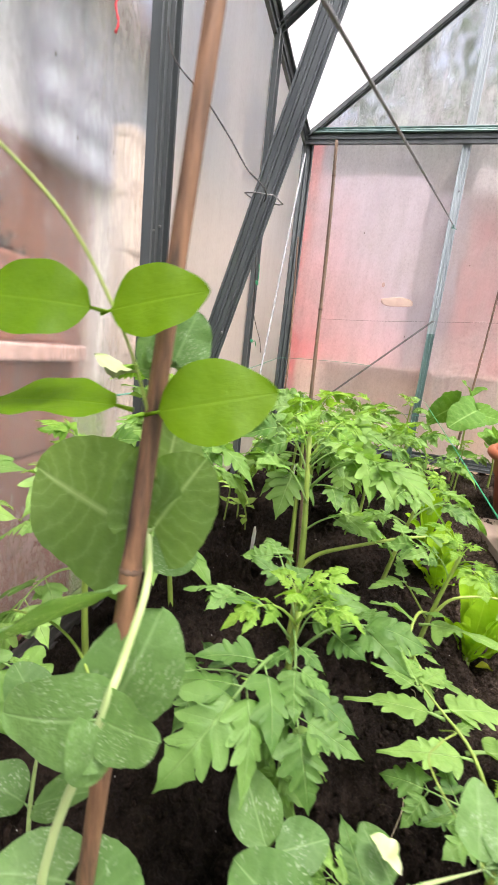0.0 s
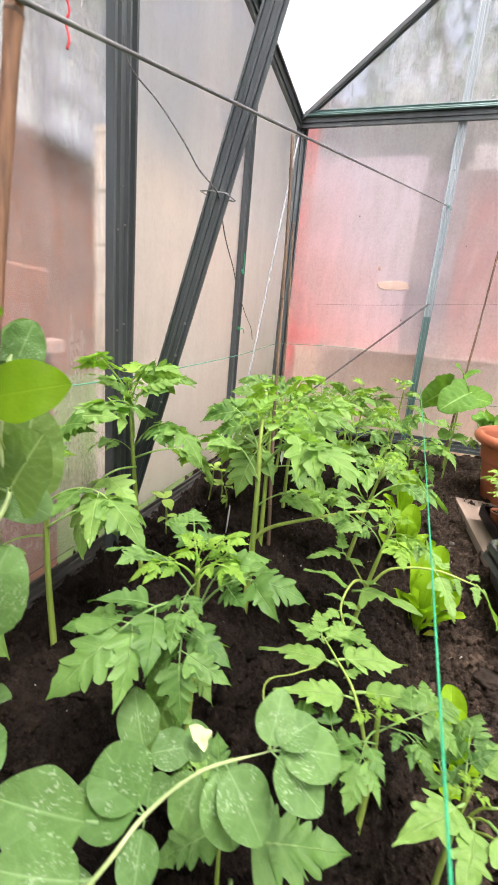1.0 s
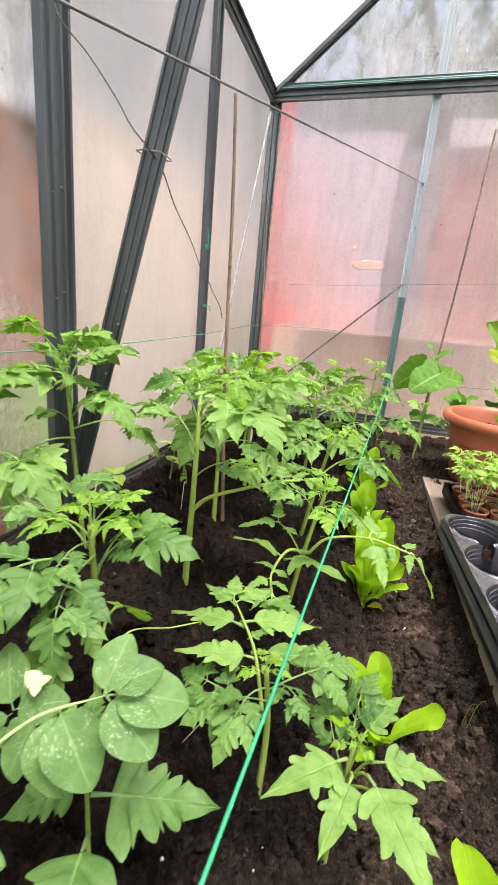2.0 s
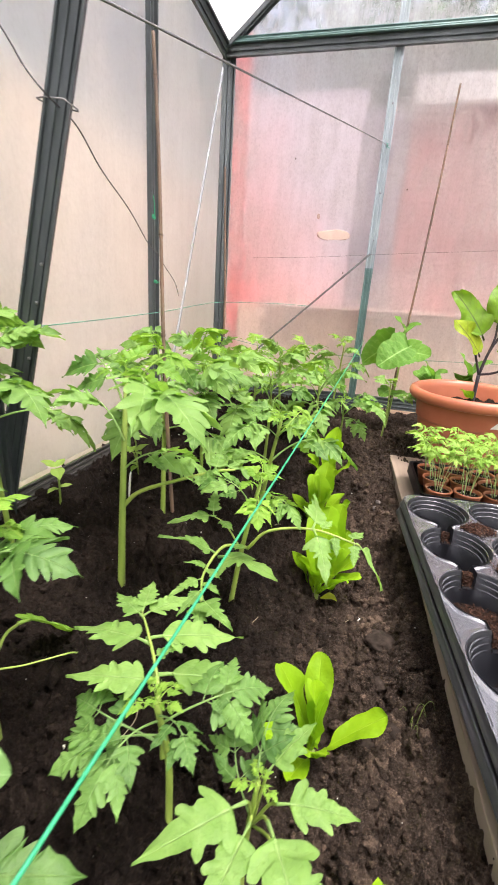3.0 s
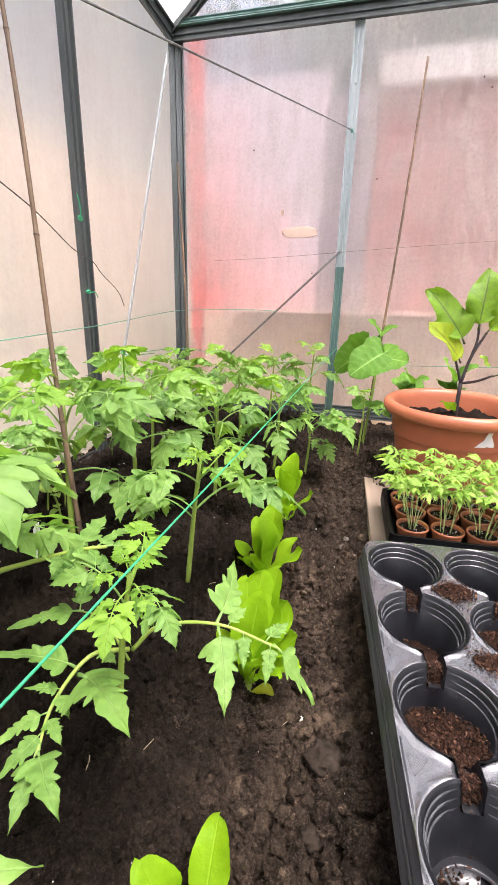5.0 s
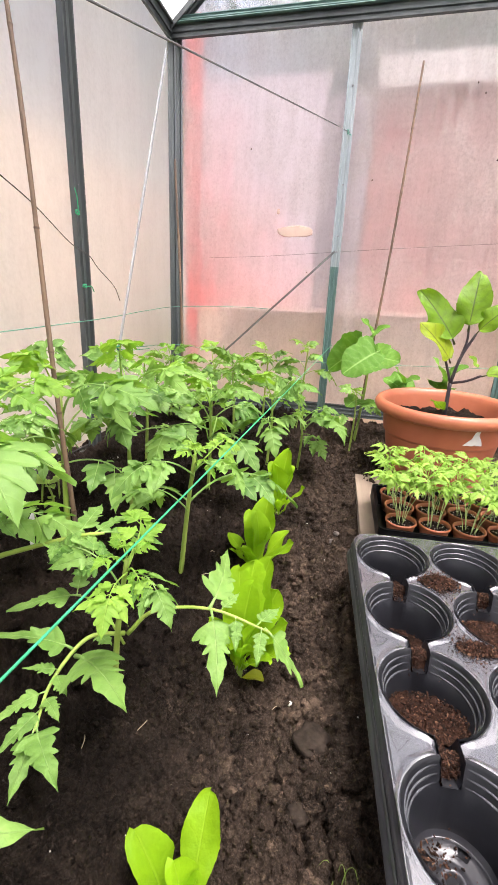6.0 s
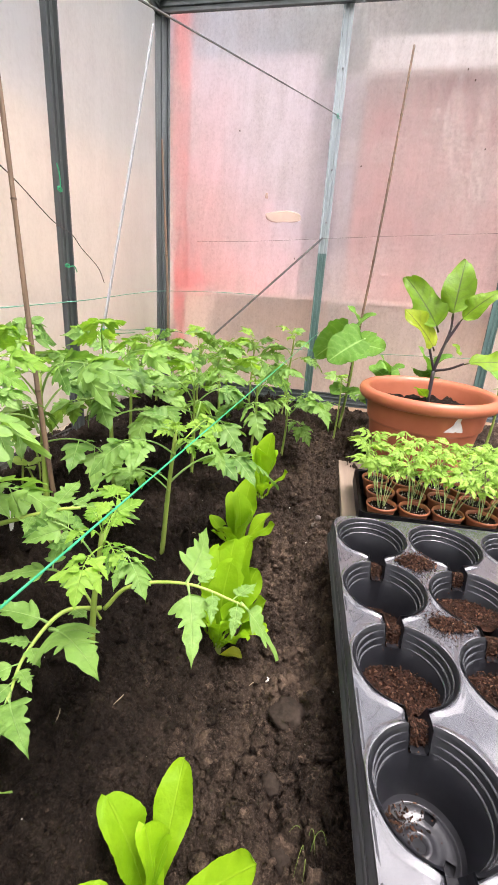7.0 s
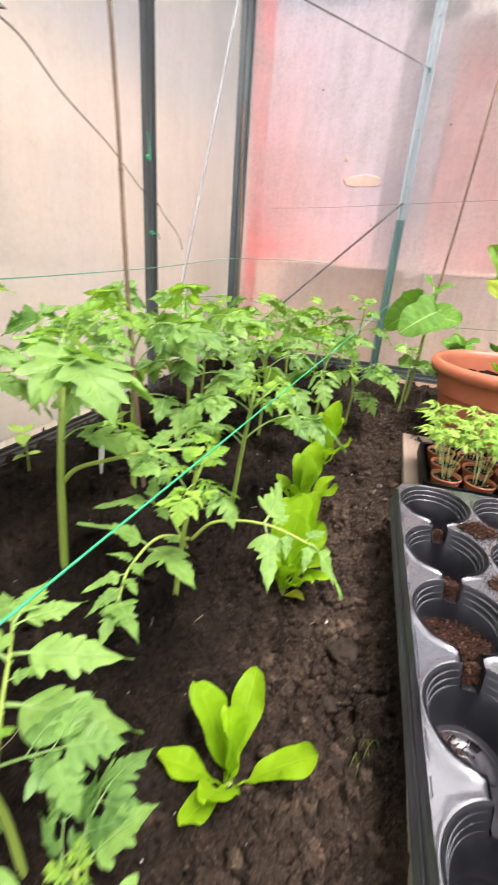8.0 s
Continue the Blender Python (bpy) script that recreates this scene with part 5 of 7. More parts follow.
def plant_pot():
    """Large flared pot with a rolled rim and two grooves."""
    p = thing("plant_pot", on_soil(0.968, 1.385, 0.004), "large terracotta-coloured plastic plant pot", "pot")
    p.matrix_basis = pose(*on_soil(0.968, 1.385, 0.004), 1.5, 0, 0)
    z0 = ground_height(0.968, 1.385)
    H = 0.283 - z0
    b = bmesh.new()
    prof = [(0.02, 0.004), (0.112, 0.004), (0.116, 0.0), (0.121, 0.004), (0.140, H - 0.092), (0.1412, H - 0.088), (0.1450, H - 0.086), (0.1462, H - 0.083), (0.1530, H - 0.022)]
    lathe(b, prof, None, 64)
    part("body", b, terracotta, p)
    b = bmesh.new()
    rim = [(0.1525, H - 0.030), (0.162, H - 0.033), (0.170, H - 0.030), (0.1755, H - 0.021), (0.1760, H - 0.012), (0.172, H - 0.004), (0.165, H), (0.157, H - 0.002), (0.151, H - 0.009), (0.148, H - 0.02), (0.143, H - 0.06), (0.135, H - 0.09)]
    lathe(b, rim, None, 64)
    part("rim", b, terracotta, p, "rolled rim")
    b = bmesh.new()
    rings = []
    for k in range(29):
        r = max(0.142 * k / 28, 0.001)
        rings.append([b.verts.new((r * math.cos(a), r * math.sin(a), H - 0.052 + 0.020 * math.exp(-(r / 0.05) ** 2) + 0.016 * noise.noise(Vector((r * math.cos(a) * 40, r * math.sin(a) * 40, 1))) + 0.008 * noise.noise(Vector((r * math.cos(a) * 120, r * math.sin(a) * 120, 1))))) for a in (2 * math.pi * s / 90 for s in range(90))])
    for u, v in zip(rings, rings[1:]):
        for s in range(90):
            b.faces.new((u[s], u[(s + 1) % 90], v[(s + 1) % 90], v[s]))
    part("potting_soil", b, soil_mat, p, "dark potting soil")
    # torn remains of a paper label
    b = bmesh.new()
    rows = []
    for k in range(5):
        z = H - 0.072 + 0.036 * k / 4
        rad = 0.1474 + 0.0041 * k / 4 + 0.0016
        half = (0.16, 0.12, 0.07, 0.045, 0.035)[k]
        skew = (0.0, 0.02, 0.03, 0.02, 0.04)[k]
        rows.append([b.verts.new((rad * math.cos(a), rad * math.sin(a), z + 0.004 * noise.noise(Vector((a * 20, k, 0))))) for a in (radians(-72) + skew + half * (s / 5 - 1) for s in range(11))])
    for u, v in zip(rows, rows[1:]):
        for s in range(10):
            b.faces.new((u[s], u[s + 1], v[s + 1], v[s]))
    part("torn_label", b, label_tag, p, "torn white paper label", False)
    return p, z0 + H


POT, POT_RIM = plant_pot()

# ---- leaves ----


def blade(bm, m, length, width, rnd, teeth=0.0, lobes=0.0, fold=0.25, curl=0.25, shape=1.0, tipped=1.0, n=14, wave=0.03, count=3.0, heart=0.0, waist=0.0, crinkle=0.0):
    """One leaf blade along x of m: a folded, curled sheet with a toothed or lobed rim. Its coordinates run along and across."""
    uv = bm.loops.layers.uv.verify()
    cols = (-1.0, -0.66, -0.33, 0.0, 0.33, 0.66, 1.0)
    ph, ph2 = rnd.uniform(0, 6.28), rnd.uniform(0, 6.28)
    offs = {-1: rnd.random(), 1: rnd.random()}
    twist = rnd.uniform(-0.15, 0.15)
    if lobes:
        n = max(n, 20)
    rows, tex = [], []
    for k in range(n + 1):
        u = k / n
        if tipped < 0.7:
            u = 1 - (1 - u) ** 1.35
        w = width * 0.5 * (math.sin(math.pi * min(1.0, u ** shape)) ** tipped) if 0 < k < n else 0.0
        if waist:
            w *= 1 - waist * (1 - smooth_step(u / 0.68))
        row, te = [], []
        for c in cols:
            ww, fwd, side = w, 0.0, (1 if c > 0 else -1)
            if c and 0 < k < n:
                if lobes:
                    q = (u * count + offs[side]) % 1.0
                    cut = lobes * (1 - q) ** 1.3 * min(1.0, (1.05 - u) * 2.2)
                    ww *= 1 - cut * (1.0 if abs(c) > 0.9 else 0.55 if abs(c) > 0.5 else 0.1)
                    if abs(c) > 0.9:
                        fwd = length * 0.035 * (q - 0.3)
                if teeth and abs(c) > 0.9:
                    ww *= 1 + teeth * (0.5 if k % 2 else -0.5) * rnd.uniform(0.7, 1.3)
            y = ww * c
            x = u * length + fwd - heart * abs(y) * (1 - u) ** 2
            z = fold * abs(y) - curl * length * u * u + wave * length * math.sin(u * 9 + ph + (1.5 if c > 0 else 0)) * c * c + 0.015 * length * math.sin(u * 17 + ph2) * abs(c)
            z += twist * y * u
            if crinkle and 0.2 < abs(c) < 0.9:
                z += crinkle * length * rnd.uniform(-1, 1) * min(1.0, 4 * u, 4 * (1 - u))
            row.append(bm.verts.new(m @ Vector((x, y, z))))
            te.append((u, 0.5 + 0.5 * c))
        rows.append(row)
        tex.append(te)
    for k in range(n):
        for c in range(len(cols) - 1):
            vs = (rows[k][c], rows[k + 1][c], rows[k + 1][c + 1], rows[k][c + 1])
            ts = (tex[k][c], tex[k + 1][c], tex[k + 1][c + 1], tex[k][c + 1])
            f = bm.faces.new(vs)
            for lp, q in zip(f.loops, ts):
                lp[uv].uv = q


def stalk(bm, pts, radii, seg=6):
    uv = bm.loops.layers.uv.verify()
    before = len(bm.faces)
    tube(bm, pts, radii, seg)
    bm.faces.ensure_lookup_table()
    for f in bm.faces[before:]:
        for lp in f.loops:
            lp[uv].uv = (0.5, 0.5)


def frame_at(p, d, up=Vector((0, 0, 1))):
    d = Vector(d).normalized()
    y = up.cross(d)
    if y.length < 1e-4:
        y = Vector((0, 1, 0))
    y.normalize()
    z = d.cross(y)
    return Matrix.Translation(p) @ Matrix((d, y, z)).transposed().to_4x4()


def leaflet(bm, m, length, width, rnd, lobes=3, depth=0.5, fold=0.15, curl=0.25, n=3):
    """A lobed tomato leaflet along x of m: pointed lobes stand forward on their side veins, deep notches lie between them."""
    uv = bm.loops.layers.uv.verify()
    w = width / length
    heart = [0.07 + 0.56 * j / lobes + rnd.uniform(-0.015, 0.015) for j in range(lobes)]
    gap = 0.56 / lobes

    def half():
        pts = [Vector((0.0, 0.0, 0.0, -0.5))]
        for j, f in enumerate(heart):
            reach = w * (0.66 - 0.10 * j * 3 / lobes) * rnd.uniform(0.84, 1.14)
            a = radians(68 - 26 * j / lobes + rnd.uniform(-6, 6))
            dx, dy = math.cos(a), math.sin(a)
            for along, out, foot, q in ((0.52, 0.24, -0.28, -0.28), (0.80, 0.15, -0.12, -0.12), (1.0, 0.0, 0.0, 0.0), (0.80, -0.17, 0.14, 0.14), (0.66, -0.16, 0.28, 0.28)):
                jag = rnd.uniform(0.94, 1.06)
                pts.append(Vector((f + reach * (along * dx - out * dy) * jag, reach * (along * dy + out * dx) * jag, f + foot * gap, j + q)))
            cut = (1 - depth * rnd.uniform(0.85, 1.1)) * reach * 0.9
            pts.append(Vector((f + gap * 0.5 + cut * dx, cut * dy, f + gap * 0.5, j + 0.5)))
        e = heart[-1] + gap * 0.5
        for along, side, q in ((0.30, 0.25 * rnd.uniform(0.9, 1.15), 0.8), (0.45, 0.19, 0.95), (0.62, 0.145 * rnd.uniform(0.9, 1.2), 1.2), (0.82, 0.05, 1.4)):
            pts.append(Vector((e + (1 - e) * along, w * side, e + (1 - e) * (along - 0.14), lobes - 1 + q)))
        pts.append(Vector((1.0, 0.0, 1.0, lobes + 0.5)))
        return bend(pts, n)

    sides = (half(), half())
    ph, twist, side_curl, sway = rnd.uniform(0, 6.28), rnd.uniform(-0.25, 0.25), rnd.uniform(-0.2, 0.5), rnd.uniform(-0.10, 0.10)

    def put(x, y, c, q):
        puff = 0.5 + 0.5 * math.cos(2 * math.pi * (q + 0.5))
        a = abs(c)
        z = fold * abs(y) - side_curl * y * y / w * 1.6 - curl * x * x + 0.035 * math.sin(x * 8 + ph + 2 * c) * a * a + twist * y * x
        z += 0.10 * w * (puff - 0.5) * a * (1.2 - a)
        return bm.verts.new(m @ (Vector((x, y + sway * x * x, z)) * length))

    rows, tex = [], []
    for left, right in zip(*sides):
        foot, q = left[2], left[3]
        row, te = [], []
        for c in (-1.0, -0.68, -0.34, 0.0, 0.34, 0.68, 1.0):
            p = right if c > 0 else left
            a = abs(c)
            row.append(put(foot + (p[0] - foot) * a, p[1] * c, c, q))
            te.append((math.pi * q / 18.0, 0.5 + 0.5 * c))
        rows.append(row)
        tex.append(te)
    for k in range(len(rows) - 1):
        for c in range(6):
            f = bm.faces.new((rows[k][c], rows[k + 1][c], rows[k + 1][c + 1], rows[k][c + 1]))
            for lp, q in zip(f.loops, (tex[k][c], tex[k + 1][c], tex[k + 1][c + 1], tex[k][c + 1])):
                lp[uv].uv = q


def compound_leaf(seed, pairs=3, droop=0.35, size=1.0, small=True, slim=1.0, hang=0.0, last=1.0, n=2, fat=1.0, cut=1.0):
    """A tomato leaf one unit long along x: a bowed stalk, lobed leaflets in pairs, little ones between, a large one at the end."""
    rnd = random.Random(seed)
    bm = bmesh.new()

    def spine(s):
        return Vector((s * (1 - 0.12 * s), 0.03 * math.sin(s * 4 + seed), 0.22 * math.sin(s * 2.4) - droop * s * s))

    end = 0.70
    stalk(bm, [spine(end * k / 10) for k in range(11)], [(0.0125 - 0.007 * k / 10) * fat for k in range(11)])
    for k in range(pairs):
        s = (0.40, 0.62)[k] if pairs == 2 else (0.33, 0.49, 0.64)[k]
        for side in (-1, 1):
            L = ((0.30, 0.31) if pairs == 2 else (0.25, 0.30, 0.27))[k] * rnd.uniform(0.85, 1.18) * size
            s2 = s + rnd.uniform(-0.035, 0.035)
            p = spine(s2)
            t = (spine(s2 + 0.02) - spine(s2)).normalized()
            a = radians(rnd.uniform(42, 72)) * side
            d = Vector((t.x * math.cos(a), math.sin(a), t.z * math.cos(a) + rnd.uniform(-0.30, 0.08) - hang))
            d.normalize()
            q = p + d * rnd.uniform(0.04, 0.075)
            stalk(bm, [p, q], [0.0055 * fat, 0.0042 * fat], 5)
            leaflet(bm, frame_at(q, d, Vector((0, 0.25 * side, 1))), L, L * slim * rnd.uniform(0.54, 0.68), rnd, rnd.choice((2, 2, 3)), rnd.uniform(0.34, 0.54) * cut, rnd.uniform(0.0, 0.3), rnd.uniform(0.12, 0.5), n)
        if small:
            s3 = s + 0.08
            for side in (-1, 1):
                p = spine(s3)
                d = Vector((0.4, side, rnd.uniform(-0.2, 0.3))).normalized()
                z = rnd.uniform(0.06, 0.13)
                stalk(bm, [p, p + d * 0.025], [0.004, 0.003], 4)
                blade(bm, frame_at(p + d * 0.025, d), z, z * 0.66, rnd, 0.0, 0.0, 0.2, 0.2, 0.75, 0.7, 8)
    p = spine(end)
    t = spine(end + 0.02) - spine(end - 0.02)
    L = (1.0 - end) * rnd.uniform(1.15, 1.35) * last
    leaflet(bm, frame_at(p, t), L, L * slim * rnd.uniform(0.66, 0.82), rnd, 3, rnd.uniform(0.38, 0.56) * cut, rnd.uniform(0.0, 0.25), rnd.uniform(0.2, 0.5), n)
    return bm


def mesh_of(bm, name, mat):
    me = bpy.data.meshes.new(name)
    bm.to_mesh(me)
    bm.free()
    me.materials.append(mat)
    me.polygons.foreach_set("use_smooth", [True] * len(me.polygons))
    return me


tom_leaves = [mesh_of(compound_leaf(s, 2 if s % 3 else 3, 0.30 + 0.10 * (s % 4), 1.12, True, 1.06, 0.22, 1.15, 2, 0.9, 0.62), "tomato_leaf", tomato_leaf) for s in range(1, 9)]
tom_near = [mesh_of(compound_leaf(s, 2, 0.15 + 0.08 * (s % 3), 1.12, s % 2 == 0, 1.05, 0.15, 1.05, 2, 1.0, 0.7), "tomato_leaf", tomato_darker) for s in range(81, 86)]
tom_fresh = [mesh_of(compound_leaf(s, 2, 0.1 + 0.1 * (s % 3), 1.05, True, 1.0, 0.1, 1.1, 2, 1.0, 0.6), "tomato_leaf", tomato_tip) for s in range(21, 24)]


def single_leaf(seed, mat, lobes=3, depth=0.14, wide=0.56):
    rnd = random.Random(seed)
    bm = bmesh.new()
    stalk(bm, [(-0.02, 0, 0), (0.1, 0, 0.02), (0.16, 0, 0.02)], [0.022, 0.016, 0.012], 6)
    leaflet(bm, Matrix.Translation((0.14, 0, 0.02)), 0.86, wide, rnd, lobes, depth, 0.12, 0.2, 3)
    return mesh_of(bm, "tomato_leaf", mat)


tom_single = [single_leaf(s, tomato_darker) for s in (71, 72)]
tom_plain = [single_leaf(s, tomato_leaf, 2, 0.16, 0.44) for s in (74, 75)]
tom_lobed = [single_leaf(s, tomato_leaf, 2, 0.34, 0.54) for s in (76, 77)]
tom_toothed = [single_leaf(s, tomato_leaf, 2, 0.26, 0.45) for s in (78, 79, 80)]
tom_single_fresh = single_leaf(73, tomato_tip)


def growing_tip(seed):
    """The youngest leaves: small, narrow, still curled round the top of the stem."""
    rnd = random.Random(seed)
    bm = bmesh.new()
    for k in range(6):
        young = compound_leaf(seed * 20 + k, 2, 0.55 - 0.05 * k, 1.0, True, 0.95, 0.1, 1.1, 1, 1.7, 0.55)
        me = bpy.data.meshes.new("young")
        young.to_mesh(me)
        young.free()
        before = len(bm.verts)
        bm.from_mesh(me)
        bpy.data.meshes.remove(me)
        bm.verts.ensure_lookup_table()
        turn = Matrix.Translation((0, 0, 0.06 * k - 0.25)) @ Matrix.Rotation(k * 2.4 + seed, 4, "Z") @ Matrix.Rotation(-radians(18 + 9 * k), 4, "Y") @ Matrix.Scale(1.05 - 0.10 * k, 4)
        bmesh.ops.transform(bm, matrix=turn, verts=bm.verts[before:])
    return mesh_of(bm, "growing_tip", tomato_tip)


tips = [growing_tip(s) for s in (1, 2)]


def chord_of(me):
    far = max((v.co for v in me.vertices), key=lambda c: c.x)
    return far.copy()


CHORDS = {}


def place_leaf(name, me, parent, start, tip, roll=0.0, label=""):
    """A leaf of the given mesh, from start to tip (in the parent's space)."""
    if me.name not in CHORDS:
        CHORDS[me.name] = chord_of(me)
    c = CHORDS[me.name]
    start, tip = Vector(start), Vector(tip)
    d = tip - start
    s = d.length / c.length
    a = frame_at(Vector(), c).to_3x3()
    b = (frame_at(Vector(), d).to_3x3() @ Matrix.Rotation(radians(roll), 3, "X"))
    m = Matrix.Translation(start) @ (b @ a.transposed()).to_4x4() @ Matrix.Scale(s, 4)
    ob = share(name, me, parent, m)
    if label:
        ob["label"] = label
    return ob


def tomato(base, top, leaves=None, seed=0, count=7, spread=0.14, label="", thick=0.0058, tip_size=0.05, mid=None, extra_stems=()):
    """A young tomato plant; the leaf ends are given, or grow round the stem by turns."""
    rnd = random.Random(seed)
    base, top = Vector(base), Vector(top)
    p = thing("tomato_plant", base, label or "young green tomato plant growing in dark soil", "tomato plant", "tomato plants")
    h = top - base
    line = bend([Vector((0, 0, -0.035)), Vector(mid) - base if mid else h * 0.5 + Vector((rnd.uniform(-0.006, 0.006), rnd.uniform(-0.006, 0.006), 0)), h], 6)
    bm = bmesh.new()
    n = len(line)
    tube(bm, line, [thick * (0.82 - 0.38 * k / n) for k in range(n)], 8)
    part("stem", bm, stem_green, p, "hairy green stem")

    def along(s):
        q = max(0.0, min(1.0, s)) * (n - 1)
        j = min(int(q), n - 2)
        return line[j].lerp(line[j + 1], q - j)

    if leaves:
        for s, end, *roll in leaves:
            place_leaf("leaf", rnd.choice(tom_near if seed in (5, 6, 7) else tom_leaves if s < 0.90 else tom_fresh), p, along(s), Vector(end) - base, roll[0] if roll else rnd.uniform(-25, 25))
    az = rnd.uniform(0, 6.28)
    for k in range(count):
        s = 0.60 + 0.38 * k / max(1, count - 1)
        az += 2.4 + rnd.uniform(-0.3, 0.3)
        L = spread * (0.75 + 0.5 * math.sin(math.pi * min(1, s * 0.9))) * rnd.uniform(0.85, 1.15)
        e = radians(-22 + 60 * (s - 0.6) / 0.4 + rnd.uniform(-12, 12))
        st = along(s)
        end = st + Vector((math.cos(az) * math.cos(e), math.sin(az) * math.cos(e), math.sin(e))) * L
        w = base + end
        if w.x < 0.02:
            end.x = 0.02 - base.x
        if w.y > 1.85:
            end.y = 1.85 - base.y
        end.z = max(end.z, 0.05)
        place_leaf("leaf", rnd.choice(tom_leaves if s < 0.93 else tom_fresh), p, st, end, rnd.uniform(-20, 20))
    for a, b, c in extra_stems:
        bm = bmesh.new()
        tube(bm, bend([Vector(a) - base, Vector(b) - base, Vector(c) - base], 5), [0.0035 - 0.0001 * k for k in range(11)], 7)
        part("leaf_stalk", bm, stem_green, p)
    share("growing_tip", tips[seed % 2], p, Matrix.Translation(h) @ Matrix.Rotation(seed * 1.1, 4, "Z") @ Matrix.Scale(tip_size, 4))
    return p


def g(x, y):
    return Vector(on_soil(x, y))


# left row, beside the glazing
tomato(g(0.125, 0.525), (0.082, 0.535, 0.40), None, 3, 11, 0.14, "bushy tomato plant against the side glazing")
tomato(g(0.10, 0.33), (0.09, 0.34, 0.33), None, 4, 8, 0.13, "bushy tomato plant against the side glazing")
tomato(g(0.06, 0.12), (0.06, 0.13, 0.36), None, 14, 7, 0.13, "tomato plant against the side glazing")
# the plant with the bright crown
crown = tomato(g(0.335, 0.27), (0.348, 0.245, 0.292), [(0.80, (0.288, 0.116, 0.238)), (0.85, (0.378, 0.159, 0.206)), (0.75, (0.454, 0.261, 0.275), 10), (0.85, (0.25, 0.24, 0.29)),
       (0.6, (0.23, 0.20, 0.22)), (0.7, (0.40, 0.33, 0.27)), (0.9, (0.30, 0.33, 0.31)), (0.92, (0.36, 0.17, 0.26))], 5, 2, 0.08, "tomato plant with a bright yellow-green crown", 0.0055, 0.07)
place_leaf("leaf", tom_single_fresh, crown, Vector((0.318, 0.33, 0.135)) - crown.location, Vector((0.324, 0.407, 0.060)) - crown.location, 0, "broad pale yellow-green lower leaf")
bm = bmesh.new()
tube(bm, bend([(0.003, 0.0, 0.07), (-0.008, 0.03, 0.085), Vector((0.318, 0.33, 0.135)) - crown.location], 4), 0.0018, 6)
part("leaf_stalk", bm, stem_green, crown)
# middle row
string_plant = tomato(g(0.530, 0.25), (0.527, 0.235, 0.205), [(0.8, (0.603, 0.285, 0.19)), (0.6, (0.436, 0.264, 0.145)), (0.85, (0.509, 0.165, 0.175)), (0.75, (0.47, 0.19, 0.17)), (0.9, (0.57, 0.20, 0.2))],
       6, 0, 0.1, "small tomato plant under the green string", 0.0045, 0.03)
bm = bmesh.new()
tube(bm, bend([(-0.001, -0.008, 0.085), (-0.022, 0.025, 0.125), (-0.045, 0.055, 0.135), (-0.062, 0.074, 0.142)], 5), [0.0021 - 0.00009 * k for k in range(16)], 7)
part("leaf_stalk", bm, stem_green, string_plant)
for k, (a, b, roll) in enumerate((((0.483, 0.307, 0.184), (0.562, 0.350, 0.172), 0), ((0.487, 0.302, 0.184), (0.400, 0.314, 0.168), 10), ((0.505, 0.278, 0.178), (0.600, 0.306, 0.168), -10), ((0.508, 0.274, 0.176), (0.430, 0.262, 0.170), 0),
                                  ((0.468, 0.325, 0.190), (0.500, 0.372, 0.188), 0), ((0.470, 0.323, 0.190), (0.424, 0.352, 0.186), 0), ((0.467, 0.326, 0.192), (0.452, 0.378, 0.190), 0), ((0.496, 0.290, 0.182), (0.520, 0.312, 0.184), 0))):
    place_leaf("leaf", tom_plain[k % 2], string_plant, Vector(a) - string_plant.location, Vector(b) - string_plant.location, roll)
edge_plant = tomato(g(0.600, 0.235), (0.606, 0.232, 0.165), [(0.7, (0.575, 0.275, 0.175)), (0.85, (0.62, 0.29, 0.19))],
       7, 0, 0.1, "small tomato plant beside a lettuce", 0.0038, 0.02)
for k, (a, b, roll) in enumerate((((0.618, 0.212, 0.160), (0.658, 0.144, 0.160), 0), ((0.600, 0.218, 0.162), (0.545, 0.168, 0.162), 0), ((0.622, 0.224, 0.162), (0.676, 0.232, 0.158), 0), ((0.606, 0.208, 0.160), (0.589, 0.150, 0.155), 0),
                                  ((0.612, 0.236, 0.172), (0.640, 0.262, 0.196), 0), ((0.628, 0.196, 0.158), (0.668, 0.182, 0.150), 0))):
    place_leaf("leaf", tom_lobed[k % 2], edge_plant, Vector(a) - edge_plant.location, Vector(b) - edge_plant.location, roll)
    bm = bmesh.new()
    tube(bm, bend([(0.004, -0.002, 0.095), (Vector(a) - edge_plant.location) * 0.6 + Vector((0.002, 0, 0.045)), Vector(a) - edge_plant.location], 4), 0.0012, 6)
    part("leaf_stalk", bm, stem_green, edge_plant)
t10 = tomato(g(0.43, 0.13), (0.425, 0.135, 0.180), [(0.8, (0.37, 0.17, 0.17))], 8, 0, 0.1, "small tomato plant among the peas", 0.0026, 0.02)
for k, (s, e, roll) in enumerate((((0.436, 0.130, 0.160), (0.518, 0.163, 0.143), 20), ((0.440, 0.118, 0.140), (0.462, 0.035, 0.135), 0), ((0.428, 0.133, 0.165), (0.385, 0.10, 0.15), -15), ((0.425, 0.135, 0.175), (0.40, 0.185, 0.185), 0))):
    place_leaf("leaf", tom_single[k % 2], t10, Vector(s) - t10.location, Vector(e) - t10.location, roll)
arching = tomato(g(0.495, 0.530), (0.532, 0.515, 0.258), [(0.80, (0.43, 0.54, 0.235)), (0.88, (0.595, 0.475, 0.225)), (0.9, (0.50, 0.60, 0.265)), (0.92, (0.55, 0.44, 0.235))],
       9, 0, 0.08, "tomato plant with one long arching leaf over a lettuce", 0.0050, 0.05)


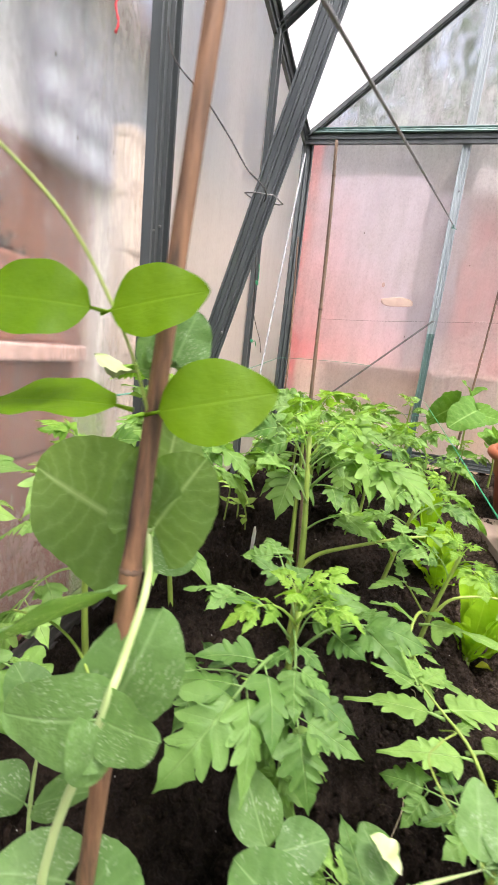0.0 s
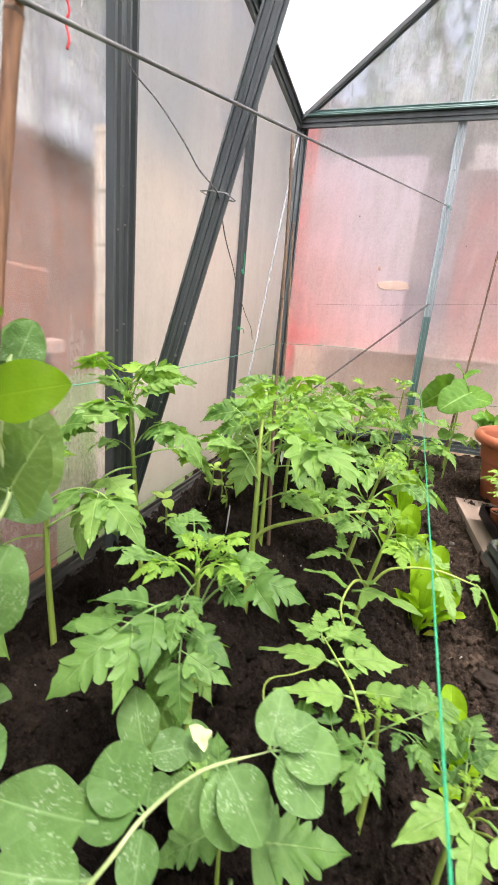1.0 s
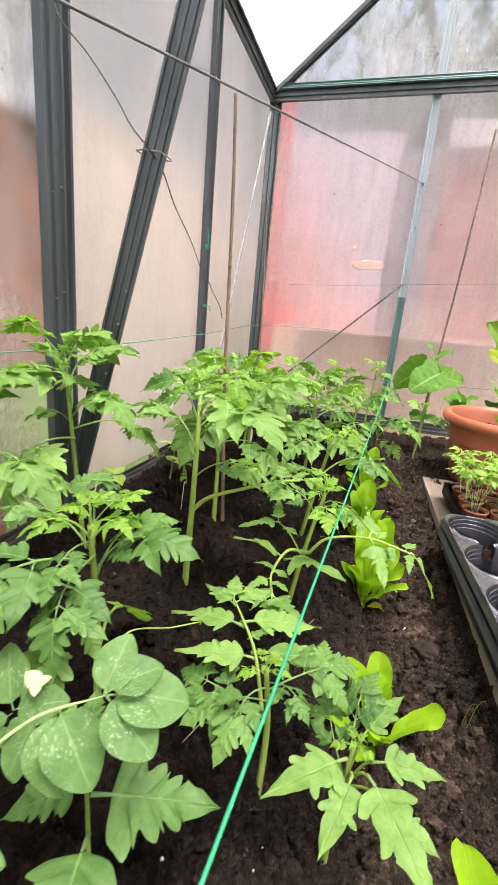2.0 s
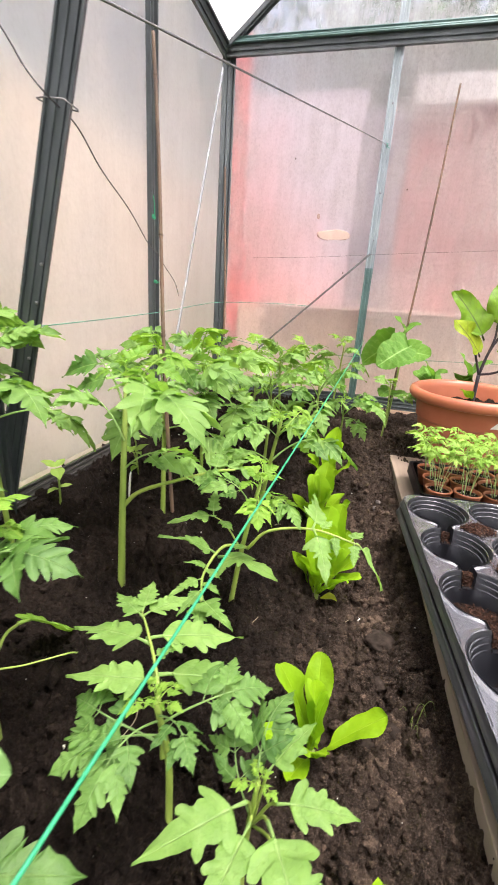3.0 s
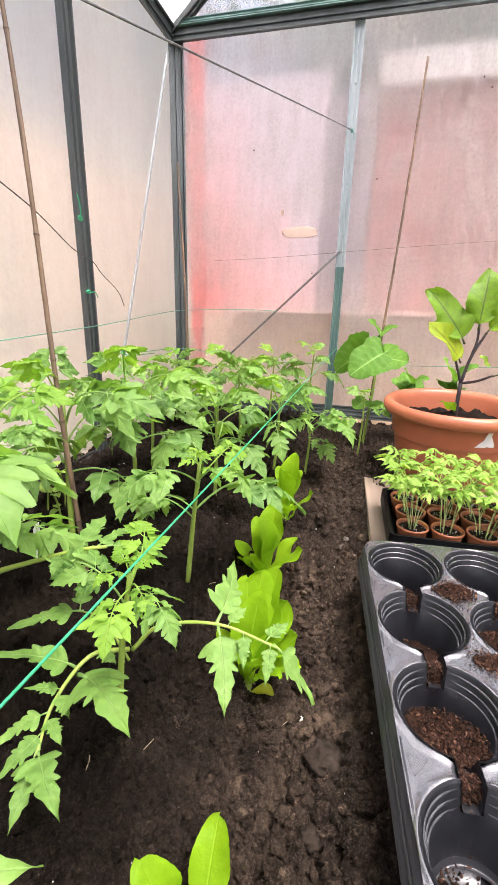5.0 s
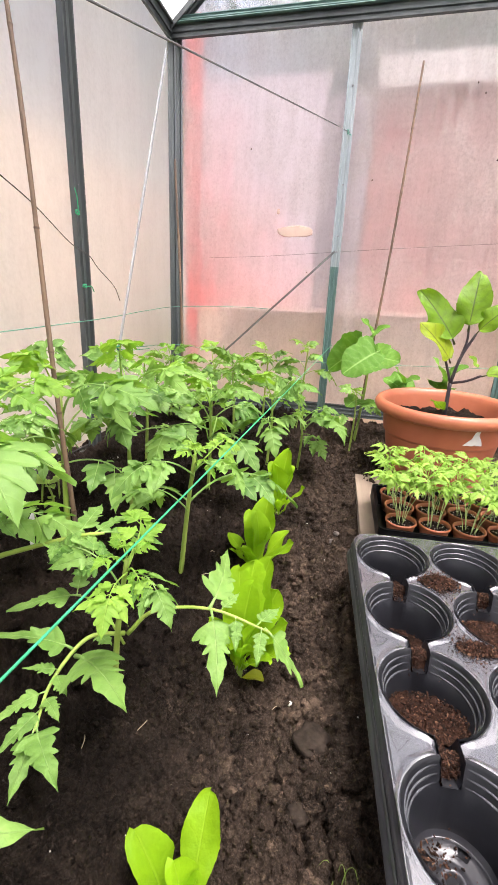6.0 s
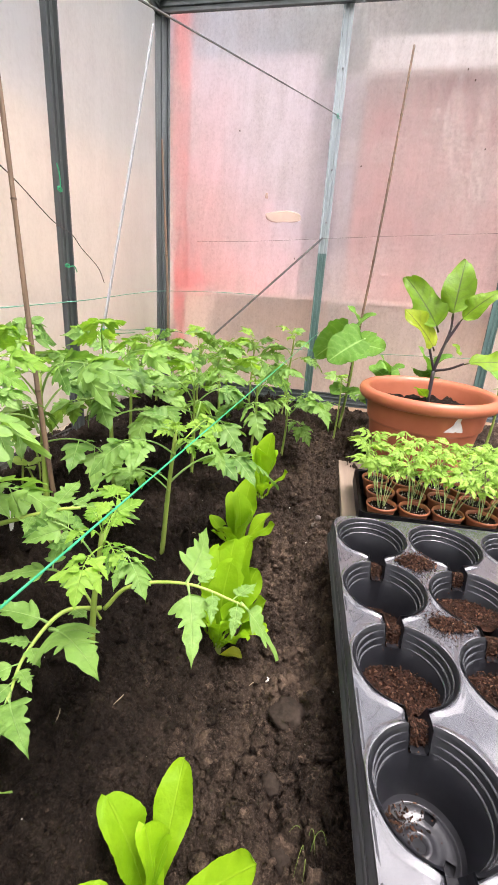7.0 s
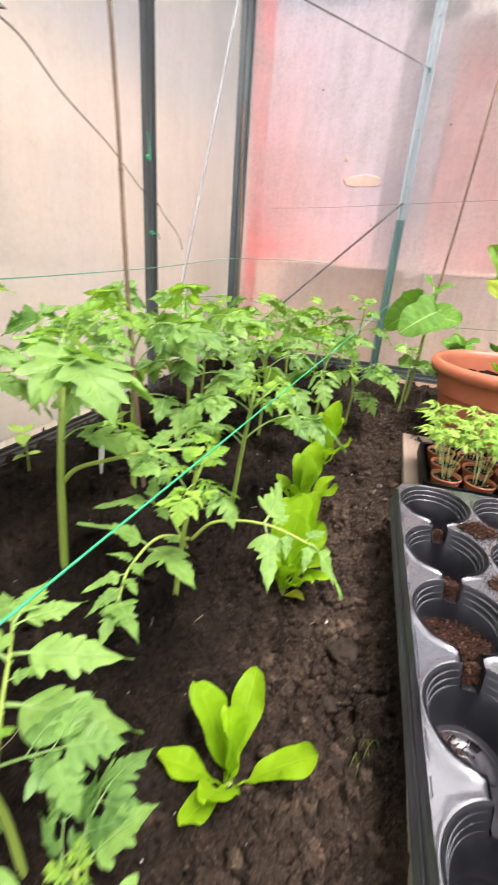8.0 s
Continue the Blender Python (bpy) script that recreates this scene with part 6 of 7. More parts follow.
def open_leaf(plant, line, leaflets, r=0.0025):
    """A long leaf whose stalk shows bare between its few leaflets."""
    o = plant.location
    bm = bmesh.new()
    path = bend([Vector(q) - o for q in line], 6)
    tube(bm, path, [r * (1 - 0.55 * k / len(path)) for k in range(len(path))], 8)
    part("leaf_stalk", bm, stalk_green, plant, "bare yellow-green leaf stalk")
    for k, (mesh, a, b, roll) in enumerate(leaflets):
        place_leaf("leaf", mesh[k % len(mesh)], plant, Vector(a) - o, Vector(b) - o, roll)


open_leaf(arching, [(0.518, 0.533, 0.152), (0.545, 0.543, 0.180), (0.605, 0.551, 0.190), (0.668, 0.545, 0.182)],
          [(tom_toothed, (0.606, 0.549, 0.189), (0.632, 0.488, 0.148), 0), (tom_toothed, (0.603, 0.552, 0.190), (0.594, 0.648, 0.201), 35), (tom_toothed, (0.664, 0.546, 0.183), (0.704, 0.550, 0.115), 0),
           (tom_plain, (0.632, 0.549, 0.188), (0.640, 0.520, 0.172), 0), (tom_plain, (0.655, 0.547, 0.185), (0.672, 0.585, 0.182), 0), (tom_plain, (0.660, 0.546, 0.184), (0.662, 0.515, 0.165), 0), (tom_plain, (0.615, 0.551, 0.190), (0.628, 0.580, 0.195), 0)])
open_leaf(arching, [(0.516, 0.530, 0.155), (0.492, 0.500, 0.168), (0.480, 0.460, 0.150), (0.492, 0.422, 0.140)],
          [(tom_toothed, (0.494, 0.480, 0.165), (0.580, 0.423, 0.188), 0), (tom_toothed, (0.486, 0.488, 0.163), (0.424, 0.450, 0.200), 0), (tom_toothed, (0.491, 0.425, 0.140), (0.542, 0.386, 0.140), 0),
           (tom_toothed, (0.489, 0.427, 0.140), (0.501, 0.378, 0.120), 0), (tom_plain, (0.481, 0.452, 0.148), (0.452, 0.415, 0.142), 0), (tom_plain, (0.482, 0.447, 0.146), (0.512, 0.428, 0.150), 0),
           (tom_plain, (0.481, 0.466, 0.154), (0.508, 0.445, 0.158), 0), (tom_plain, (0.482, 0.470, 0.155), (0.455, 0.455, 0.165), 0), (tom_plain, (0.500, 0.508, 0.166), (0.528, 0.488, 0.180), 0), (tom_plain, (0.486, 0.440, 0.143), (0.470, 0.398, 0.132), 0)])
open_leaf(arching, [(0.515, 0.530, 0.14), (0.485, 0.535, 0.180), (0.470, 0.520, 0.200)],
          [(tom_plain, (0.472, 0.521, 0.199), (0.421, 0.479, 0.201), 0), (tom_plain, (0.470, 0.520, 0.200), (0.460, 0.560, 0.222), 0), (tom_plain, (0.478, 0.528, 0.190), (0.505, 0.500, 0.195), 0)], 0.0016)
tomato(g(0.470, 0.79), (0.515, 0.74, 0.285), [(0.6, (0.66, 0.83, 0.185)), (0.55, (0.40, 0.70, 0.20)), (0.85, (0.60, 0.70, 0.25)), (0.85, (0.44, 0.64, 0.25)), (0.8, (0.42, 0.83, 0.28)), (0.9, (0.54, 0.84, 0.28))],
       10, 1, 0.1, "tomato plant leaning over the lettuce row", 0.0058, 0.05)
# main row with the canes
forked = tomato(g(0.323, 0.520), (0.305, 0.585, 0.372), [(0.72, (0.19, 0.52, 0.33)), (0.78, (0.487, 0.440, 0.322)), (0.8, (0.18, 0.66, 0.36)), (0.85, (0.40, 0.62, 0.34)), (0.88, (0.40, 0.43, 0.330)),
       (0.9, (0.25, 0.71, 0.375)), (0.92, (0.36, 0.69, 0.38))], 11, 1, 0.1, "tall sturdy tomato plant with a forked stem", 0.0075, 0.05, mid=(0.323, 0.535, 0.2))
open_leaf(forked, [(0.323, 0.535, 0.180), (0.350, 0.535, 0.208), (0.404, 0.535, 0.234), (0.462, 0.540, 0.256), (0.490, 0.545, 0.262)],
          [(tom_toothed, (0.488, 0.545, 0.262), (0.548, 0.560, 0.250), 0), (tom_toothed, (0.462, 0.541, 0.256), (0.450, 0.605, 0.262), 0),
           (tom_plain, (0.440, 0.538, 0.248), (0.452, 0.508, 0.245), 0), (tom_plain, (0.478, 0.543, 0.259), (0.500, 0.590, 0.262), 0)], 0.0036)
tomato(g(0.285, 0.745), (0.275, 0.775, 0.345), None, 12, 8, 0.15, "tomato plant tied near a thin cane", 0.007, 0.05)
tomato(g(0.285, 0.965), (0.292, 0.955, 0.325), None, 13, 8, 0.15, "tomato plant standing in the main row", 0.0065, 0.05)
tomato(g(0.20, 1.20), (0.21, 1.20, 0.295), None, 15, 8, 0.14, "tomato plant standing in the main row", 0.006, 0.05)
tomato(g(0.10, 1.60), (0.11, 1.58, 0.300), None, 16, 8, 0.13, "tomato plant near the glazed corner", 0.006, 0.05)
tomato(g(0.40, 1.38), (0.385, 1.40, 0.300), None, 17, 8, 0.14, "tomato plant in the far part of the bed", 0.006, 0.05)
tomato(g(0.27, 1.55), (0.28, 1.55, 0.300), None, 18, 8, 0.13, "tomato plant in the far part of the bed", 0.0055, 0.05)
tomato(g(0.42, 1.08), (0.43, 1.06, 0.285), None, 19, 8, 0.14, "tomato plant in the middle of the bed", 0.0055, 0.05)
tomato(g(0.52, 1.28), (0.53, 1.27, 0.265), None, 22, 7, 0.13, "tomato plant in the far part of the bed", 0.005, 0.05)
tomato(g(0.60, 1.33), (0.605, 1.32, 0.22), [(0.7, (0.725, 1.19, 0.185)), (0.75, (0.71, 1.30, 0.2))], 23, 5, 0.1, "small tomato plant at the edge of the bed", 0.0045, 0.04)
tomato(g(0.55, 1.64), (0.572, 1.66, 0.360), None, 24, 6, 0.09, "tomato plant near the end glazing", 0.005, 0.045)
tomato(g(0.42, 1.70), (0.43, 1.70, 0.31), None, 25, 7, 0.11, "tomato plant near the end glazing", 0.005, 0.045)
tomato(g(0.74, 1.50), (0.745, 1.50, 0.25), None, 26, 4, 0.08, "small tomato plant behind the pot", 0.004, 0.03)


# ---- beans: small seedlings beside the glazing ----
def simple_blade(seed, ratio, mat, name, **kw):
    rnd = random.Random(seed)
    bm = bmesh.new()
    stalk(bm, [(0, 0, 0), (0.12, 0, 0.02)], [0.018, 0.012], 5)
    blade(bm, Matrix.Translation((0.10, 0, 0.02)), 0.9, ratio, rnd, **kw)
    return mesh_of(bm, name, mat)


bean_leaf = [simple_blade(s, 0.6, seedling_leaf, "bean_leaf", fold=0.2, curl=0.3, shape=0.75, tipped=0.8) for s in (1, 2)]
cuke_big = [simple_blade(s, 1.05, cuke_leaf, "cucumber_leaf", teeth=0.05, lobes=0.13, fold=0.14, curl=0.22, shape=0.60, tipped=0.58, n=26, wave=0.05, heart=0.7, count=2.0, crinkle=0.016) for s in (3, 4, 5)]


def bean(at, h, seed, label):
    rnd = random.Random(seed)
    p = thing("bean_seedling", on_soil(*at), label, "seedling", "bean seedlings")
    bm = bmesh.new()
    top = Vector((rnd.uniform(-0.01, 0.01), rnd.uniform(-0.01, 0.01), h))
    tube(bm, bend([(0, 0, -0.03), top * 0.5 + Vector((0.003, 0, 0)), top], 5), 0.0022, 7)
    part("stem", bm, stem_green, p)
    a0 = rnd.uniform(0, 6)
    for k in range(5):
        a = a0 + k * 2.4
        s = top * (0.45 if k < 2 else 1.0)
        L = 0.028 if k < 2 else rnd.uniform(0.03, 0.05)
        place_leaf("leaf", bean_leaf[k % 2], p, s, s + Vector((math.cos(a) * L, math.sin(a) * L, L * rnd.uniform(-0.2, 0.5))))
    return p


bean((0.075, 0.70), 0.075, 1, "small green bean seedling by the glazing")
bean((0.080, 0.93), 0.085, 2, "small green bean seedling by the glazing")
bean((0.110, 0.955), 0.070, 3, "small green bean seedling by the glazing")
bean((0.150, 0.89), 0.06, 4, "small green bean seedling among tomatoes")


# ---- cucumber on the tall cane ----
def cucumber(at, label, leaves, top, seed):
    base = Vector(on_soil(*at))
    p = thing("cucumber_plant", base, label, "cucumber plant")
    bm = bmesh.new()
    t = Vector(top) - base
    tube(bm, bend([(0, 0, -0.035), t * 0.5 + Vector((0.008, 0.0, 0)), t], 6), [0.0048 - 0.0002 * k for k in range(13)], 8)
    part("stem", bm, stem_green, p)
    for k, (s, e, roll) in enumerate(leaves):
        place_leaf("leaf", cuke_big[k % 3], p, Vector(s) - base, Vector(e) - base, roll)
    return p


cucumber((0.752, 1.60), "cucumber plant with broad leaves at a tall cane",
         [((0.800, 1.62, 0.375), (0.695, 1.56, 0.300), -40), ((0.762, 1.69, 0.385), (0.645, 1.70, 0.290), 62), ((0.770, 1.63, 0.35), (0.862, 1.57, 0.360), 40), ((0.777, 1.70, 0.42), (0.732, 1.68, 0.468), -30),
          ((0.777, 1.70, 0.42), (0.828, 1.68, 0.448), 30), ((0.757, 1.61, 0.2), (0.81, 1.56, 0.215), 10), ((0.757, 1.61, 0.22), (0.72, 1.55, 0.20), -10)], (0.777, 1.70, 0.43), 1)
cucumber((0.90, 1.68), "small leafy plant behind the pot", [((0.89, 1.67, 0.27), (0.855, 1.64, 0.325), -30), ((0.89, 1.67, 0.27), (0.935, 1.63, 0.295), 30), ((0.9, 1.69, 0.24), (0.87, 1.75, 0.30), 0), ((0.89, 1.68, 0.25), (0.83, 1.70, 0.28), -30), ((0.89, 1.68, 0.22), (0.85, 1.62, 0.24), -20)], (0.89, 1.69, 0.24), 2)
cucumber((1.02, 1.72), "leafy plant close to the end glazing", [((1.02, 1.71, 0.28), (0.97, 1.68, 0.36), -30), ((1.02, 1.71, 0.28), (1.08, 1.67, 0.34), 30), ((1.02, 1.71, 0.25), (1.05, 1.66, 0.27), 0), ((1.02, 1.71, 0.25), (0.965, 1.67, 0.29), 0)], (1.02, 1.71, 0.29), 4)
cucumber((1.22, 1.62), "leafy plant behind the pot", [((1.22, 1.62, 0.22), (1.15, 1.58, 0.24), 0), ((1.22, 1.63, 0.25), (1.28, 1.58, 0.28), 0), ((1.22, 1.63, 0.27), (1.17, 1.66, 0.33), 0)], (1.22, 1.63, 0.26), 3)

# ---- lettuces ----
lettuce_blades = [simple_blade(s, 0.38 - 0.03 * (s % 2), lettuce_leaf, "lettuce_leaf", fold=0.24, curl=0.08 + 0.09 * (s % 3), shape=1.45, tipped=0.40, n=26, wave=0.055, waist=0.55, crinkle=0.007, teeth=0.025) for s in range(31, 37)]


def lettuce(at, leaves, label):
    base = Vector(on_soil(*at))
    p = thing("lettuce", base, label, "lettuce", "lettuces along the string")
    bm = bmesh.new()
    lathe(bm, [(0.0005, 0.012), (0.004, 0.010), (0.006, 0.003), (0.006, -0.01)], None, 12)
    part("heart", bm, stem_green, p)
    for k, (e, roll) in enumerate(leaves):
        e = Vector(e) - base
        st = Vector((e.x * 0.10, e.y * 0.10, 0.006))
        place_leaf("leaf", lettuce_blades[k % 6], p, st, e, roll)
    return p


lettuce((0.642, 0.378), [((0.638, 0.456, 0.078), 0), ((0.594, 0.400, 0.100), 10), ((0.716, 0.408, 0.060), 0), ((0.580, 0.352, 0.055), 0), ((0.622, 0.318, 0.045), 0), ((0.640, 0.325, 0.075), 0), ((0.632, 0.39, 0.100), 40), ((0.650, 0.392, 0.085), -20), ((0.655, 0.350, 0.05), 0)],
        "bright yellow-green young lettuce on bare soil")
lettuce((0.615, 0.648), [((0.640, 0.700, 0.165), 0), ((0.600, 0.69, 0.15), 0), ((0.675, 0.66, 0.10), 0), ((0.585, 0.62, 0.10), 0), ((0.63, 0.60, 0.10), 0), ((0.565, 0.66, 0.08), 0), ((0.66, 0.61, 0.08), 0), ((0.625, 0.66, 0.15), 30), ((0.655, 0.69, 0.125), 20), ((0.605, 0.655, 0.13), -25), ((0.62, 0.70, 0.16), 0), ((0.685, 0.635, 0.075), 0), ((0.645, 0.635, 0.12), 10)],
        "upright yellow-green lettuce under a tomato leaf")
lettuce((0.590, 0.850), [((0.60, 0.90, 0.165), 0), ((0.57, 0.88, 0.14), 0), ((0.655, 0.86, 0.10), 0), ((0.55, 0.82, 0.09), 0), ((0.61, 0.79, 0.08), 0), ((0.53, 0.87, 0.09), 0), ((0.64, 0.90, 0.10), 0), ((0.585, 0.86, 0.15), 30), ((0.615, 0.85, 0.125), -20), ((0.575, 0.80, 0.11), 0)],
        "upright yellow-green lettuce in the row")
lettuce((0.595, 1.06), [((0.605, 1.085, 0.195), 0), ((0.57, 1.09, 0.16), 0), ((0.65, 1.06, 0.12), 0), ((0.55, 1.02, 0.12), 0), ((0.61, 1.00, 0.11), 0), ((0.62, 1.08, 0.16), 0), ((0.585, 1.05, 0.17), 25), ((0.54, 1.07, 0.12), 0)], "upright yellow-green lettuce in the row")
lettuce((0.735, 0.185), [((0.70, 0.235, 0.10), 0), ((0.755, 0.245, 0.09), 0), ((0.78, 0.19, 0.07), 0), ((0.68, 0.18, 0.07), 0), ((0.73, 0.13, 0.06), 0)], "bright yellow-green young lettuce beside the tray")
bm = bmesh.new()
blade(bm, pose(0.652, 0.640, soil_height(0.652, 0.640) + 0.012, 0, -40, 200), 0.028, 0.02, random.Random(3), fold=0.6, curl=0.5, shape=0.9)
tagged(part("fallen_leaf", bm, yellowed_leaf), "small yellowed leaf lying on the soil", "leaf")

# ---- aubergine in the pot ----
egg_blades = [simple_blade(s, 0.54, egg_leaf, "aubergine_leaf", teeth=0.012, lobes=0.05, fold=0.22, curl=0.10 + 0.12 * (s % 3), shape=0.74, tipped=0.66, n=26, wave=0.085, crinkle=0.009) for s in range(41, 45)]

egg_pale = simple_blade(45, 0.54, leaf_material("pale_aubergine_leaf", (0.15, 0.25, 0.006), (0.29, 0.39, 0.012), (0.06, 0.03, 0.05), 4.5, 0.0, 0.4, 0.5, 0.9), "aubergine_leaf", fold=0.3, curl=0.15, shape=0.74, tipped=0.66, n=26, wave=0.06)


def aubergine():
    base = Vector((0.972, 1.385, POT_RIM - 0.038))
    p = thing("aubergine_plant", base, "young aubergine with purple stems growing in the large pot", "aubergine plant")

    def limb(name, pts, r0, r1):
        bm = bmesh.new()
        line = bend([Vector(q) - base for q in pts], 5)
        tube(bm, line, [r0 + (r1 - r0) * k / (len(line) - 1) for k in range(len(line))], 8)
        part(name, bm, stem_purple, p, "dark purple stalk")

    fork = (0.972, 1.385, 0.325)
    limb("stem", [base + Vector((0, 0, -0.005)), fork], 0.0055, 0.005)
    limb("branch", [fork, (0.985, 1.385, 0.39), (1.01, 1.385, 0.45)], 0.0045, 0.003)
    limb("branch", [fork, (0.950, 1.375, 0.38), (0.935, 1.37, 0.41)], 0.0035, 0.0025)
    limb("branch", [fork, (1.005, 1.37, 0.335), (1.035, 1.36, 0.352)], 0.0035, 0.0028)
    limb("branch", [(0.985, 1.385, 0.39), (0.993, 1.388, 0.43), (0.992, 1.39, 0.47)], 0.0035, 0.0025)
    for s, e, r in (((0.966, 1.388, 0.422), (0.866, 1.40, 0.550), -60), ((0.962, 1.378, 0.376), (0.866, 1.345, 0.470), -50), ((0.990, 1.385, 0.455), (1.000, 1.43, 0.600), 0),
                    ((1.01, 1.385, 0.45), (1.080, 1.37, 0.530), 60), ((1.035, 1.36, 0.350), (1.15, 1.33, 0.365), 35), ((0.968, 1.375, 0.25), (0.928, 1.35, 0.285), 20)):
        place_leaf("leaf", egg_pale if e[2] == 0.470 else egg_blades[int(e[0] * 100) % 4], p, Vector(s) - base, Vector(e) - base, r)
    place_leaf("leaf", egg_blades[1], p, Vector((1.00, 1.375, 0.40)) - base, Vector((1.022, 1.355, 0.372)) - base, 0, "small dark drooping leaf")


aubergine()

# ---- seedling tray with small pots ----
def small_pot(at, seed):
    rnd = random.Random(seed)
    p = thing("seedling_pot", at, "small brown plastic pot crowded with pale green seedlings", "pot", "seedling pots in the tray")
    bm = bmesh.new()
    lathe(bm, [(0.018, 0.0), (0.020, 0.0), (0.0275, 0.038), (0.0275, 0.0395), (0.0292, 0.0395), (0.0298, 0.0415), (0.0292, 0.044), (0.0272, 0.044), (0.0262, 0.040), (0.025, 0.030)], None, 28)
    part("pot_wall", bm, pot_brown, p)
    bm = bmesh.new()
    rings = []
    for k in range(5):
        r = max(0.0265 * k / 4, 0.0005)
        rings.append([bm.verts.new((r * math.cos(a), r * math.sin(a), 0.037 + 0.003 * noise.noise(Vector((r * 90 * math.cos(a), r * 90 * math.sin(a), seed))))) for a in (2 * math.pi * s / 20 for s in range(20))])
    for u, v in zip(rings, rings[1:]):
        for s in range(20):
            bm.faces.new((u[s], u[(s + 1) % 20], v[(s + 1) % 20], v[s]))
    part("potting_soil", bm, soil_mat, p, "dark potting soil with white grains")
    bm = bmesh.new()
    for _ in range(26):
        a, r = rnd.uniform(0, 6.28), 0.024 * math.sqrt(rnd.random())
        bmesh.ops.create_icosphere(bm, subdivisions=1, radius=rnd.uniform(0.0005, 0.001), matrix=Matrix.Translation((r * math.cos(a), r * math.sin(a), 0.0395)))
    part("perlite", bm, perlite, p)
    return p


seed_leaf = [mesh_of(compound_leaf(s, 2, 0.3, 1.35, False, 0.78, 0.15, 1.3, 1, 1.6, 0.15), "seedling_leaf", seedling_leaf) for s in (51, 52, 53)]


def seedlings(p, seed, n):
    rnd = random.Random(seed)
    for _ in range(n):
        a, r = rnd.uniform(0, 6.28), 0.012 * math.sqrt(rnd.random())
        b0 = Vector((r * math.cos(a), r * math.sin(a), 0.036))
        lean = Vector((math.cos(a), math.sin(a), 0)) * rnd.uniform(0.005, 0.03)
        top = b0 + lean + Vector((0, 0, rnd.uniform(0.060, 0.100)))
        bm = bmesh.new()
        tube(bm, bend([b0, b0.lerp(top, 0.5) + lean * -0.15, top], 4), 0.0007, 5)
        part("seedling_stem", bm, stem_pale, p)
        for k in range(3):
            z = a + k * 2.1 + rnd.uniform(-0.4, 0.4)
            L = rnd.uniform(0.032, 0.052)
            e = top + Vector((math.cos(z) * L, math.sin(z) * L, L * rnd.uniform(-0.25, 0.5)))
            place_leaf("seedling_leaf", rnd.choice(seed_leaf), p, top, e, rnd.uniform(-30, 30))


def seed_tray():
    t = thing("seed_tray", (0.79, 0.94, board_z(0.94)), "shallow black plastic tray holding seedling pots", "tray")
    t.matrix_basis = pose(0.807, 0.955, board_z(0.955) + 0.001, BOARD_TILT, 0, 2.0)
    bm = bmesh.new()
    W, L = 0.345, 0.20
    lo = [(0.006, 0.0), (0.0, 0.046), (-0.004, 0.047), (-0.005, 0.020)]
    inn = [(0.008, 0.002), (0.003, 0.046)]
    loops = []
    for off, z in [lo[3], lo[2], lo[1], inn[1], inn[0]]:
        r = 0.012
        loop = []
        for cx, cy, a0 in ((W - off - r, L - off - r, 0), (off + r, L - off - r, 90), (off + r, off + r, 180), (W - off - r, off + r, 270)):
            for k in range(6):
                a = radians(a0 + 18 * k)
                loop.append(bm.verts.new((cx + r * math.cos(a), cy + r * math.sin(a), z)))
        loops.append(loop)
    for p, q in zip(loops, loops[1:]):
        for k in range(len(p)):
            bm.faces.new((p[k], q[k], q[(k + 1) % len(q)], p[(k + 1) % len(p)]))
    bm.faces.new(loops[-1])
    bmesh.ops.solidify(bm, geom=list(bm.faces), thickness=0.001)
    part("pan", bm, black_plastic, t, "", False)
    n = 0
    for j in range(3):
        for i in range(5):
            x, y = 0.040 + i * 0.062 + (0.004 if j % 2 else 0), 0.035 + j * 0.062
            p = small_pot(t.matrix_basis @ Vector((x, y, 0.0065)), 60 + n)
            seedlings(p, 200 + n, 7 if j < 1 else 4)
            n += 1


seed_tray()

# ---- peas beside the stout cane ----
pea_plain = leaf_material("plain_pea_leaf", (0.080, 0.170, 0.036), (0.19, 0.31, 0.080), (0.38, 0.52, 0.25), 7.0, 0.0, 0.48, 0.5, 0.85, 0.25, 0.25)
pea_clean = [simple_blade(s, 0.98, pea_plain, "pea_stipule", teeth=0.02, fold=0.08, curl=0.10, shape=0.64, tipped=0.48, n=20, wave=0.03, heart=0.9) for s in (69, 70)]
pea_round = [simple_blade(s, 0.98, pea_leaf, "pea_stipule", teeth=0.025, fold=0.10, curl=0.12 + 0.08 * (s % 2), shape=0.66, tipped=0.5, n=18, wave=0.04, heart=0.9) for s in (61, 62, 63)]
pea_oval = [simple_blade(s, 0.72, pea_leaf, "pea_leaf", fold=0.22, curl=0.10 + 0.10 * (s % 3), shape=0.80, tipped=0.62, n=18, wave=0.04) for s in (66, 67, 68)]
pea_fresh = [simple_blade(s, 0.66, pea_young, "pea_leaflet", fold=0.10, curl=0.10, shape=0.88, tipped=0.66, n=20, wave=0.02) for s in (64, 65)]


def flower(parent, at, size, seed):
    rnd = random.Random(seed)
    bm = bmesh.new()
    for d, L, w, f in (((-0.5, 0.1, 0.8), 1.0, 0.95, 0.5), ((0.4, -0.5, 0.5), 0.8, 0.6, 0.6), ((0.3, 0.5, 0.4), 0.8, 0.6, 0.6)):
        blade(bm, frame_at(Vector(), d), L, w, rnd, fold=f, curl=0.35, shape=1.1, tipped=0.6, n=10, wave=0.06)
    for v in bm.verts:
        v.co *= size
    ob = part("flower", bm, petal, parent, "creamy white pea flower")
    ob.matrix_basis = Matrix.Translation(at)


def tendril(parent, pts, r=0.0006):
    bm = bmesh.new()
    tube(bm, bend(pts, 8), r, 5)
    part("tendril", bm, stem_green, parent, "thin curling tendril")


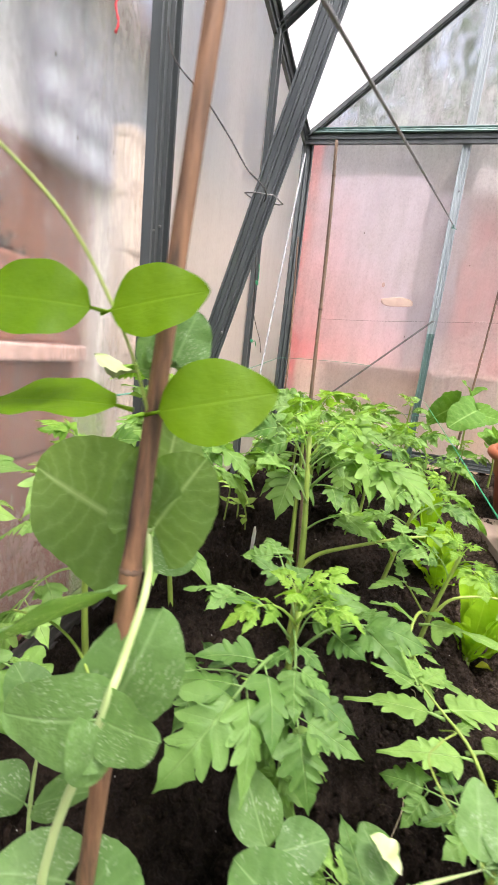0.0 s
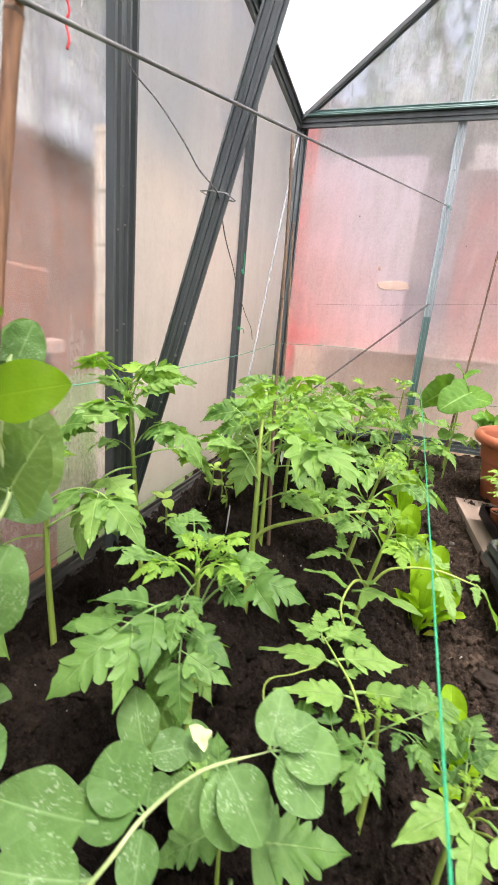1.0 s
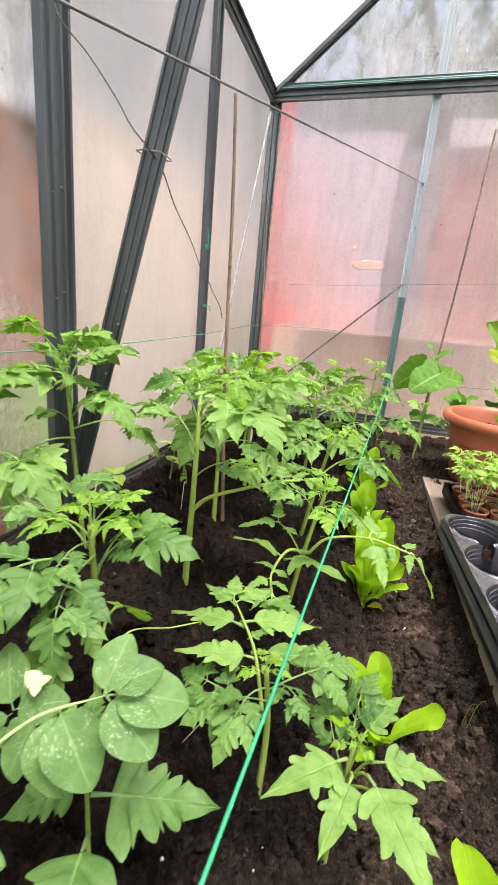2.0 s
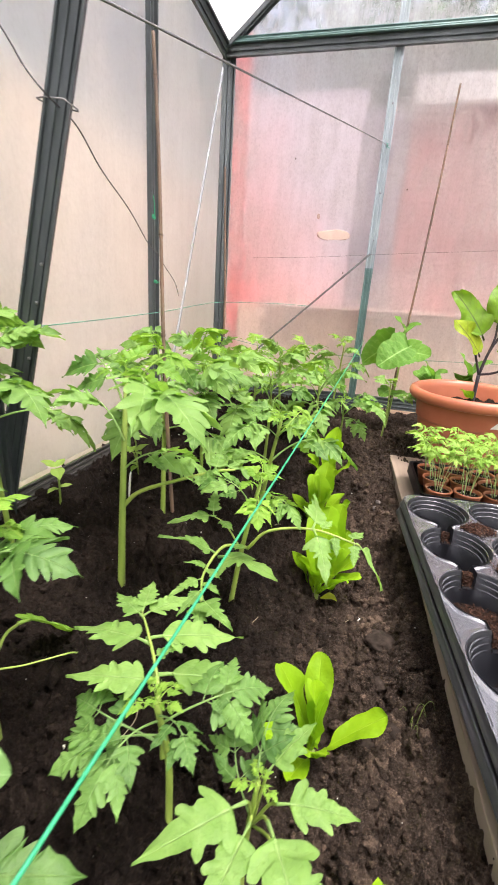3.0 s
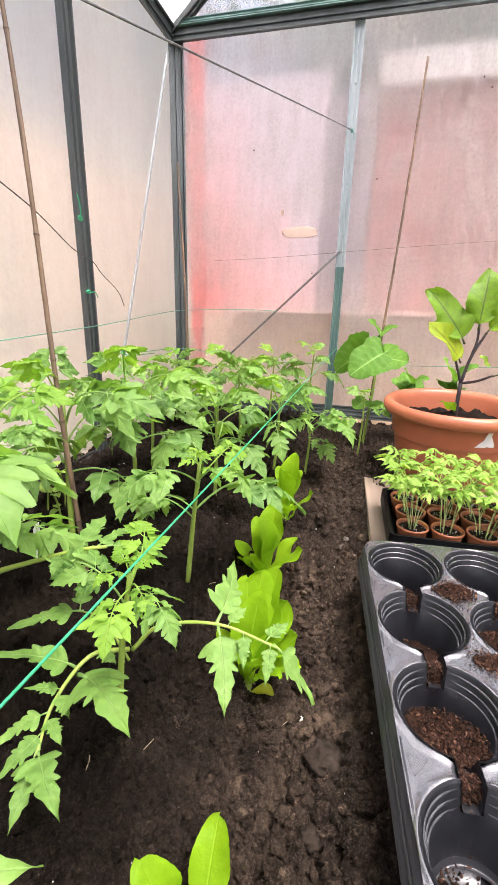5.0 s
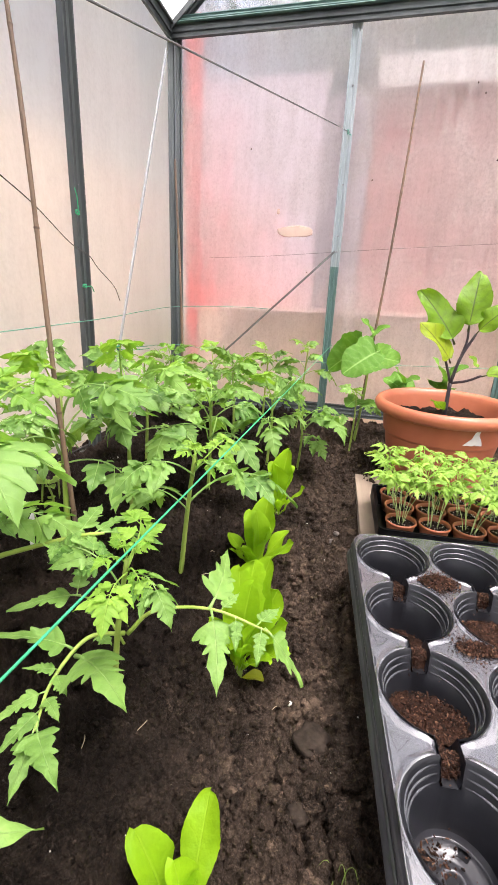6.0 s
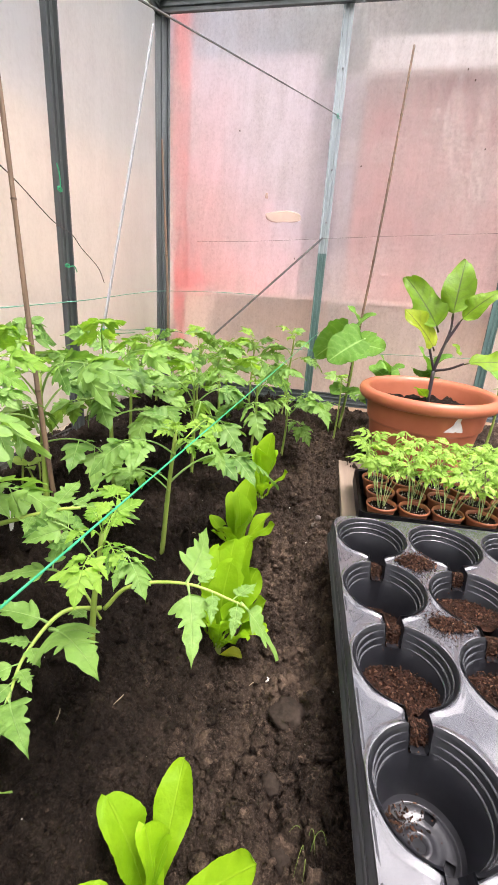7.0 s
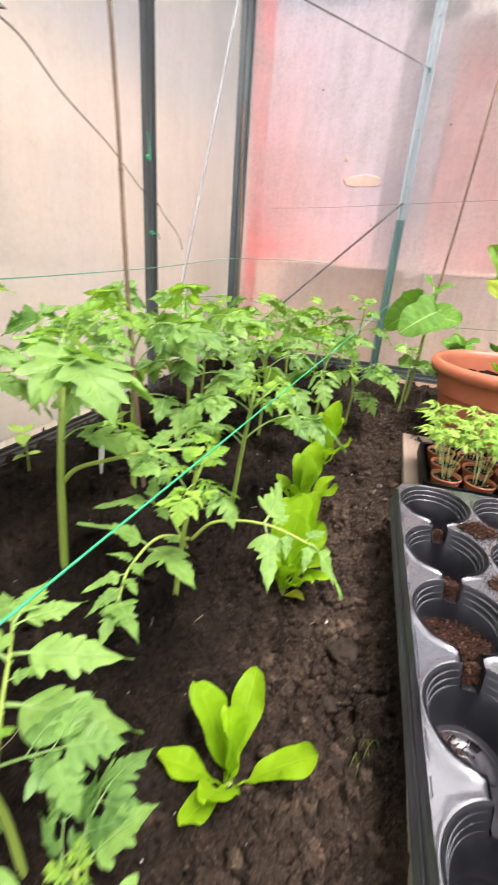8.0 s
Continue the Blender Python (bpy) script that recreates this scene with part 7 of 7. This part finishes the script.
def pea(base, nodes, leaves, fresh, label, r=0.0032, flowers=(), tendrils=(), broad=False):
    base = Vector(base)
    p = thing("pea_plant", base, label, "pea plant", "pea plants")
    bm = bmesh.new()
    line = bend([(0, 0, -0.035), *[Vector(q) - base for q in nodes]], 6)
    tube(bm, line, [r * (1.1 - 0.55 * k / len(line)) * min(1.0, 0.15 + (len(line) - 1 - k) / 4) for k in range(len(line))], 8)
    part("stem", bm, stem_pale, p, "smooth pale green stem")
    for k, (s, e, roll) in enumerate(leaves):
        place_leaf("leaf", pea_clean[k % 2] if broad and 4 < k < 8 else (pea_round if broad else pea_oval)[k % 3], p, Vector(s) - base, Vector(e) - base, roll)
    for k, (s, e, roll) in enumerate(fresh):
        place_leaf("young_leaf", pea_fresh[k % 2], p, Vector(s) - base, Vector(e) - base, roll, "bright yellow-green young leaf")
    for k, (at, size) in enumerate(flowers):
        flower(p, Vector(at) - base, size, k)
    for pts in tendrils:
        tendril(p, [Vector(q) - base for q in pts])
    return p


pea(g(0.265, 0.042), [(0.27, 0.046, 0.251), (0.296, 0.048, 0.358), (0.298, 0.056, 0.374), (0.297, 0.075, 0.396), (0.285, 0.098, 0.406), (0.282, 0.096, 0.435), (0.289, 0.094, 0.461), (0.286, 0.1, 0.479), (0.286, 0.105, 0.489)],
    [((0.296, 0.048, 0.358), (0.259, 0.042, 0.353), -80), ((0.296, 0.048, 0.358), (0.321, 0.042, 0.363), 78), ((0.287, 0.066, 0.341), (0.301, 0.082, 0.384), 80), ((0.296, 0.048, 0.358), (0.294, 0.042, 0.334), -70), ((0.247, 0.068, 0.363), (0.29, 0.06, 0.402), -12), ((0.285, 0.098, 0.406), (0.217, 0.106, 0.424), -82), ((0.285, 0.098, 0.406), (0.308, 0.102, 0.445), 82), ((0.281, 0.108, 0.408), (0.287, 0.118, 0.456), 80), ((0.285, 0.098, 0.406), (0.304, 0.11, 0.39), 60), ((0.285, 0.098, 0.406), (0.256, 0.112, 0.38), -60), ((0.288, 0.105, 0.482), (0.295, 0.112, 0.506), 70), ((0.283, 0.105, 0.48), (0.274, 0.105, 0.495), -70), ((0.285, 0.108, 0.48), (0.288, 0.115, 0.507), 60), ((0.277, 0.06, 0.251), (0.315, 0.05, 0.262), 10), ((0.277, 0.06, 0.251), (0.245, 0.045, 0.262), -10)],
    [((0.275, 0.071, 0.499), (0.314, 0.074, 0.510), 72), ((0.277, 0.071, 0.5), (0.231, 0.06, 0.501), -60), ((0.292, 0.075, 0.465), (0.338, 0.09, 0.478), 70), ((0.287, 0.075, 0.466), (0.229, 0.065, 0.462), -15)],
    "tall pea plant with broad flecked leaves climbing a cane", 0.0019, [((0.264, 0.098, 0.474), 0.014)],
    [[(0.290, 0.092, 0.435), (0.290, 0.077, 0.472), (0.279, 0.071, 0.503), (0.262, 0.063, 0.532), (0.225, 0.05, 0.565)], [(0.295, 0.048, 0.361), (0.275, 0.063, 0.369), (0.248, 0.078, 0.365), (0.219, 0.088, 0.356)]], True)
pea(g(0.320, 0.00), [(0.345, 0.030, 0.15), (0.381, 0.062, 0.214), (0.391, 0.085, 0.224), (0.418, 0.102, 0.25), (0.457, 0.114, 0.270)],
    [((0.391, 0.085, 0.222), (0.337, 0.088, 0.210), -30), ((0.391, 0.085, 0.222), (0.340, 0.114, 0.218), -20), ((0.391, 0.086, 0.222), (0.373, 0.122, 0.202), 0), ((0.391, 0.083, 0.222), (0.398, 0.060, 0.195), 10),
     ((0.420, 0.104, 0.252), (0.410, 0.088, 0.215), -15), ((0.425, 0.106, 0.256), (0.446, 0.092, 0.215), 15), ((0.420, 0.104, 0.252), (0.402, 0.122, 0.262), -30), ((0.455, 0.114, 0.268), (0.456, 0.142, 0.290), 10),
     ((0.457, 0.114, 0.270), (0.498, 0.141, 0.254), 25), ((0.457, 0.114, 0.270), (0.492, 0.108, 0.247), 25), ((0.458, 0.114, 0.272), (0.480, 0.140, 0.276), 10), ((0.430, 0.107, 0.258), (0.462, 0.094, 0.225), 20),
     ((0.358, 0.141, 0.190), (0.331, 0.166, 0.221), -30), ((0.358, 0.141, 0.190), (0.393, 0.160, 0.194), 25), ((0.358, 0.140, 0.188), (0.345, 0.118, 0.172), 0), ((0.374, 0.062, 0.240), (0.312, 0.050, 0.243), -55), ((0.382, 0.045, 0.228), (0.331, 0.030, 0.230), -50)],
    [], "pea plant with flecked leaves and an opening flower", 0.0016, [((0.414, 0.108, 0.264), 0.011)],
    [[(0.457, 0.114, 0.27), (0.44, 0.16, 0.27), (0.455, 0.20, 0.25), (0.47, 0.22, 0.245), (0.465, 0.235, 0.23)]])
pea(g(0.345, 0.08), [(0.35, 0.075, 0.09), (0.365, 0.065, 0.14), (0.372, 0.06, 0.17)],
    [((0.365, 0.065, 0.14), (0.325, 0.07, 0.16), 0), ((0.365, 0.065, 0.14), (0.405, 0.085, 0.145), 0), ((0.35, 0.075, 0.09), (0.32, 0.10, 0.10), 0), ((0.35, 0.075, 0.09), (0.39, 0.05, 0.10), 0), ((0.372, 0.06, 0.17), (0.34, 0.025, 0.165), 0), ((0.372, 0.06, 0.17), (0.41, 0.04, 0.16), 0)],
    [], "low pea plant with rounded flecked leaves", 0.0018)
pea(g(0.21, 0.10), [(0.215, 0.10, 0.12), (0.21, 0.11, 0.20), (0.215, 0.115, 0.26)],
    [((0.215, 0.10, 0.12), (0.18, 0.08, 0.13), 0), ((0.215, 0.10, 0.12), (0.25, 0.08, 0.14), 0), ((0.21, 0.11, 0.20), (0.17, 0.10, 0.22), 0), ((0.21, 0.11, 0.20), (0.25, 0.12, 0.22), 0), ((0.215, 0.115, 0.26), (0.18, 0.13, 0.28), 0)],
    [((0.215, 0.115, 0.26), (0.24, 0.10, 0.29), 0)], "low pea plant near the stout cane", 0.0018)


# ---- small things on the soil ----
def plant_label(at, h, w, tilt, turn, text):
    b = bmesh.new()
    prism(b, [(-w / 2, h * 0.55), (-w / 2 * 0.9, h * 0.93), (0, h), (w / 2 * 0.7, h * 0.93), (w / 2, h * 0.5), (w * 0.12, -0.02), (-w * 0.12, -0.02)], pose(0, 0, 0, 90, 0, 0), 0.0008)
    ob = part("plant_label", b, label_white, None, "", False)
    ob.matrix_basis = pose(*on_soil(*at), tilt, 0, turn)
    tagged(ob, text, "plant label", "plant labels")


plant_label((0.196, 0.765), 0.068, 0.034, 4, 112, "white plastic plant label stuck in the soil")
plant_label((0.20, 1.28), 0.06, 0.012, 10, 30, "white plastic plant label stuck in the soil")
for k, pts in enumerate([[(0.45, 0.25, 0.075), (0.47, 0.30, 0.085), (0.455, 0.33, 0.075)], [(0.50, 0.06, 0.07), (0.52, 0.09, 0.09), (0.53, 0.12, 0.075)]]):
    cord("dry_tendril", pts, 0.0004, dry_straw, "dry curled tendril lying on the soil", "tendril")
for k, (x, y, dx, dy, h) in enumerate(((0.757, 0.462, 0.004, -0.030, 0.040), (0.754, 0.456, -0.008, -0.036, 0.030), (0.760, 0.452, 0.010, -0.018, 0.046), (0.756, 0.446, -0.002, -0.026, 0.024), (0.751, 0.470, -0.012, -0.012, 0.020))):
    z = soil_height(x, y)
    cord("grass_blade", [(x, y, z - 0.004), (x + dx * 0.2, y + dy * 0.2, z + h * 0.6), (x + dx * 0.6, y + dy * 0.6, z + h), (x + dx, y + dy, z + h * 0.9)], [0.0005 * (1 - q / 26) for q in range(25)], stem_green, "thin green grass blade by the board", "grass")
rs = random.Random(12)
for _ in range(7):
    x, y, a = rs.uniform(0.5, 0.76), rs.uniform(0.2, 0.9), rs.uniform(0, 6.28)
    L = rs.uniform(0.003, 0.008)
    z = soil_height(x, y) + 0.001
    cord("straw", [(x, y, z), (x + L * math.cos(a), y + L * math.sin(a), z + 0.002), (x + 2 * L * math.cos(a + 0.2), y + 2 * L * math.sin(a + 0.2), z)], 0.0005, dry_straw, "short bit of dry straw on the soil", "straw", 3, 5)
